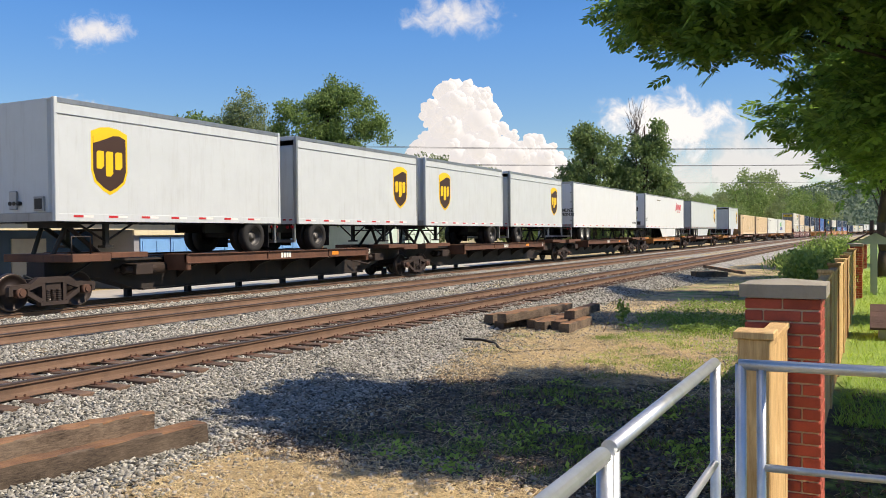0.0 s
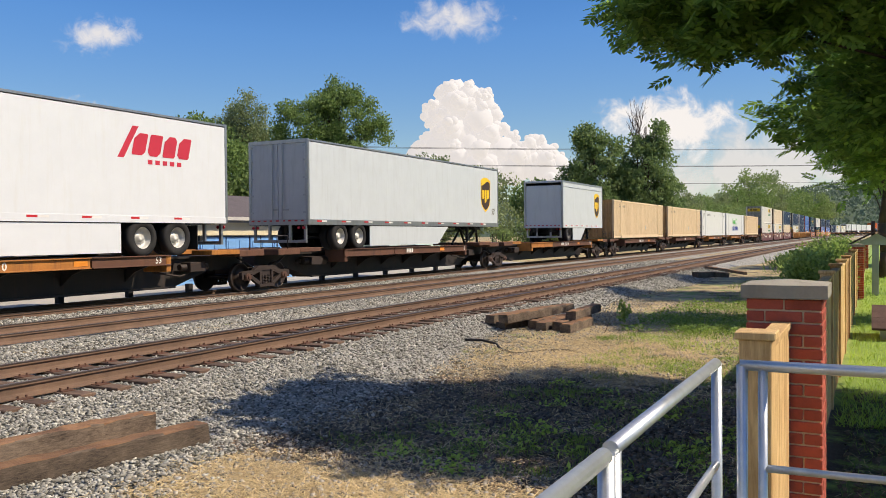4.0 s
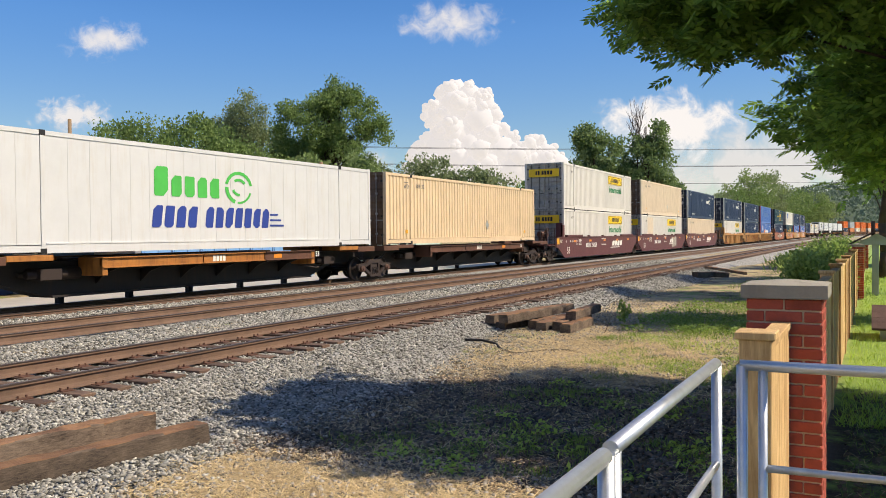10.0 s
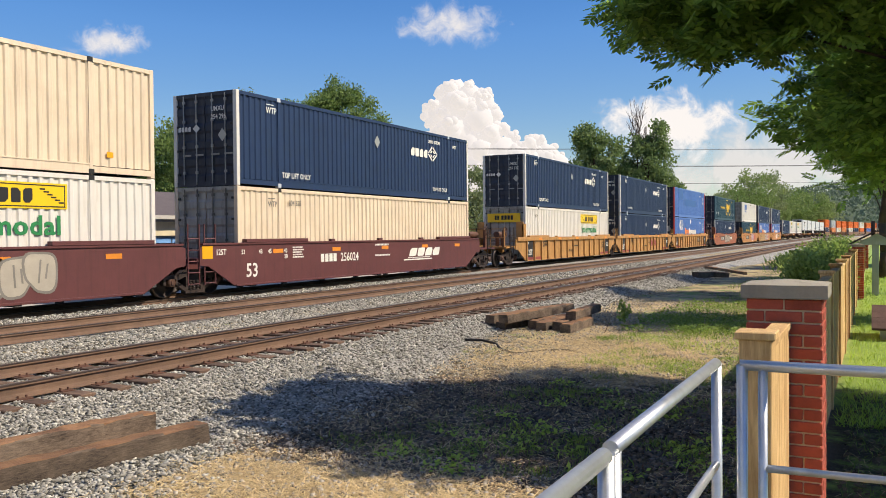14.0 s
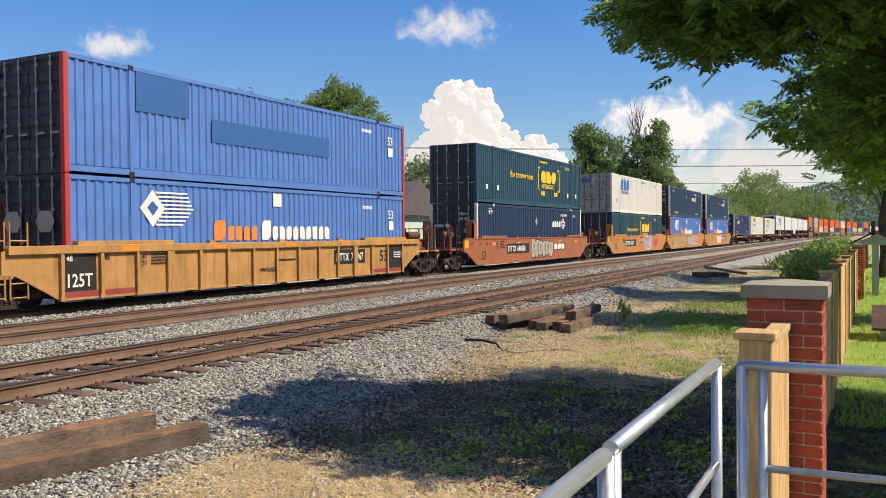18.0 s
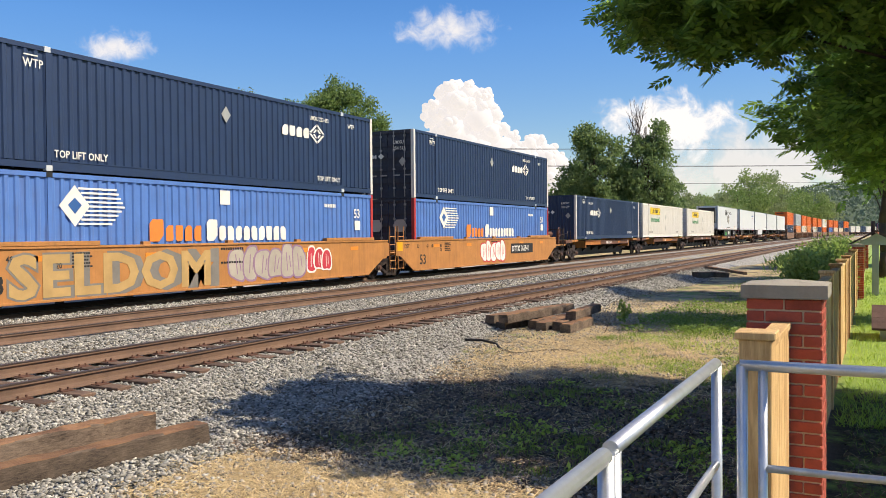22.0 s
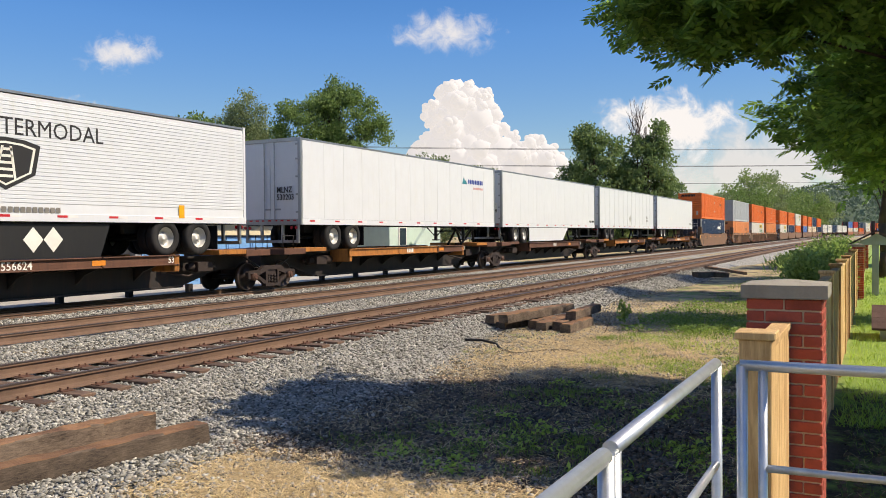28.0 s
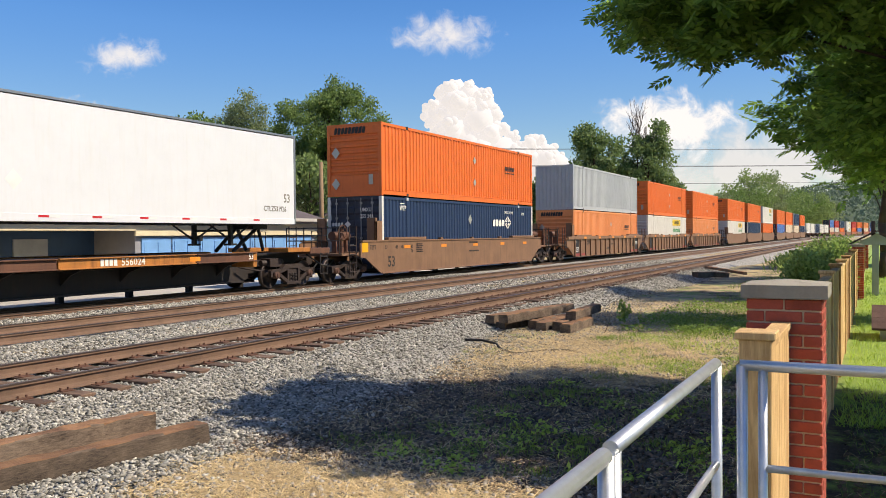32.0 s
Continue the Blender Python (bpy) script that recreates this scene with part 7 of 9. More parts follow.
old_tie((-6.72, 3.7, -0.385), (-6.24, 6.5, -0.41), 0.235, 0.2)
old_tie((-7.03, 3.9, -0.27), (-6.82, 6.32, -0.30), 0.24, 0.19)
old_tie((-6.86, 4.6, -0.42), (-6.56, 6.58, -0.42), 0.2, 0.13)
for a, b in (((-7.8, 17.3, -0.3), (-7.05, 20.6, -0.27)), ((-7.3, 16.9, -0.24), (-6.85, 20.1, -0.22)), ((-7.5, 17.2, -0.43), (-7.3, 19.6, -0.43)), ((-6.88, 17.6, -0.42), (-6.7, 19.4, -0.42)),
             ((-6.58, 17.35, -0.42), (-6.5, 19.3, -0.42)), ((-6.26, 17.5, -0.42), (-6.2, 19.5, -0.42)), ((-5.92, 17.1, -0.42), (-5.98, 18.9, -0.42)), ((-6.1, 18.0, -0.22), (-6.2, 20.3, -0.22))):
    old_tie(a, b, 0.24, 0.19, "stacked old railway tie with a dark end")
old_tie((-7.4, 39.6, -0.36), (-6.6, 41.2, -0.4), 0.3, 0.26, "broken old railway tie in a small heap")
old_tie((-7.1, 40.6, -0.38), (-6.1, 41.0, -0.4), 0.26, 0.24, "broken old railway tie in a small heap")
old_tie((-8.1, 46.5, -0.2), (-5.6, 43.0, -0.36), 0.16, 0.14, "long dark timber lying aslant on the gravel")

# ---- low building, road and house behind the tracks ----
M_ROOF = paint("grey_brown_shingles", "5b5354", 0.9, vary=0.12, dirt="454040", dirt_amount=0.4, bump=0.4, bump_scale=30)
M_CREAM = paint("cream_fascia", "cfc3a4", 0.6, vary=0.05, dirt="a79b80", dirt_amount=0.3)
M_DOORBLUE = paint("sky_blue_door_paint", "6f9fd0", 0.5, vary=0.08, dirt="50789f", dirt_amount=0.3)
M_DARKBLUE = paint("dark_blue_wall_paint", "2e4a6c", 0.6, vary=0.1, dirt="22364f", dirt_amount=0.3)
M_GREYWALL = paint("grey_block_wall", "8b8c92", 0.85, vary=0.1, bump=0.2)
M_CONCRETE = paint("pale_concrete", "a9a49c", 0.9, vary=0.1, dirt="837d74", dirt_amount=0.5, streak=False, scale=0.6, bump=0.2)
bm = bmesh.new()
block(bm, -27.6, -21.9, -40, 60, -0.5, -0.405)
setting("road", bm, M_CONCRETE, "pale concrete service road behind the tracks", "road")
low = thing("storage_building", "long low building with grey roof and blue doors", "building")
bm = bmesh.new()
block(bm, -38, -27.15, 24.6, 37.0, -0.42, 2.5)
part("wall", bm, M_GREYWALL, low)
bm = bmesh.new()
block(bm, -38, -29.6, -12, 24.6, -0.42, 2.5)
part("wall", bm, M_DARKBLUE, low)
bm = bmesh.new()
v0 = [(-26.6, -14, 2.62), (-26.6, 37.5, 2.62), (-31.5, 37.5, 4.0), (-31.5, -14, 4.0), (-38.5, 37.5, 2.62), (-38.5, -14, 2.62)]
vs = [bm.verts.new(p) for p in v0] + [bm.verts.new((x, y, z - 0.12)) for x, y, z in v0]
for q in ((0, 1, 2, 3), (3, 2, 4, 5), (6, 9, 8, 7), (9, 11, 10, 8), (0, 6, 7, 1), (4, 10, 11, 5), (1, 7, 8, 2), (2, 8, 10, 4), (0, 3, 9, 6), (3, 5, 11, 9)):
    bm.faces.new([vs[i] for i in q])
part("roof", bm, M_ROOF, low)
bm = bmesh.new()
block(bm, -26.62, -26.52, -14, 37.5, 2.5, 2.66)
part("gutter", bm, paint("white_gutter", "b9b6ae", 0.5, vary=0.06), low)
bm = bmesh.new()
block(bm, -27.05, -26.95, 24.45, 37.2, 1.8, 2.4)
part("fascia", bm, M_CREAM, low, "deep cream fascia board")
bm = bmesh.new()
block(bm, -29.5, -26.9, -14, 24.4, 2.02, 2.1)
block(bm, -27.0, -26.9, -14, 24.4, 2.1, 2.5)
part("canopy", bm, M_CREAM, low, "cream canopy edge")
bm = bmesh.new()
block(bm, -27.14, -26.75, 24.5, 37.1, 2.4, 2.52)
part("soffit", bm, M_GREYWALL, low)
for k in range(7):
    y = 24.9 + k * 1.7
    bm = bmesh.new()
    block(bm, -27.15, -27.09, y, y + 1.62, -0.4, 1.72)
    for a, b in ((0.1, 0.75), (0.87, 1.52)):
        block(bm, -27.09, -27.06, y + a, y + b, -0.2, 1.55)
    part("door", bm, M_DOORBLUE, low)
for k, y in enumerate((6.0, 10.0, 13.5, 17.2, 20.8)):
    bm = bmesh.new()
    block(bm, -29.6, -29.53, y, y + 1.5, -0.4, 1.7)
    part("door", bm, M_GREYWALL if k % 2 else paint("faded_white_door", "9aa0a6", 0.6), low)
bm = bmesh.new()
block(bm, -27.1, -26.95, 28.1, 28.3, 1.55, 1.8)
part("wall_lamp", bm, M_BLACK, low)

house = thing("house", "small pale green house with a grey gable roof", "house")
M_PALEGREEN = paint("pale_green_siding", "b9cbbd", 0.7, vary=0.06, dirt="93a498", dirt_amount=0.3)
bm = bmesh.new()
block(bm, -33.5, -27.5, 45.5, 52.5, -0.42, 3.1)
part("wall", bm, M_PALEGREEN, house)
bm = bmesh.new()
plate(bm, [(44.9, 3.05), (53.1, 3.05), (49.0, 5.4)], -34.0, -27.1)
part("roof", bm, M_ROOF, house)
for y in (46.6, 49.8):
    bm = bmesh.new()
    block(bm, -27.5, -27.44, y, y + 1.0, 1.0, 2.3)
    wdw = part("window", bm, M_LET_WHITE, house)
    bm = bmesh.new()
    block(bm, -27.45, -27.42, y + 0.1, y + 0.9, 1.1, 2.2)
    part("pane", bm, paint("dark_window_glass", "26303a", 0.1, vary=0.05), wdw)
bm = bmesh.new()
plate(bm, [(47.0, -0.42), (50.0, -0.42), (50.0, 1.2), (48.5, 2.3), (47.0, 1.2)], -26.6, -26.4)
part("porch_gable", bm, M_PALEGREEN, house)

M_POLE = paint("weathered_pole_wood", "8a7358", 0.9, vary=0.15, dirt="5f4d3a", dirt_amount=0.4)


def utility_pole(x, y, top, label, arms=True):
    p = thing("utility_pole", label, "pole", "utility poles")
    bm = bmesh.new()
    rod(bm, (x, y, -0.6), (x, y, top), 0.17, 10, 0.11)
    part("pole", bm, M_POLE, p)
    if arms:
        for z in (top - 0.4, top - 3.4):
            bm = bmesh.new()
            block(bm, x - 1.3, x + 1.3, y - 0.06, y + 0.06, z, z + 0.12)
            part("crossarm", bm, M_POLE, p)
    return p


M_GUARD = paint("dark_guard_post", "26221f", 0.8, vary=0.2)
for y in (10.9, 13.65, 16.25, 18.8, 21.4, 24.0, 26.6, 29.2, 31.8, 34.4, 37.0, 39.6, 42.2):
    bm = bmesh.new()
    block(bm, -21.15, -20.95, y - 0.1, y + 0.1, -0.5, 0.12)
    tagged(new("guard_post", mesh_of(bm, M_GUARD, "guard_post", 0.02)), "short dark guard post behind the tracks", "post", "guard posts")

utility_pole(-43.0, 34.1, 8.9, "plain brown wooden pole behind the building", False)
utility_pole(-29.6, 41.1, 6.2, "slim grey wooden pole beside the building", False)
utility_pole(-104.0, 112.6, 18.6, "tall wooden utility pole with crossarms behind the trees")
utility_pole(66.0, 206.0, 18.6, "tall wooden utility pole with crossarms behind the trees")
M_WIRE = paint("dark_cable", "4a4c50", 0.6)
for z, dx in ((18.3, -1.2), (18.3, 1.2), (15.3, -1.2), (15.3, 1.2), (12.2, 0.0)):
    bm = bmesh.new()
    tube(bm, [(-104 + 170 * i / 20 + dx, 112.6 + 93.4 * i / 20, z - 1.6 * (1 - (i / 10 - 1) ** 2)) for i in range(21)], 0.035, 5)
    tagged(new("overhead_cable", mesh_of(bm, M_WIRE, "overhead_cable")), "dark overhead power cable strung between poles", "cable", "overhead cables")

# ---- park beyond the fence ----
M_GREYPAINT = paint("pale_grey_paint", "aab0a6", 0.7, vary=0.08, dirt="7b8078", dirt_amount=0.3)
M_SHAKE = paint("brown_wood_shakes", "55403a", 0.9, vary=0.25, dirt="2d2420", dirt_amount=0.5, bump=0.4)
k = thing("park_sign", "pale grey wooden sign frame with a small gable roof", "sign frame")
for x in (-0.06, 1.75):
    bm = bmesh.new()
    block(bm, x, x + 0.2, 29.4, 29.6, -0.3, 1.35)
    part("post", bm, M_GREYPAINT, k, bevel=0.01)
bm = bmesh.new()
va = [(-0.6, 1.30), (0.75, 1.30), (0.08, 1.66)]
for y0, y1 in ((29.3, 29.7),):
    p0 = [bm.verts.new((x, y0, z)) for x, z in va]
    p1 = [bm.verts.new((x, y1, z)) for x, z in va]
    bm.faces.new(p0)
    bm.faces.new(p1[::-1])
    for i in range(3):
        bm.faces.new((p0[i], p1[i], p1[(i + 1) % 3], p0[(i + 1) % 3]))
part("gable", bm, M_GREYPAINT, k)
for a, b in (((-0.7, 1.29), (0.08, 1.72)), ((0.08, 1.72), (0.86, 1.29))):
    bm = bmesh.new()
    n = Vector((-(b[1] - a[1]), b[0] - a[0])).normalized() * 0.05
    q = [a, b, (b[0] + n.x, b[1] + n.y), (a[0] + n.x, a[1] + n.y)]
    p0 = [bm.verts.new((x, 29.15, z)) for x, z in q]
    p1 = [bm.verts.new((x, 29.85, z)) for x, z in q]
    bm.faces.new(p0)
    bm.faces.new(p1[::-1])
    for i in range(4):
        bm.faces.new((p0[i], p1[i], p1[(i + 1) % 4], p0[(i + 1) % 4]))
    part("roof_board", bm, M_SHAKE, k)
bm = bmesh.new()
rod(bm, (-0.02, 29.5, 1.55), (-0.02, 29.5, 2.05), 0.06, 8)
part("finial", bm, M_SHAKE, k)
k = thing("planter_shelter", "low wooden box with a brown shake roof on the lawn", "shelter")
bm = bmesh.new()
block(bm, 0.1, 1.1, 17.4, 18.4, -0.3, 0.0)
part("box", bm, M_GREYPAINT, k, bevel=0.01)
for r in range(4):
    bm = bmesh.new()
    y0, z0 = 17.2 + r * 0.18, -0.06 + r * 0.085
    q = [(-0.04, y0, z0), (1.25, y0, z0), (1.25, y0 + 0.26, z0 + 0.12), (-0.04, y0 + 0.26, z0 + 0.12)]
    p0 = [bm.verts.new(c) for c in q]
    p1 = [bm.verts.new((x, y, z - 0.04)) for x, y, z in q]
    bm.faces.new(p0)
    bm.faces.new(p1[::-1])
    for i in range(4):
        bm.faces.new((p0[i], p1[i], p1[(i + 1) % 4], p0[(i + 1) % 4]))
    part("roof_course", bm, M_SHAKE, k)
bm = bmesh.new()
block(bm, -0.04, 1.25, 17.95, 18.6, 0.0, 0.26)
part("roof_back", bm, M_SHAKE, k)


# ---- trees ----
M_BARK = paint("grey_brown_bark", "4e4238", 0.95, vary=0.25, dirt="2c2621", dirt_amount=0.5, scale=3, bump=0.8, bump_scale=18)
L_ASH = leaf_material("ash_leaf", (0.29, 0.45, 0.088), (0.09, 0.165, 0.037), 0.58)
# next four leaf tones are lightened and evened to paint in haze
L_MID = leaf_material("mid_green_leaf", (0.23, 0.33, 0.105), (0.13, 0.2, 0.065), 0.5)
L_GREY = leaf_material("grey_green_leaf", (0.27, 0.33, 0.16), (0.16, 0.21, 0.1), 0.5)
L_POP = leaf_material("poplar_leaf", (0.24, 0.33, 0.13), (0.12, 0.185, 0.07), 0.48)
L_FAR = leaf_material("far_wood_leaf", (0.27, 0.36, 0.13), (0.17, 0.24, 0.09), 0.5)
L_WEED = leaf_material("weed_leaf", (0.34, 0.46, 0.12), (0.15, 0.24, 0.06), 0.4)
LEAF = ([(0, 0, 0), (0.42, 0.5, 0.06), (0, 1, 0), (-0.42, 0.5, 0.06)], [(0, 1, 2, 3)])


def spray_shape():
    """A feathered leaf of nine narrow leaflets."""
    v, f = [], []
    spots = [(0.18, 1), (0.18, -1), (0.4, 1), (0.4, -1), (0.62, 1), (0.62, -1), (0.82, 1), (0.82, -1), (0.9, 0)]
    for y, s in spots:
        d = Vector((s * 0.8, 0.6, -0.25 * abs(s))).normalized() if s else Vector((0, 1, -0.1))
        ln, w = 0.42, 0.1
        o = Vector((0, y, -0.12 * y * y))
        t = Vector((-d.y, d.x, 0)).normalized() * w
        k = len(v)
        v += [tuple(o), tuple(o + d * ln * 0.45 + t), tuple(o + d * ln), tuple(o + d * ln * 0.45 - t)]
        f.append((k, k + 1, k + 2, k + 3))
    return v, f


SPRAY = spray_shape()


def limbs(bm, base, top, r, clumps, rg, every=1):
    """A tapered, bent trunk, and limbs to the clumps."""
    base, top = Vector(base), Vector(top)
    n = 7
    pts = [base.lerp(top, i / n) + Vector((rg.normal() * 0.06, rg.normal() * 0.06, 0)) * (i > 0) * (top - base).length * 0.12 for i in range(n + 1)]
    for i in range(n):
        rod(bm, pts[i], pts[i + 1], r * (1 - 0.8 * i / n), 10, r * (1 - 0.8 * (i + 1) / n))
    for c in clumps[::every]:
        c = Vector(c)
        u = min(0.95, max(0.25, ((c.z - base.z) / max(0.1, top.z - base.z)) - 0.25))
        k = min(n - 1, int(u * n))
        p = pts[k].lerp(pts[k + 1], u * n - k)
        mid = p.lerp(c, 0.5) + Vector((0, 0, 0.12 * (c - p).length))
        rr = r * 0.2 * (1 - 0.6 * u)
        q1 = p.lerp(mid, 0.55) + Vector((rg.normal() * 0.05, rg.normal() * 0.05, 0.05)) * (c - p).length
        q2 = mid.lerp(c, 0.5) + Vector((rg.normal() * 0.05, rg.normal() * 0.05, 0.03)) * (c - p).length
        for e, g, ra, rb in ((p, q1, 1.0, 0.75), (q1, mid, 0.75, 0.55), (mid, q2, 0.55, 0.38), (q2, c, 0.38, 0.15)):
            rod(bm, e, g, rr * ra, 5, rr * rb)


def tree(base, lobes, n_clump, n_leaf, leaf_size, clump_r, leaf_mat, label, seed, trunk_r=0.2, top=None, spray=False, droop=0.0, category="tree", name="tree", flat=0.8, every=3, trunk=True, hollow=0.45):
    """A tree: lobes are (centre, radii) of its crown, filled with leaf clumps."""
    rg = np.random.default_rng(seed)
    t = thing(name, label, category, "trees")
    clumps = []
    vol = np.array([r[0] * r[1] * r[2] for c, r in lobes]) ** 0.67
    for (c, r), w in zip(lobes, vol / vol.sum()):
        m = max(3, int(n_clump * w))
        d = rg.normal(size=(m, 3))
        d /= np.linalg.norm(d, axis=1)[:, None]
        rad = rg.uniform(hollow, 1.0, m) ** 0.6
        clumps.append(np.array(c) + d * rad[:, None] * np.array(r))
    clumps = np.concatenate(clumps)
    per = max(1, int(n_leaf / len(clumps)))
    size_c = rg.uniform(0.6, 1.3, len(clumps)) * clump_r
    off = np.clip(rg.normal(size=(len(clumps), per, 3)), -1.7, 1.7) * 0.55 * size_c[:, None, None] * np.array([1, 1, flat])
    off[:, :, 2] -= droop * (off[:, :, 0] ** 2 + off[:, :, 1] ** 2)
    pts = (clumps[:, None] + off).reshape(-1, 3)
    sz = rg.uniform(0.65, 1.25, len(pts)) * leaf_size
    v, f = SPRAY if spray else LEAF
    tilt = 0.7 if spray else math.pi
    me = many("crown", v, f, random_poses(rg, pts, sz, tilt), leaf_mat)
    part("crown", me, leaf_mat, t)
    if trunk:
        bm = bmesh.new()
        zt = top or max(c[2] + r[2] * 0.6 for c, r in lobes)
        cx = np.mean([c[0] for c, r in lobes])
        cy = np.mean([c[1] for c, r in lobes])
        limbs(bm, base, (base[0] * 0.5 + cx * 0.5, base[1] * 0.5 + cy * 0.5, zt), trunk_r, [tuple(c) for c in clumps], rg, every)
        part("trunk", bm, M_BARK, t)
    return t


# ash trees along the park side of the fence
# some lobes hang out of view, added to shade the ground and block sky
tree((2.9, 11.6, -0.4), [((0.3, 10.6, 4.65), (2.75, 2.0, 1.05)), ((3.5, 11.6, 5.3), (1.8, 1.8, 1.1)), ((4.6, 9.9, 5.2), (1.9, 1.6, 1.0)), ((0.6, 9.7, 6.4), (1.5, 1.2, 0.7)), ((-1.3, 9.9, 4.4), (0.9, 0.9, 0.5)), ((-0.3, 10.1, 4.5), (1.9, 1.4, 0.6)), ((-1.0, 9.7, 4.35), (1.0, 1.0, 0.5)), ((2.4, 10.4, 4.2), (2.2, 2.0, 1.2)), ((1.4, 8.9, 5.0), (1.9, 1.2, 0.7)), ((-2.3, 9.9, 4.5), (0.5, 0.6, 0.34)), ((5.4, 11.6, 7.8), (1.8, 2.0, 1.3)), ((3.8, 12.8, 6.6), (1.5, 1.4, 0.9)), ((-1.95, 9.9, 4.5), (0.75, 0.8, 0.4)), ((-1.6, 9.8, 4.05), (0.55, 0.6, 0.34)), ((-0.55, 12.7, 3.75), (1.2, 0.8, 0.5)), ((0.25, 12.4, 3.1), (1.0, 0.8, 0.55)), ((-0.1, 10.6, 3.2), (0.5, 0.7, 0.35)), ((0.7, 10.8, 3.3), (0.8, 1.0, 0.7)), ((3.4, 8.3, 4.9), (1.3, 1.0, 0.7))], 500, 24000, 0.27, 0.36, L_ASH,
     "broad leafy ash tree with drooping compound leaves", 11, 0.2, spray=True, droop=0.3, hollow=0.4)
tree((2.6, 22.6, -0.4), [((1.2, 22.2, 5.2), (2.5, 1.8, 1.9)), ((2.1, 22.5, 6.6), (2.6, 2.0, 1.8)), ((1.8, 22.0, 4.1), (2.4, 1.6, 1.1)), ((0.4, 22.2, 3.5), (1.3, 1.2, 0.6))], 280, 8000, 0.34, 0.55, L_ASH, "leafy ash tree beside the fence", 12, 0.2, spray=True, droop=0.2, hollow=0.3)
tree((2.4, 31.0, -0.4), [((0.9, 30.6, 5.6), (3.0, 2.2, 2.2)), ((1.4, 31.0, 6.6), (3.0, 2.2, 2.0))], 220, 5200, 0.42, 0.65, L_ASH, "leafy ash tree beside the fence", 13, 0.2, spray=True, droop=0.2)
tree((0.35, 40.5, -0.4), [((1.0, 41.0, 5.6), (3.0, 3.4, 2.2)), ((1.0, 41.0, 6.8), (3.0, 3.2, 2.4))], 160, 3000, 0.45, 0.7, L_ASH, "leafy ash tree with a dark trunk on the lawn", 14, 0.24, spray=True)
tree((1.6, 56.0, -0.4), [((3.0, 56.0, 6.4), (3.6, 3.8, 3.0))], 120, 2600, 0.5, 0.8, L_ASH, "leafy tree far along the fence", 15, 0.2, spray=True)

# trees behind the railway
tree((-43, 47, -0.4), [((-45.5, 40.6, 6.9), (3.0, 3.0, 3.1)), ((-41.5, 42.6, 6.8), (3.4, 3.4, 3.0)), ((-38.3, 44.2, 5.6), (2.8, 2.8, 2.6)), ((-43, 42, 4.0), (6.5, 4, 2.5))], 420, 52000, 0.2, 0.8, L_MID, "dense green tree behind the low building", 21)
tree((-52, 36, -0.4), [((-54, 33.5, 6.0), (4.2, 3.6, 3.0)), ((-50, 37, 5.4), (3.4, 3.4, 2.6)), ((-60, 28, 5.8), (4.0, 4.0, 3.0))], 340, 36000, 0.23, 0.85, L_MID, "dense green tree behind the low building", 22)
tree((-36.5, 51.5, -0.4), [((-37.6, 50.6, 9.4), (2.6, 2.6, 2.9)), ((-35.3, 51.7, 10.6), (2.4, 2.4, 2.3)), ((-33.3, 53.2, 9.6), (1.2, 1.2, 0.9)), ((-35.9, 51.5, 6.6), (3.5, 3.2, 2.6)), ((-35.3, 51.8, 12.3), (1.3, 1.3, 1.1)), ((-38.4, 50.2, 7.6), (1.8, 1.8, 1.6))], 300, 60000, 0.16, 0.6, L_MID, "tall spreading green tree behind the railway", 23, 0.3, every=2)
tree((-44.5, 51.5, -0.4), [((-44.4, 51.6, 10.7), (1.7, 1.7, 2.3)), ((-43.6, 52.2, 8.2), (2.1, 2.1, 2.4)), ((-46, 50.6, 9.2), (1.6, 1.6, 1.9))], 170, 26000, 0.15, 0.66, L_GREY, "thin grey-green tree behind the railway", 24, 0.26, every=2)
tree((-33, 45, -0.4), [((-34.0, 45.0, 4.8), (2.6, 2.6, 2.4)), ((-31.2, 47.2, 4.6), (2.0, 2.0, 2.6)), ((-36.5, 43.4, 3.6), (2.6, 2.6, 2.4))], 130, 8000, 0.28, 0.7, L_FAR, "bright green bush beside the low building", 25, 0.12)
tree((-45, 84, -0.4), [((-52.5, 80, 7.2), (5.0, 4.0, 3.2)), ((-45.5, 84, 7.6), (4.2, 4.0, 3.0)), ((-40.5, 87, 6.6), (3.8, 4.0, 2.8)), ((-57, 77, 6.6), (4.0, 4, 3.0)), ((-46, 83, 4.0), (12, 5, 3.0))], 340, 22000, 0.34, 1.0, L_GREY, "row of grey-green trees behind the railway", 26, 0.25)
def away(p, k=1.36):
    """A place k times as far off from the camera."""
    return tuple(EYE[i] + (p[i] - EYE[i]) * k for i in range(3))


def lobes_away(lobes, k=1.36):
    return [(away(c, k), tuple(r * k for r in q)) for c, q in lobes]


bx, by, _ = away((-25.2, 82.6, 0))
tree((bx, by, -0.4), lobes_away([((-25.2, 82.8, 7.4), (2.9, 2.7, 5.0)), ((-26.2, 82.4, 11.2), (1.3, 1.4, 1.7)), ((-24.6, 83.0, 3.4), (2.8, 2.6, 3.0)), ((-27.4, 81.6, 5.6), (1.6, 1.6, 3.6))]), 300, 30000, 0.34, 1.0, L_POP, "upright dark green poplar behind the railway", 27, 0.3)
bx, by, _ = away((-20.9, 85.4, 0))
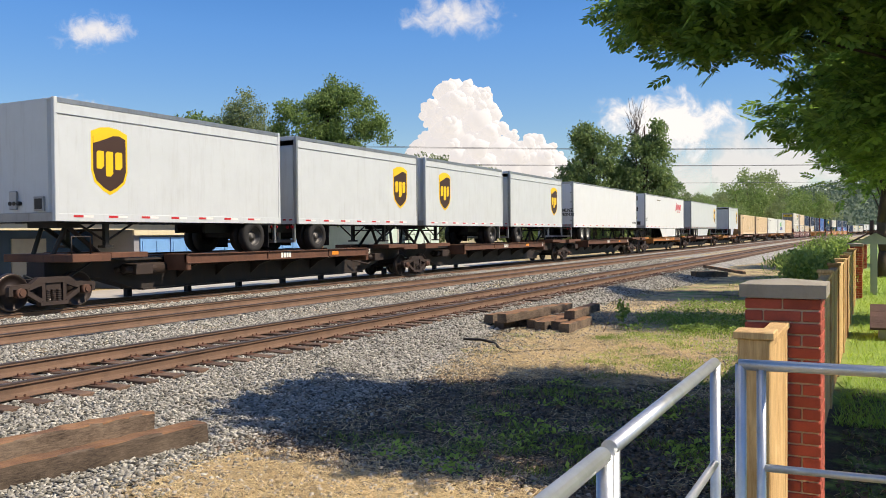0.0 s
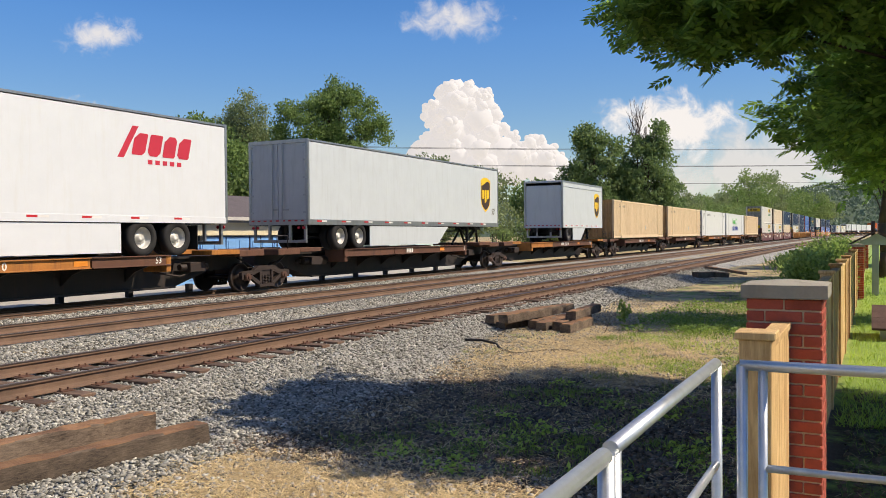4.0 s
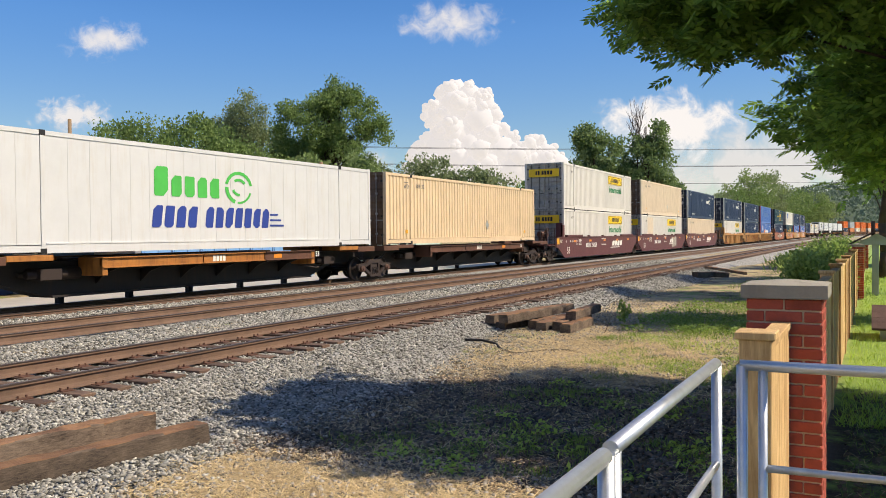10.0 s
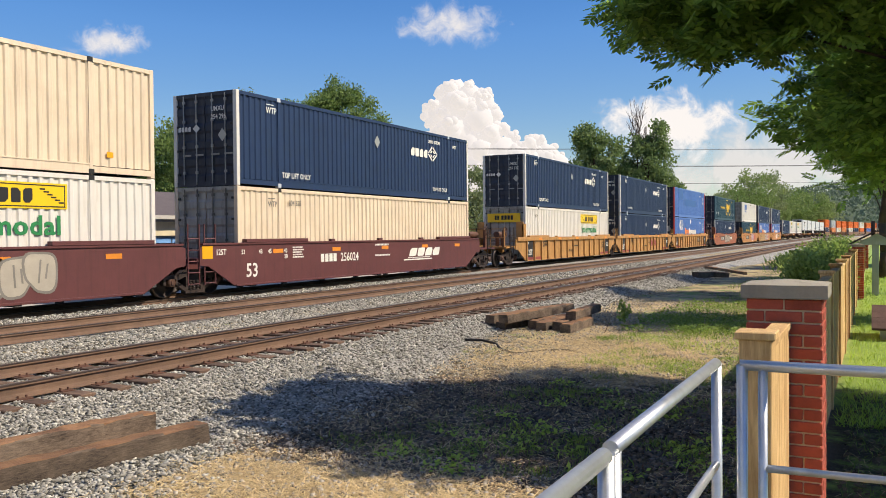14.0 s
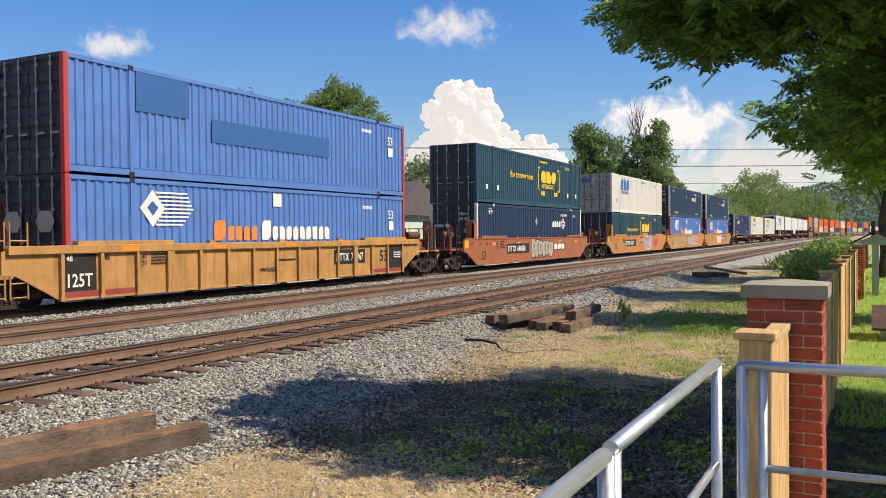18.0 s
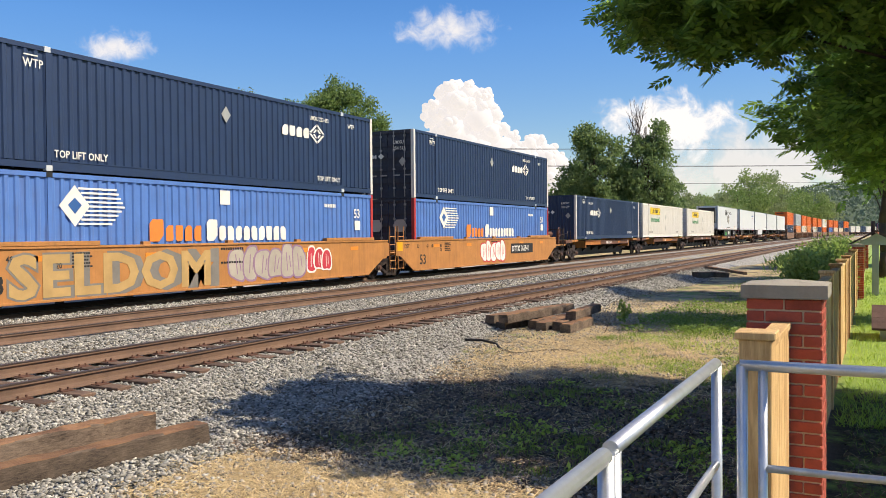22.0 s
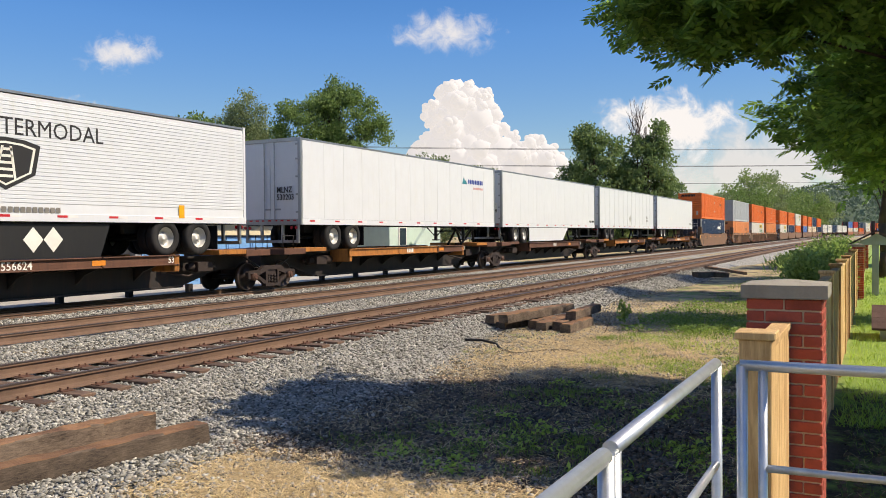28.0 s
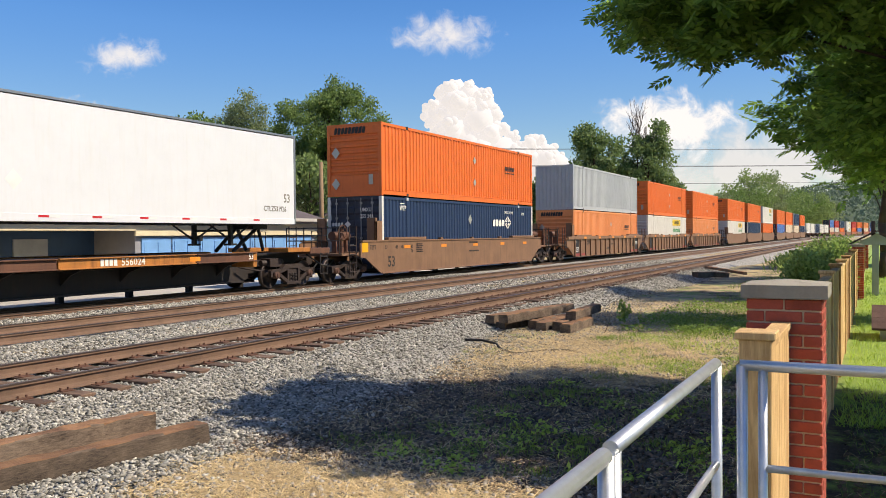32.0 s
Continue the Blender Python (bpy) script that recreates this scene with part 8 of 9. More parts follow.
tree((bx, by, -0.4), lobes_away([((-21.0, 85.4, 7.0), (3.0, 2.6, 4.8)), ((-19.9, 85.6, 11.4), (1.2, 1.2, 2.2)), ((-18.9, 86.4, 4.6), (1.9, 1.8, 3.6)), ((-23.0, 84.2, 5.6), (2.2, 2.2, 3.4))]), 310, 30000, 0.34, 1.0, L_POP, "upright dark poplar with bare top twigs", 28, 0.34, every=2)
bare = thing("bare_tree", "leafless grey twigs rising above the poplars", "tree", "trees")
bm = bmesh.new()
rb = random.Random(5)
rod(bm, away((-21.8, 85.0, 0)), away((-21.5, 85.1, 13.0)), 0.18, 7, 0.06)
for _ in range(70):
    p = Vector(away((-21.6 + rb.uniform(-0.5, 0.5), 85.1, rb.uniform(9.0, 13.0))))
    q = p + Vector((rb.uniform(-1, 1), rb.uniform(-1, 1) * 0.6, rb.uniform(1.2, 3.2))) * rb.uniform(0.6, 1.5)
    rod(bm, p, q, 0.035, 4, 0.012)
    for _ in range(2):
        m = p.lerp(q, rb.uniform(0.3, 0.8))
        rod(bm, m, m + Vector((rb.uniform(-0.7, 0.7), 0, rb.uniform(0.5, 1.5))), 0.018, 4, 0.008)
part("twigs", bm, M_BARK, bare)
tree((-44, 112, -0.4), [((-44.4, 112.3, 6.8), (2.9, 2.9, 2.6)), ((-42, 113, 5.0), (3.6, 3.4, 2.6))], 80, 3600, 0.5, 1.0, L_MID, "round green tree far behind the railway", 29, 0.2)
far_r = random.Random(9)
for k in range(22):
    s = 128.0 * 1.078 ** k
    x, y, _ = line(s, -17.0 - 0.05 * s - far_r.uniform(0, 10))
    h = min(27.0, max(8.0, 0.066 * s)) * far_r.uniform(0.72, 1.16) * (0.8 if k < 10 else 0.74 if k < 15 else 1.12)
    w = 0.028 * s + 1.5
    tree((x, y, -0.4), [((x, y, h * 0.62), (w, w, h * 0.36)), ((x - w * 0.4, y + 2, h * 0.38), (w, w, h * 0.36)), ((x - w * 0.8, y - w * 0.4, h * 0.3), (w, w, h * 0.3))], 90, 9000, 0.0018 * s + 0.1, 0.0062 * s + 0.3, (L_FAR, L_GREY, L_FAR, L_MID)[k % 4], "broad green tree in the far wood", 40 + k, 0.4, every=6)
# wooded hill
rg = np.random.default_rng(77)
hx, hy = rg.uniform(-420, 520, 42000), rg.uniform(680, 1150, 42000)


def hill_z(x, y):
    return 56 * min(1, max(0, (y - 680) / 380)) * (0.72 + 0.28 * math.sin(x * 0.011 + 1.2))


hz = np.array([hill_z(a, b) for a, b in zip(hx, hy)]) + rg.uniform(0, 9, 42000)
# hill greens are paled, distance haze being mixed into the colour
me = many("far_woods", *LEAF, random_poses(rg, np.c_[hx, hy, hz], rg.uniform(1.7, 3.4, 42000)), leaf_material("hill_leaf", (0.19, 0.25, 0.155), (0.11, 0.155, 0.105), 0.15))
tagged(new("far_woods", me), "green wooded hill at the horizon", "woods", "", "stuff")
v, f = [], []
hxs, hys = np.linspace(-900, 1100, 50), np.linspace(680, 1900, 24)
for y in hys:
    for x in hxs:
        v.append((x, y, -0.6 + hill_z(x, y)))
f = [(j * 50 + i, j * 50 + i + 1, (j + 1) * 50 + i + 1, (j + 1) * 50 + i) for j in range(23) for i in range(49)]
setting("hill", raw_mesh("hill", v, f, paint("hill_green", (0.06, 0.09, 0.05), 0.95, vary=0.3, scale=0.05), True), None, "low wooded hill", "hill")

# ---- clouds ----
M_CLOUD = bpy.data.materials.new("cumulus")
M_CLOUD.use_nodes = True
cb = M_CLOUD.node_tree.nodes["Principled BSDF"]
cb.inputs["Base Color"].default_value = (0.17, 0.17, 0.175, 1)
cb.inputs["Roughness"].default_value = 1.0
cb.inputs["Specular IOR Level"].default_value = 0.0
# glow stands in for sunlight scattered inside the cloud
cb.inputs["Emission Color"].default_value = (0.95, 0.94, 0.97, 1)
cb.inputs["Emission Strength"].default_value = 0.6
F = 784 / math.tan(radians(56.22 / 2))
SKY = view(YAW, PITCH, ROLL)


def sky_place(px, py, far):
    """A far place in the given direction of the opening view."""
    return SKY @ Vector(((px - 784) / F * far, -(py - 441) / F * far, -far))


def cumulus(lobes, far, label, seed, puffs=14):
    """A heaped cloud: each lobe a cluster of puffs."""
    rg = np.random.default_rng(seed)
    bm = bmesh.new()
    bmesh.ops.create_icosphere(bm, subdivisions=2, radius=1.0)
    bm.verts.ensure_lookup_table()
    v = [tuple(p.co) for p in bm.verts]
    f = [tuple(q.index for q in p.verts) for p in bm.faces]
    bm.free()
    places, sizes = [], []
    for px, py, r in lobes:
        c = np.array(sky_place(px, py, far))
        rr = r / F * far
        places.append(c)
        sizes.append(rr * 0.82)
        d = rg.normal(size=(puffs, 3))
        d /= np.linalg.norm(d, axis=1)[:, None]
        for q in d:
            s = rr * rg.uniform(0.22, 0.42)
            places.append(c + q * rr * rg.uniform(0.72, 0.95))
            sizes.append(s)
            for e in rg.normal(size=(3, 3)):
                e /= np.linalg.norm(e)
                places.append(c + q * rr * 0.85 + e * s * 0.6)
                sizes.append(s * rg.uniform(0.45, 0.7))
    me = many("cloud", v, f, random_poses(rg, np.array(places), np.array(sizes)), M_CLOUD)
    co = np.zeros(len(me.vertices) * 3, np.float32)
    me.vertices.foreach_get("co", co)
    co = co.reshape(-1, 3)
    size = np.repeat(np.array(sizes), len(v))
    base = np.repeat(np.array(places), len(v), 0)
    lump = np.array([noise.fractal(Vector(p) / 26.0, 0.9, 2.1, 4) for p in co])
    co = base + (co - base) * (1 + 0.34 * lump)[:, None]
    me.vertices.foreach_set("co", co.astype(np.float32).ravel())
    me.polygons.foreach_set("use_smooth", [True] * len(me.polygons))
    return tagged(new("cloud", me), label, "cloud", "clouds", "structure")


cumulus([(806, 190, 40), (828, 172, 26), (856, 184, 24), (776, 205, 28), (845, 212, 38), (800, 235, 46), (866, 240, 30), (780, 262, 40), (835, 268, 46), (890, 270, 32), (905, 244, 14), (935, 272, 26), (948, 250, 16), (968, 274, 24), (752, 270, 24), (988, 288, 20), (900, 298, 40), (830, 305, 50), (960, 304, 36), (760, 300, 40)],
        2600, "tall white heaped cumulus cloud", 3)


def wisp(px, py, w, h, seed, label, density=1.0, far=2400, glow=0.74, soft=0.55, tint=(0.95, 0.96, 1.0), body=0.34):
    """A thin ragged cloud: a far sheet, thick in the middle and torn at the edges."""
    m = bpy.data.materials.new("thin_cloud")
    m.use_nodes = True
    nt, ns = m.node_tree, m.node_tree.nodes
    ns.remove(ns["Principled BSDF"])
    out = ns["Material Output"]
    tc = ns.new("ShaderNodeTexCoord")
    mp = ns.new("ShaderNodeMapping")
    mp.inputs["Location"].default_value = (seed * 3.7, seed * 1.3, 0)
    mp.inputs["Scale"].default_value = (min(3.0, w / h) * 0.8, 0.8, 1)
    nt.links.new(tc.outputs["Object"], mp.inputs["Vector"])
    nz = ns.new("ShaderNodeTexNoise")
    nz.inputs["Scale"].default_value = 2.6
    nz.inputs["Detail"].default_value = 10
    nz.inputs["Roughness"].default_value = 0.6
    nz.inputs["Distortion"].default_value = 0.4
    nt.links.new(mp.outputs[0], nz.inputs["Vector"])
    ln = ns.new("ShaderNodeVectorMath")
    ln.operation = "LENGTH"
    nt.links.new(tc.outputs["Object"], ln.inputs[0])
    fall = ns.new("ShaderNodeMapRange")
    fall.inputs["From Min"].default_value, fall.inputs["From Max"].default_value = 0.0, 1.0
    fall.inputs["To Min"].default_value, fall.inputs["To Max"].default_value = body, -0.34
    nt.links.new(ln.outputs["Value"], fall.inputs["Value"])
    ad = ns.new("ShaderNodeMath")
    nt.links.new(nz.outputs["Fac"], ad.inputs[0])
    nt.links.new(fall.outputs[0], ad.inputs[1])
    al = ns.new("ShaderNodeMapRange")
    al.interpolation_type = "SMOOTHSTEP"
    al.inputs["From Min"].default_value, al.inputs["From Max"].default_value = 0.42, 0.42 + soft
    al.inputs["To Max"].default_value = density
    nt.links.new(ad.outputs[0], al.inputs["Value"])
    # the sheet glows in place of sunlit vapour
    em = ns.new("ShaderNodeEmission")
    em.inputs["Color"].default_value = (*tint, 1)
    em.inputs["Strength"].default_value = glow
    tr = ns.new("ShaderNodeBsdfTransparent")
    mx = ns.new("ShaderNodeMixShader")
    nt.links.new(al.outputs[0], mx.inputs[0])
    nt.links.new(tr.outputs[0], mx.inputs[1])
    nt.links.new(em.outputs[0], mx.inputs[2])
    nt.links.new(mx.outputs[0], out.inputs["Surface"])
    me = raw_mesh("thin_cloud", [(-1, -1, 0), (1, -1, 0), (1, 1, 0), (-1, 1, 0)], [(0, 1, 2, 3)], m)
    s = far / F
    ob = tagged(new("thin_cloud", me), label, "cloud", "clouds", "structure")
    q = SKY.to_quaternion().to_matrix().to_4x4()
    ob.matrix_world = Matrix.Translation(sky_place(px, py, far)) @ q @ Matrix.Diagonal((w * 0.5 * s * 1.25, h * 0.5 * s * 1.25, 1, 1))
    ob.visible_shadow = False
    return ob


CLOUD_A = wisp(172, 58, 190, 90, 1, "small ragged white cloud high in the sky", 0.88, soft=0.6, body=0.46)
CLOUD_B = wisp(805, 30, 250, 100, 2, "ragged white cloud high in the sky", 0.88, soft=0.6, body=0.46)
wisp(130, 205, 190, 80, 3, "small white cloud low in the sky", 0.9, soft=0.42, body=0.42)
wisp(1185, 222, 330, 150, 5, "broad soft white cloud behind the poplars", 0.97, 2500, soft=0.3, body=0.42, glow=0.8)
wisp(1330, 300, 640, 220, 6, "long hazy cloud bank near the horizon", 0.85, 2700, soft=0.4, glow=0.68, body=0.46)
wisp(1000, 300, 420, 80, 7, "long hazy cloud bank near the horizon", 0.7, 2700, soft=0.5)
wisp(640, 290, 200, 90, 8, "soft low cloud behind the trees", 0.8, 2700)

# glowing cloud sheets outside the view, added to whiten the shade's fill light
rc = random.Random(31)
for k in range(34):
    az, el = rc.uniform(-180, 180), math.degrees(math.asin(rc.uniform(0.12, 0.97)))
    if el < 32 and abs((az - (90 + YAW) + 180) % 360 - 180) < 50:
        continue
    q = look((0, 0, 0), (math.cos(radians(az)) * math.cos(radians(el)), math.sin(radians(az)) * math.cos(radians(el)), math.sin(radians(el))))
    ob = wisp(784, 441, 100, 100, 20 + k % 6, "unseen glowing cloud sheet, added to whiten the fill light", 0.9, soft=0.4, body=0.45)
    ob.matrix_world = q @ Matrix.Translation((0, 0, -2600)) @ Matrix.Diagonal((rc.uniform(500, 950), rc.uniform(350, 650), 1, 1))

# ---- stones, grass, straw, ties: the small pieces ----
def clutter():
    rg = np.random.default_rng(21)
    # ballast stones: dense near, thinner far
    v = [(-0.5, -0.42, -0.36), (0.55, -0.38, -0.3), (0.46, 0.5, -0.38), (-0.52, 0.44, -0.3), (-0.36, -0.36, 0.32), (0.3, -0.44, 0.42), (0.5, 0.3, 0.3), (-0.3, 0.42, 0.4)]
    f = [(0, 3, 2, 1), (4, 5, 6, 7), (0, 1, 5, 4), (1, 2, 6, 5), (2, 3, 7, 6), (3, 0, 4, 7)]
    mats = []
    for y0, y1, o0, o1, n, s0, s1 in ((2.5, 11, 7.3, 13.6, 44000, 0.02, 0.05), (11, 22, 5.6, 12.9, 29000, 0.024, 0.052), (3.5, 26, 4.4, 7.6, 20000, 0.03, 0.06), (22, 48, 9.0, 11.9, 10000, 0.035, 0.065), (6, 34, 1.2, 3.0, 12000, 0.035, 0.06), (26, 60, 4.6, 9.0, 6000, 0.06, 0.1)):
        y, o = rg.uniform(y0, y1, n), rg.uniform(o0, o1, n)
        keep = np.ones(n, bool)
        for t in TRACKS:
            for d in (-0.7525, 0.7525):
                keep &= np.abs(o - t - d) > 0.11
            inside = np.abs(o - t) < 1.32
            tie_y = np.abs((y + 0.25) % 0.5 - 0.25) < 0.11
            keep &= ~(inside & tie_y & (rg.random(n) < 0.75))
        edge = np.array([bed_edge(a) for a in y])
        keep &= o < edge + rg.exponential(0.12, n) * np.where(rg.random(n) < 0.12, 8.0, 1.0)
        y, o = y[keep], o[keep]
        z = np.array([ground_z(a, b) for a, b in zip(o, y)])
        s = rg.uniform(s0, s1, len(y))
        places = np.c_[o + TRAIN_X, y, z + s * rg.uniform(0.0, 0.45, len(y))]
        mats.append(random_poses(rg, places, np.c_[s * 1.25, s * rg.uniform(0.5, 0.95, len(y)), s * rg.uniform(0.35, 0.6, len(y))], 0.75))
    stone = bpy.data.materials.new("ballast_stone")
    stone.use_nodes = True
    nt, ns = stone.node_tree, stone.node_tree.nodes
    geo, ramp = ns.new("ShaderNodeNewGeometry"), ns.new("ShaderNodeValToRGB")
    for p, c in ((0.0, (0.075, 0.071, 0.06)), (0.3, (0.21, 0.202, 0.174)), (0.8, (0.36, 0.346, 0.3)), (1.0, (0.54, 0.515, 0.445))):
        e = ramp.color_ramp.elements.new(p) if p not in (0.0, 1.0) else ramp.color_ramp.elements[-int(p)]
        e.color = (*c, 1)
    nt.links.new(geo.outputs["Random Per Island"], ramp.inputs[0])
    nt.links.new(ramp.outputs[0], ns["Principled BSDF"].inputs["Base Color"])
    ns["Principled BSDF"].inputs["Roughness"].default_value = 0.95
    ns["Principled BSDF"].inputs["Specular IOR Level"].default_value = 0.2
    me = many("ballast_stones", v, f, np.concatenate(mats), stone)
    tagged(new("ballast_stones", me), "loose grey crushed stones of the track ballast", "stones", "", "stuff")

    # timber ties
    bm = bmesh.new()
    block(bm, -1.3, 1.3, -0.115, 0.115, -0.36, -0.188)
    tie = mesh_of(bm, M_TIE, "tie", 0.01)
    bm = bmesh.new()
    for x in (-0.7525, 0.7525):
        block(bm, x - 0.19, x + 0.19, -0.09, 0.09, -0.188, -0.178)
        for sx, sy in ((-0.1, -0.05), (0.1, 0.05), (-0.1, 0.06), (0.1, -0.06)):
            rod(bm, (x + sx, sy, -0.18), (x + sx, sy, -0.145), 0.014, 6)
    plates = mesh_of(bm, M_PLATE, "tie_plates")
    far_tie = []
    for k, t in enumerate(TRACKS):
        tr = thing("track_ties", "weathered timber ties under the rails", "ties", kind="structure")
        n = (70, 90, 130)[k]
        rt = random.Random(k)
        for i in range(n):
            y = 3.0 + i * 0.5 + (1.0 if k == 0 else 0.0)
            at = Matrix.Translation((TRAIN_X + t + rt.uniform(-0.05, 0.05), y + rt.uniform(-0.03, 0.03), rt.uniform(-0.008, 0.006) - (0.05 if k < 2 else 0.0))) @ pose(0, 0, 0, 0, 0, rt.uniform(-1, 1))
            ob = part("tie", tie, None, tr, at=at)
            if k == 2 and i < 80:
                part("tie_plates", plates, None, ob)
        for i in range(n, n + 260):
            y = 3.0 + i * 0.5
            far_tie.append(np.array(Matrix.Translation((TRAIN_X + t, y, -0.05 if k < 2 else 0.0))))
    tv = [(x, y, z) for z in (-0.36, -0.188) for y in (-0.115, 0.115) for x in (-1.3, 1.3)]
    tf = [(0, 2, 3, 1), (4, 5, 7, 6), (0, 1, 5, 4), (2, 6, 7, 3), (0, 4, 6, 2), (1, 3, 7, 5)]
    tagged(new("far_ties", many("far_ties", tv, tf, np.array(far_tie), M_TIE)), "timber ties far down the tracks", "ties", "", "stuff")

    # grass and straw
    blade = ([(-0.035, 0, 0), (0.035, 0, 0), (0.022, 0.12, 0.55), (0.0, 0.42, 1.0)], [(0, 1, 2, 3)])
    green = leaf_material("grass_blade", (0.30, 0.42, 0.09), (0.12, 0.19, 0.04), 0.35)
    lawn_m = leaf_material("lawn_blade", (0.46, 0.62, 0.12), (0.26, 0.4, 0.07), 0.4)
    dry = leaf_material("straw", (0.8, 0.63, 0.35), (0.34, 0.24, 0.125), 0.15)
    brown = leaf_material("dead_leaf", (0.22, 0.15, 0.09), (0.07, 0.05, 0.035), 0.1)

    def spots(n, x0, x1, y0, y1, cl, cr):
        cx, cy = rg.uniform(x0, x1, cl), y0 + (y1 - y0) * rg.random(cl) ** 1.5
        i = rg.integers(0, cl, n)
        return cx[i] + rg.normal(size=n) * cr, cy[i] + rg.normal(size=n) * cr

    def lay(name, label, x, y, size, shape_, mat, tilt, lift=0.0):
        ok = (x < -0.62) & (x - TRAIN_X > np.array([bed_edge(a) for a in y]) - 0.25)
        lift = np.broadcast_to(lift, len(x))[ok]
        x, y, size = x[ok], y[ok], size[ok]
        z = np.array([ground_z(a - TRAIN_X, b) for a, b in zip(x, y)])
        me = many(name, *shape_, random_poses(rg, np.c_[x, y, z + lift], size, tilt), mat)
        tagged(new(name, me), label, "grass", "", "stuff")

    x, y = spots(15000, -5.0, -0.7, 6.9, 30, 210, 0.11)
    lay("grass_tufts", "low green grass tufts in dry earth", x, y, rg.uniform(0.03, 0.10, len(x)), blade, green, 0.6, -0.005)
    x, y = spots(7000, -5.0, -0.7, 18, 60, 130, 0.35)
    lay("grass_tufts", "low green grass along the fence", x, y, rg.uniform(0.05, 0.15, len(x)), blade, green, 0.6, -0.005)
    x, y = spots(13000, -4.2, -0.8, 13.2, 23, 80, 0.24)
    lay("grass_tufts", "bright green grass in the sun", x, y, rg.uniform(0.03, 0.08, len(x)), blade, lawn_m, 0.7, -0.005)
    leaf = ([(0, 0, 0), (0.3, 0.5, 0.1), (0, 1, 0.05), (-0.3, 0.5, 0.1)], [(0, 1, 2, 3)])
    x, y = spots(5200, -5.0, -1.0, 18.3, 25.5, 70, 0.2)
    lay("low_weeds", "low dark green broad-leaved weeds in dry earth", x, y, rg.uniform(0.04, 0.1, len(x)), leaf, green, 0.9, rg.uniform(0.0, 0.13, len(x)))
    x, y = spots(1500, -4.2, -1.2, 6.7, 11.5, 34, 0.1)
    lay("low_weeds", "small green broad-leaved weeds under the tree", x, y, rg.uniform(0.03, 0.08, len(x)), leaf, lawn_m, 0.9, rg.uniform(0.0, 0.05, len(x)))
    straw = ([(-0.018, -0.5, 0), (0.018, -0.5, 0), (0.018, 0.5, 0.02), (-0.018, 0.5, 0.02)], [(0, 1, 2, 3)])
    x, y = spots(23000, -6.6, -0.7, 4.2, 24, 230, 0.22)
    lay("straw", "dry cut straw scattered over the earth", x, y, rg.uniform(0.06, 0.22, len(x)), straw, dry, 0.22, 0.012)
    x, y = np.r_[rg.normal(-4.6, 1.0, 15000), rg.uniform(-5.6, -2.4, 13000)], np.r_[rg.normal(14.5, 1.7, 15000), rg.normal(5.7, 0.55, 13000)]
    lay("straw", "dry yellow straw lying in the sun", x, y, rg.uniform(0.05, 0.18, len(x)), straw, dry, 0.3, 0.012)
    chip = ([(-0.3, -0.5, 0), (0.3, -0.5, 0.05), (0.35, 0.5, 0), (-0.25, 0.45, 0.1)], [(0, 1, 2, 3)])
    x, y = rg.uniform(-6.0, -0.7, 11000), 6.3 + 4.9 * rg.random(11000)
    lay("dead_leaves", "brown leaf scraps and bark chips on the earth", x, y, rg.uniform(0.015, 0.06, len(x)), chip, brown, 0.4, 0.012)
    clod = (v, f)
    x, y = rg.uniform(-6.0, -0.7, 12000), 6.5 + 4.6 * rg.random(12000)
    lay("soil_clods", "dark crumbs of soil and pebbles on the earth", x, y, 0.012 + 0.04 * rg.random(len(x)) ** 3, clod, leaf_material("soil_crumb", (0.16, 0.13, 0.10), (0.025, 0.02, 0.015), 0.0), math.pi, 0.006)
    x, y = np.r_[rg.uniform(-7.0, -0.7, 9000), rg.uniform(-6.2, -2.0, 3500)], np.r_[rg.uniform(11, 27, 9000), rg.uniform(4.2, 7.0, 3500)]
    lay("pebbles", "small pale pebbles and crumbs on dry earth", x, y, 0.012 + 0.035 * rg.random(len(x)) ** 2, clod, leaf_material("pebble", (0.46, 0.41, 0.33), (0.22, 0.19, 0.145), 0.0), math.pi, 0.004)
    # lawn
    n = 26000
    x, y = rg.uniform(-0.35, 3.5, n), 9.5 + 36 * rg.random(n) ** 1.5
    z = np.array([ground_z(a - TRAIN_X, b) for a, b in zip(x, y)])
    me = many("lawn_blades", *blade, random_poses(rg, np.c_[x, y, z - 0.01], rg.uniform(0.05, 0.12, n), 0.5), lawn_m)
    tagged(new("lawn_blades", me), "mown green lawn grass", "grass", "", "stuff")
    n = 9000
    x, y = rg.uniform(-0.25, 3.0, n), rg.uniform(5.5, 11.5, n)
    z = np.array([ground_z(a - TRAIN_X, b) for a, b in zip(x, y)])
    for nm, lb, k0, k1, shp, mt, tl, s0, s1 in (("dead_leaves", "brown leaf scraps under the tree", 0, 4500, chip, brown, 0.5, 0.02, 0.06), ("straw", "dry straw under the tree", 4500, 6500, straw, dry, 0.3, 0.05, 0.15), ("grass_tufts", "thin grass under the tree", 6500, 9000, blade, green, 0.6, 0.03, 0.07)):
        me = many(nm, *shp, random_poses(rg, np.c_[x, y, z + 0.008][k0:k1], rg.uniform(s0, s1, k1 - k0), tl), mt)
        tagged(new(nm, me), lb, "grass", "", "stuff")
    # tall weeds by the fence far along, and a leafy vine over the fence
    n = 9000
    x, y = rg.normal(-3.2, 0.8, n), rg.normal(58, 3.5, n)
    z = np.full(n, -0.45)
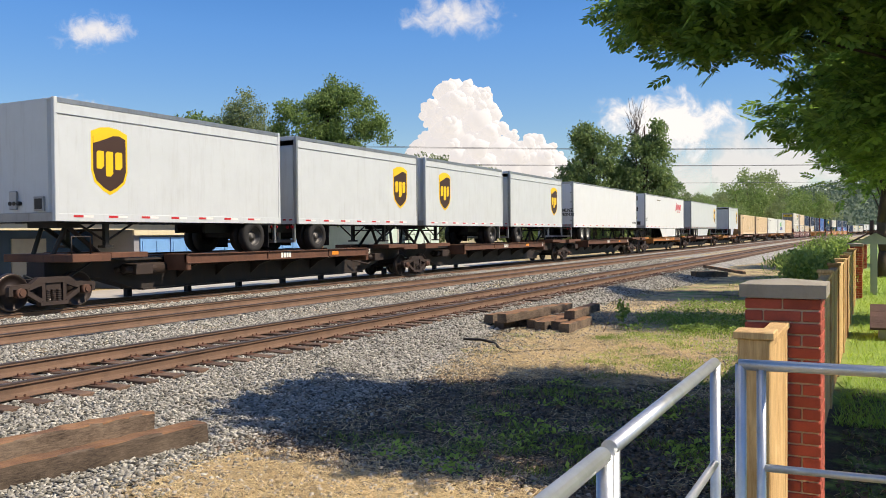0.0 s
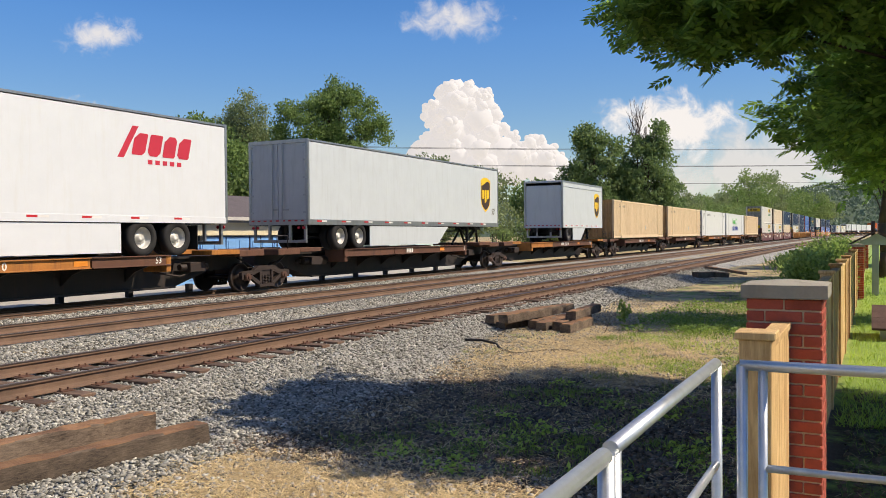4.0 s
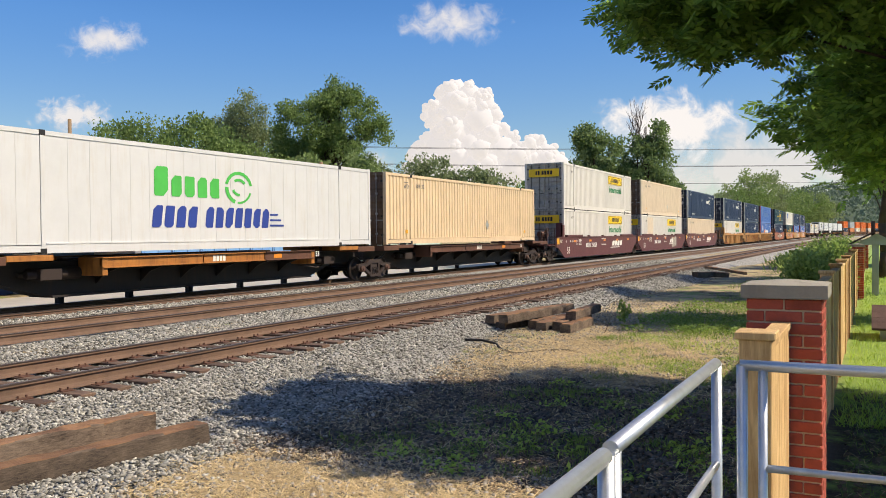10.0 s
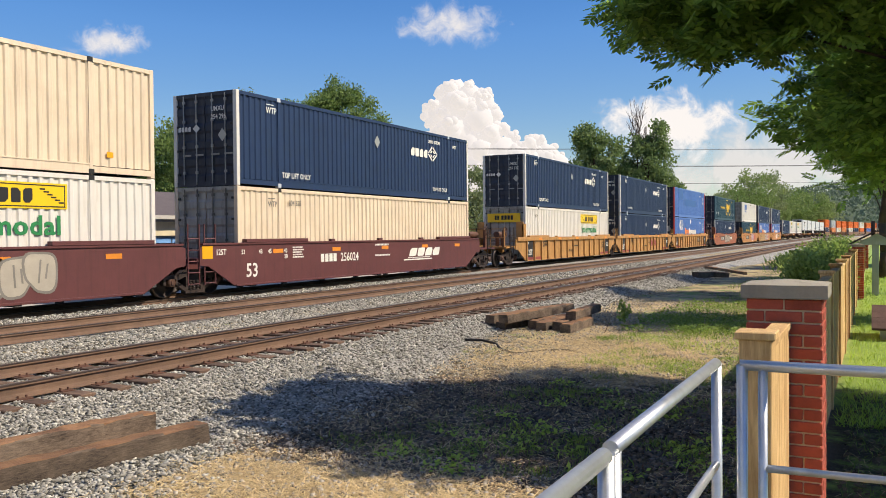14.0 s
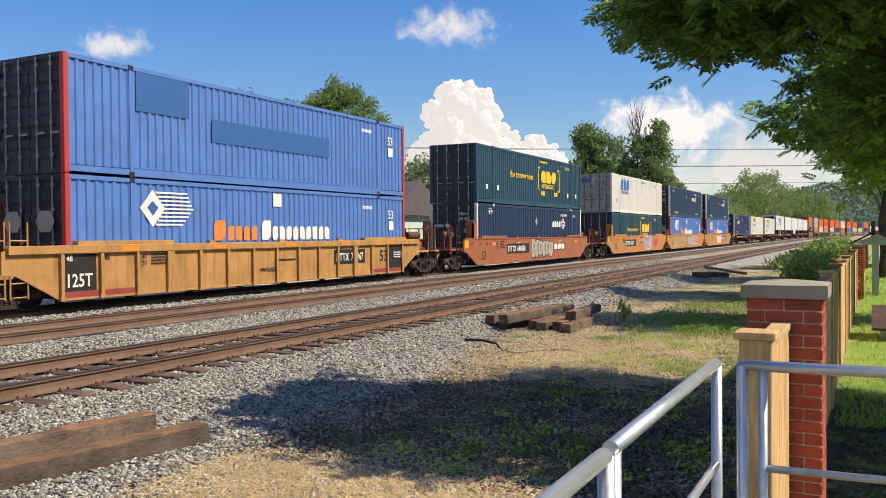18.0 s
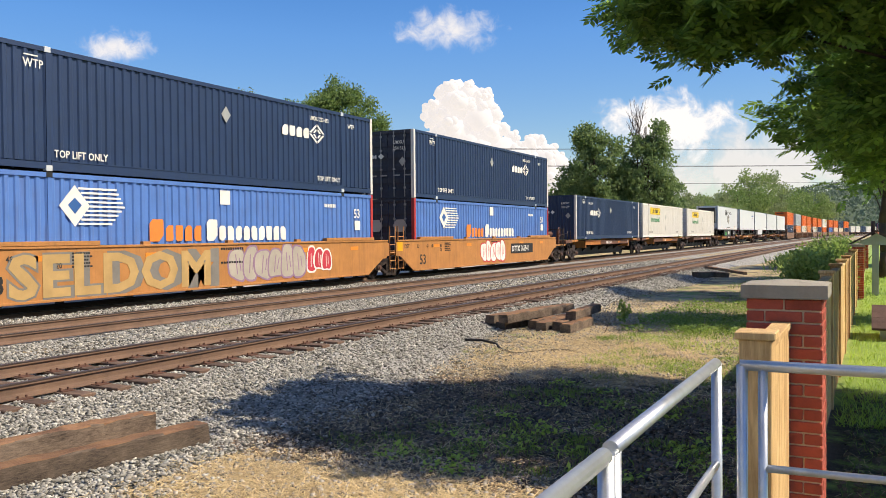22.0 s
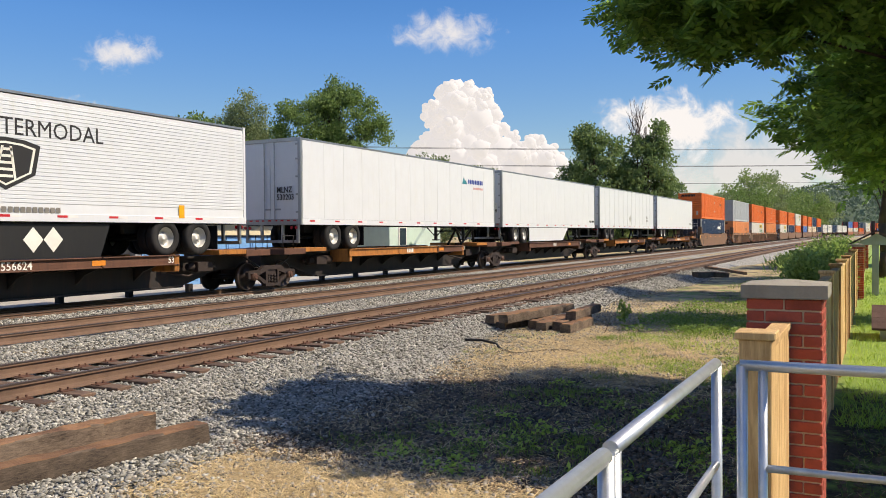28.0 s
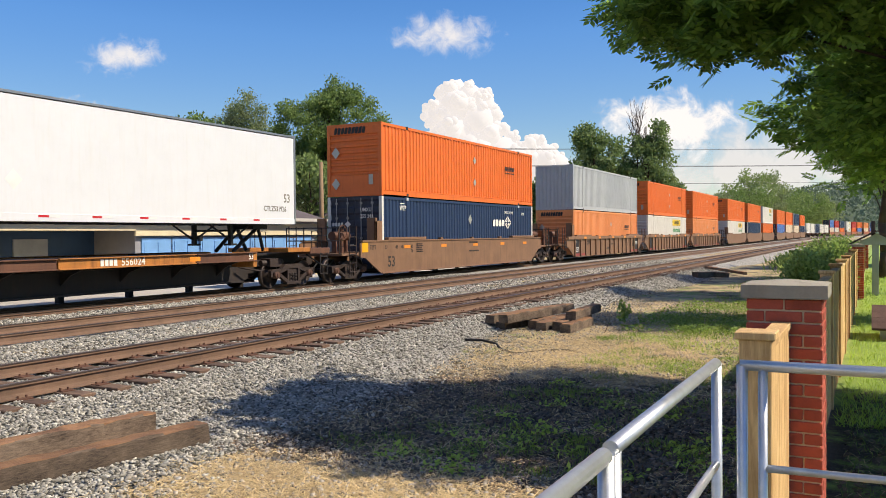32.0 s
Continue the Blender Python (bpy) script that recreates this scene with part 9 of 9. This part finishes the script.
    me = many("weeds", *blade, random_poses(rg, np.c_[x, y, z], np.c_[rg.uniform(0.4, 0.7, n), rg.uniform(0.6, 1.0, n), rg.uniform(0.35, 0.95, n)], 0.22), L_WEED)
    tagged(new("weeds", me), "tall green weeds beside the tracks", "weeds", "", "stuff")
    tree((-1.2, 24, -0.4), [((-1.35, 21.5, 0.75), (0.5, 1.6, 0.5)), ((-1.1, 26, 0.7), (0.5, 2.0, 0.55)), ((-1.6, 33, 0.6), (0.9, 3.0, 0.7))], 90, 11000, 0.1, 0.3, L_WEED, "leafy green vine growing over the fence", 61, 0.03, category="vine", name="vine", flat=1.0)
    tree((-2.4, 60, -0.4), [((-1.8, 60, 0.35), (1.0, 4.0, 0.6)), ((-2.9, 66, 0.3), (1.5, 4.0, 0.55))], 90, 13000, 0.13, 0.5, L_WEED, "bright green bush beside the fence", 62, 0.05, category="bush", name="bush", flat=1.0)
    tree((-5.2, 17.6, -0.42), [((-5.25, 19.2, -0.16), (0.14, 0.14, 0.2))], 12, 130, 0.09, 0.09, L_WEED, "small green weed beside the stacked ties", 63, 0.01, category="weed", name="weed", flat=1.0)


    bm = bmesh.new()
    tube(bm, [(-7.2, 14.75, -0.35), (-6.9, 14.9, -0.36), (-6.5, 14.7, -0.385), (-6.15, 14.15, -0.41), (-5.85, 13.95, -0.435), (-5.7, 14.1, -0.45), (-5.4, 14.5, -0.43), (-5.0, 14.6, -0.425), (-4.6, 14.3, -0.43)], 0.026, 7)
    tagged(new("old_cable", mesh_of(bm, M_TYRE, "old_cable")), "black rubber cable lying half buried in gravel", "cable")


clutter()


def cloud_motions():
    """The two small clouds drift slowly across the sky."""
    for ob, a, b in ((CLOUD_A, (172, 58), (220, 100)), (CLOUD_B, (805, 30), (788, 62))):
        s = ob.scale.copy()
        q = SKY.to_quaternion().to_matrix().to_4x4()
        walk(ob, [(t, Matrix.Translation(sky_place(a[0] + (b[0] - a[0]) * t / 32, a[1] + (b[1] - a[1]) * t / 32, 2400)) @ q) for t in (0.0, 16.0, 32.0)])
        ob.scale = s



build_train()
motions()
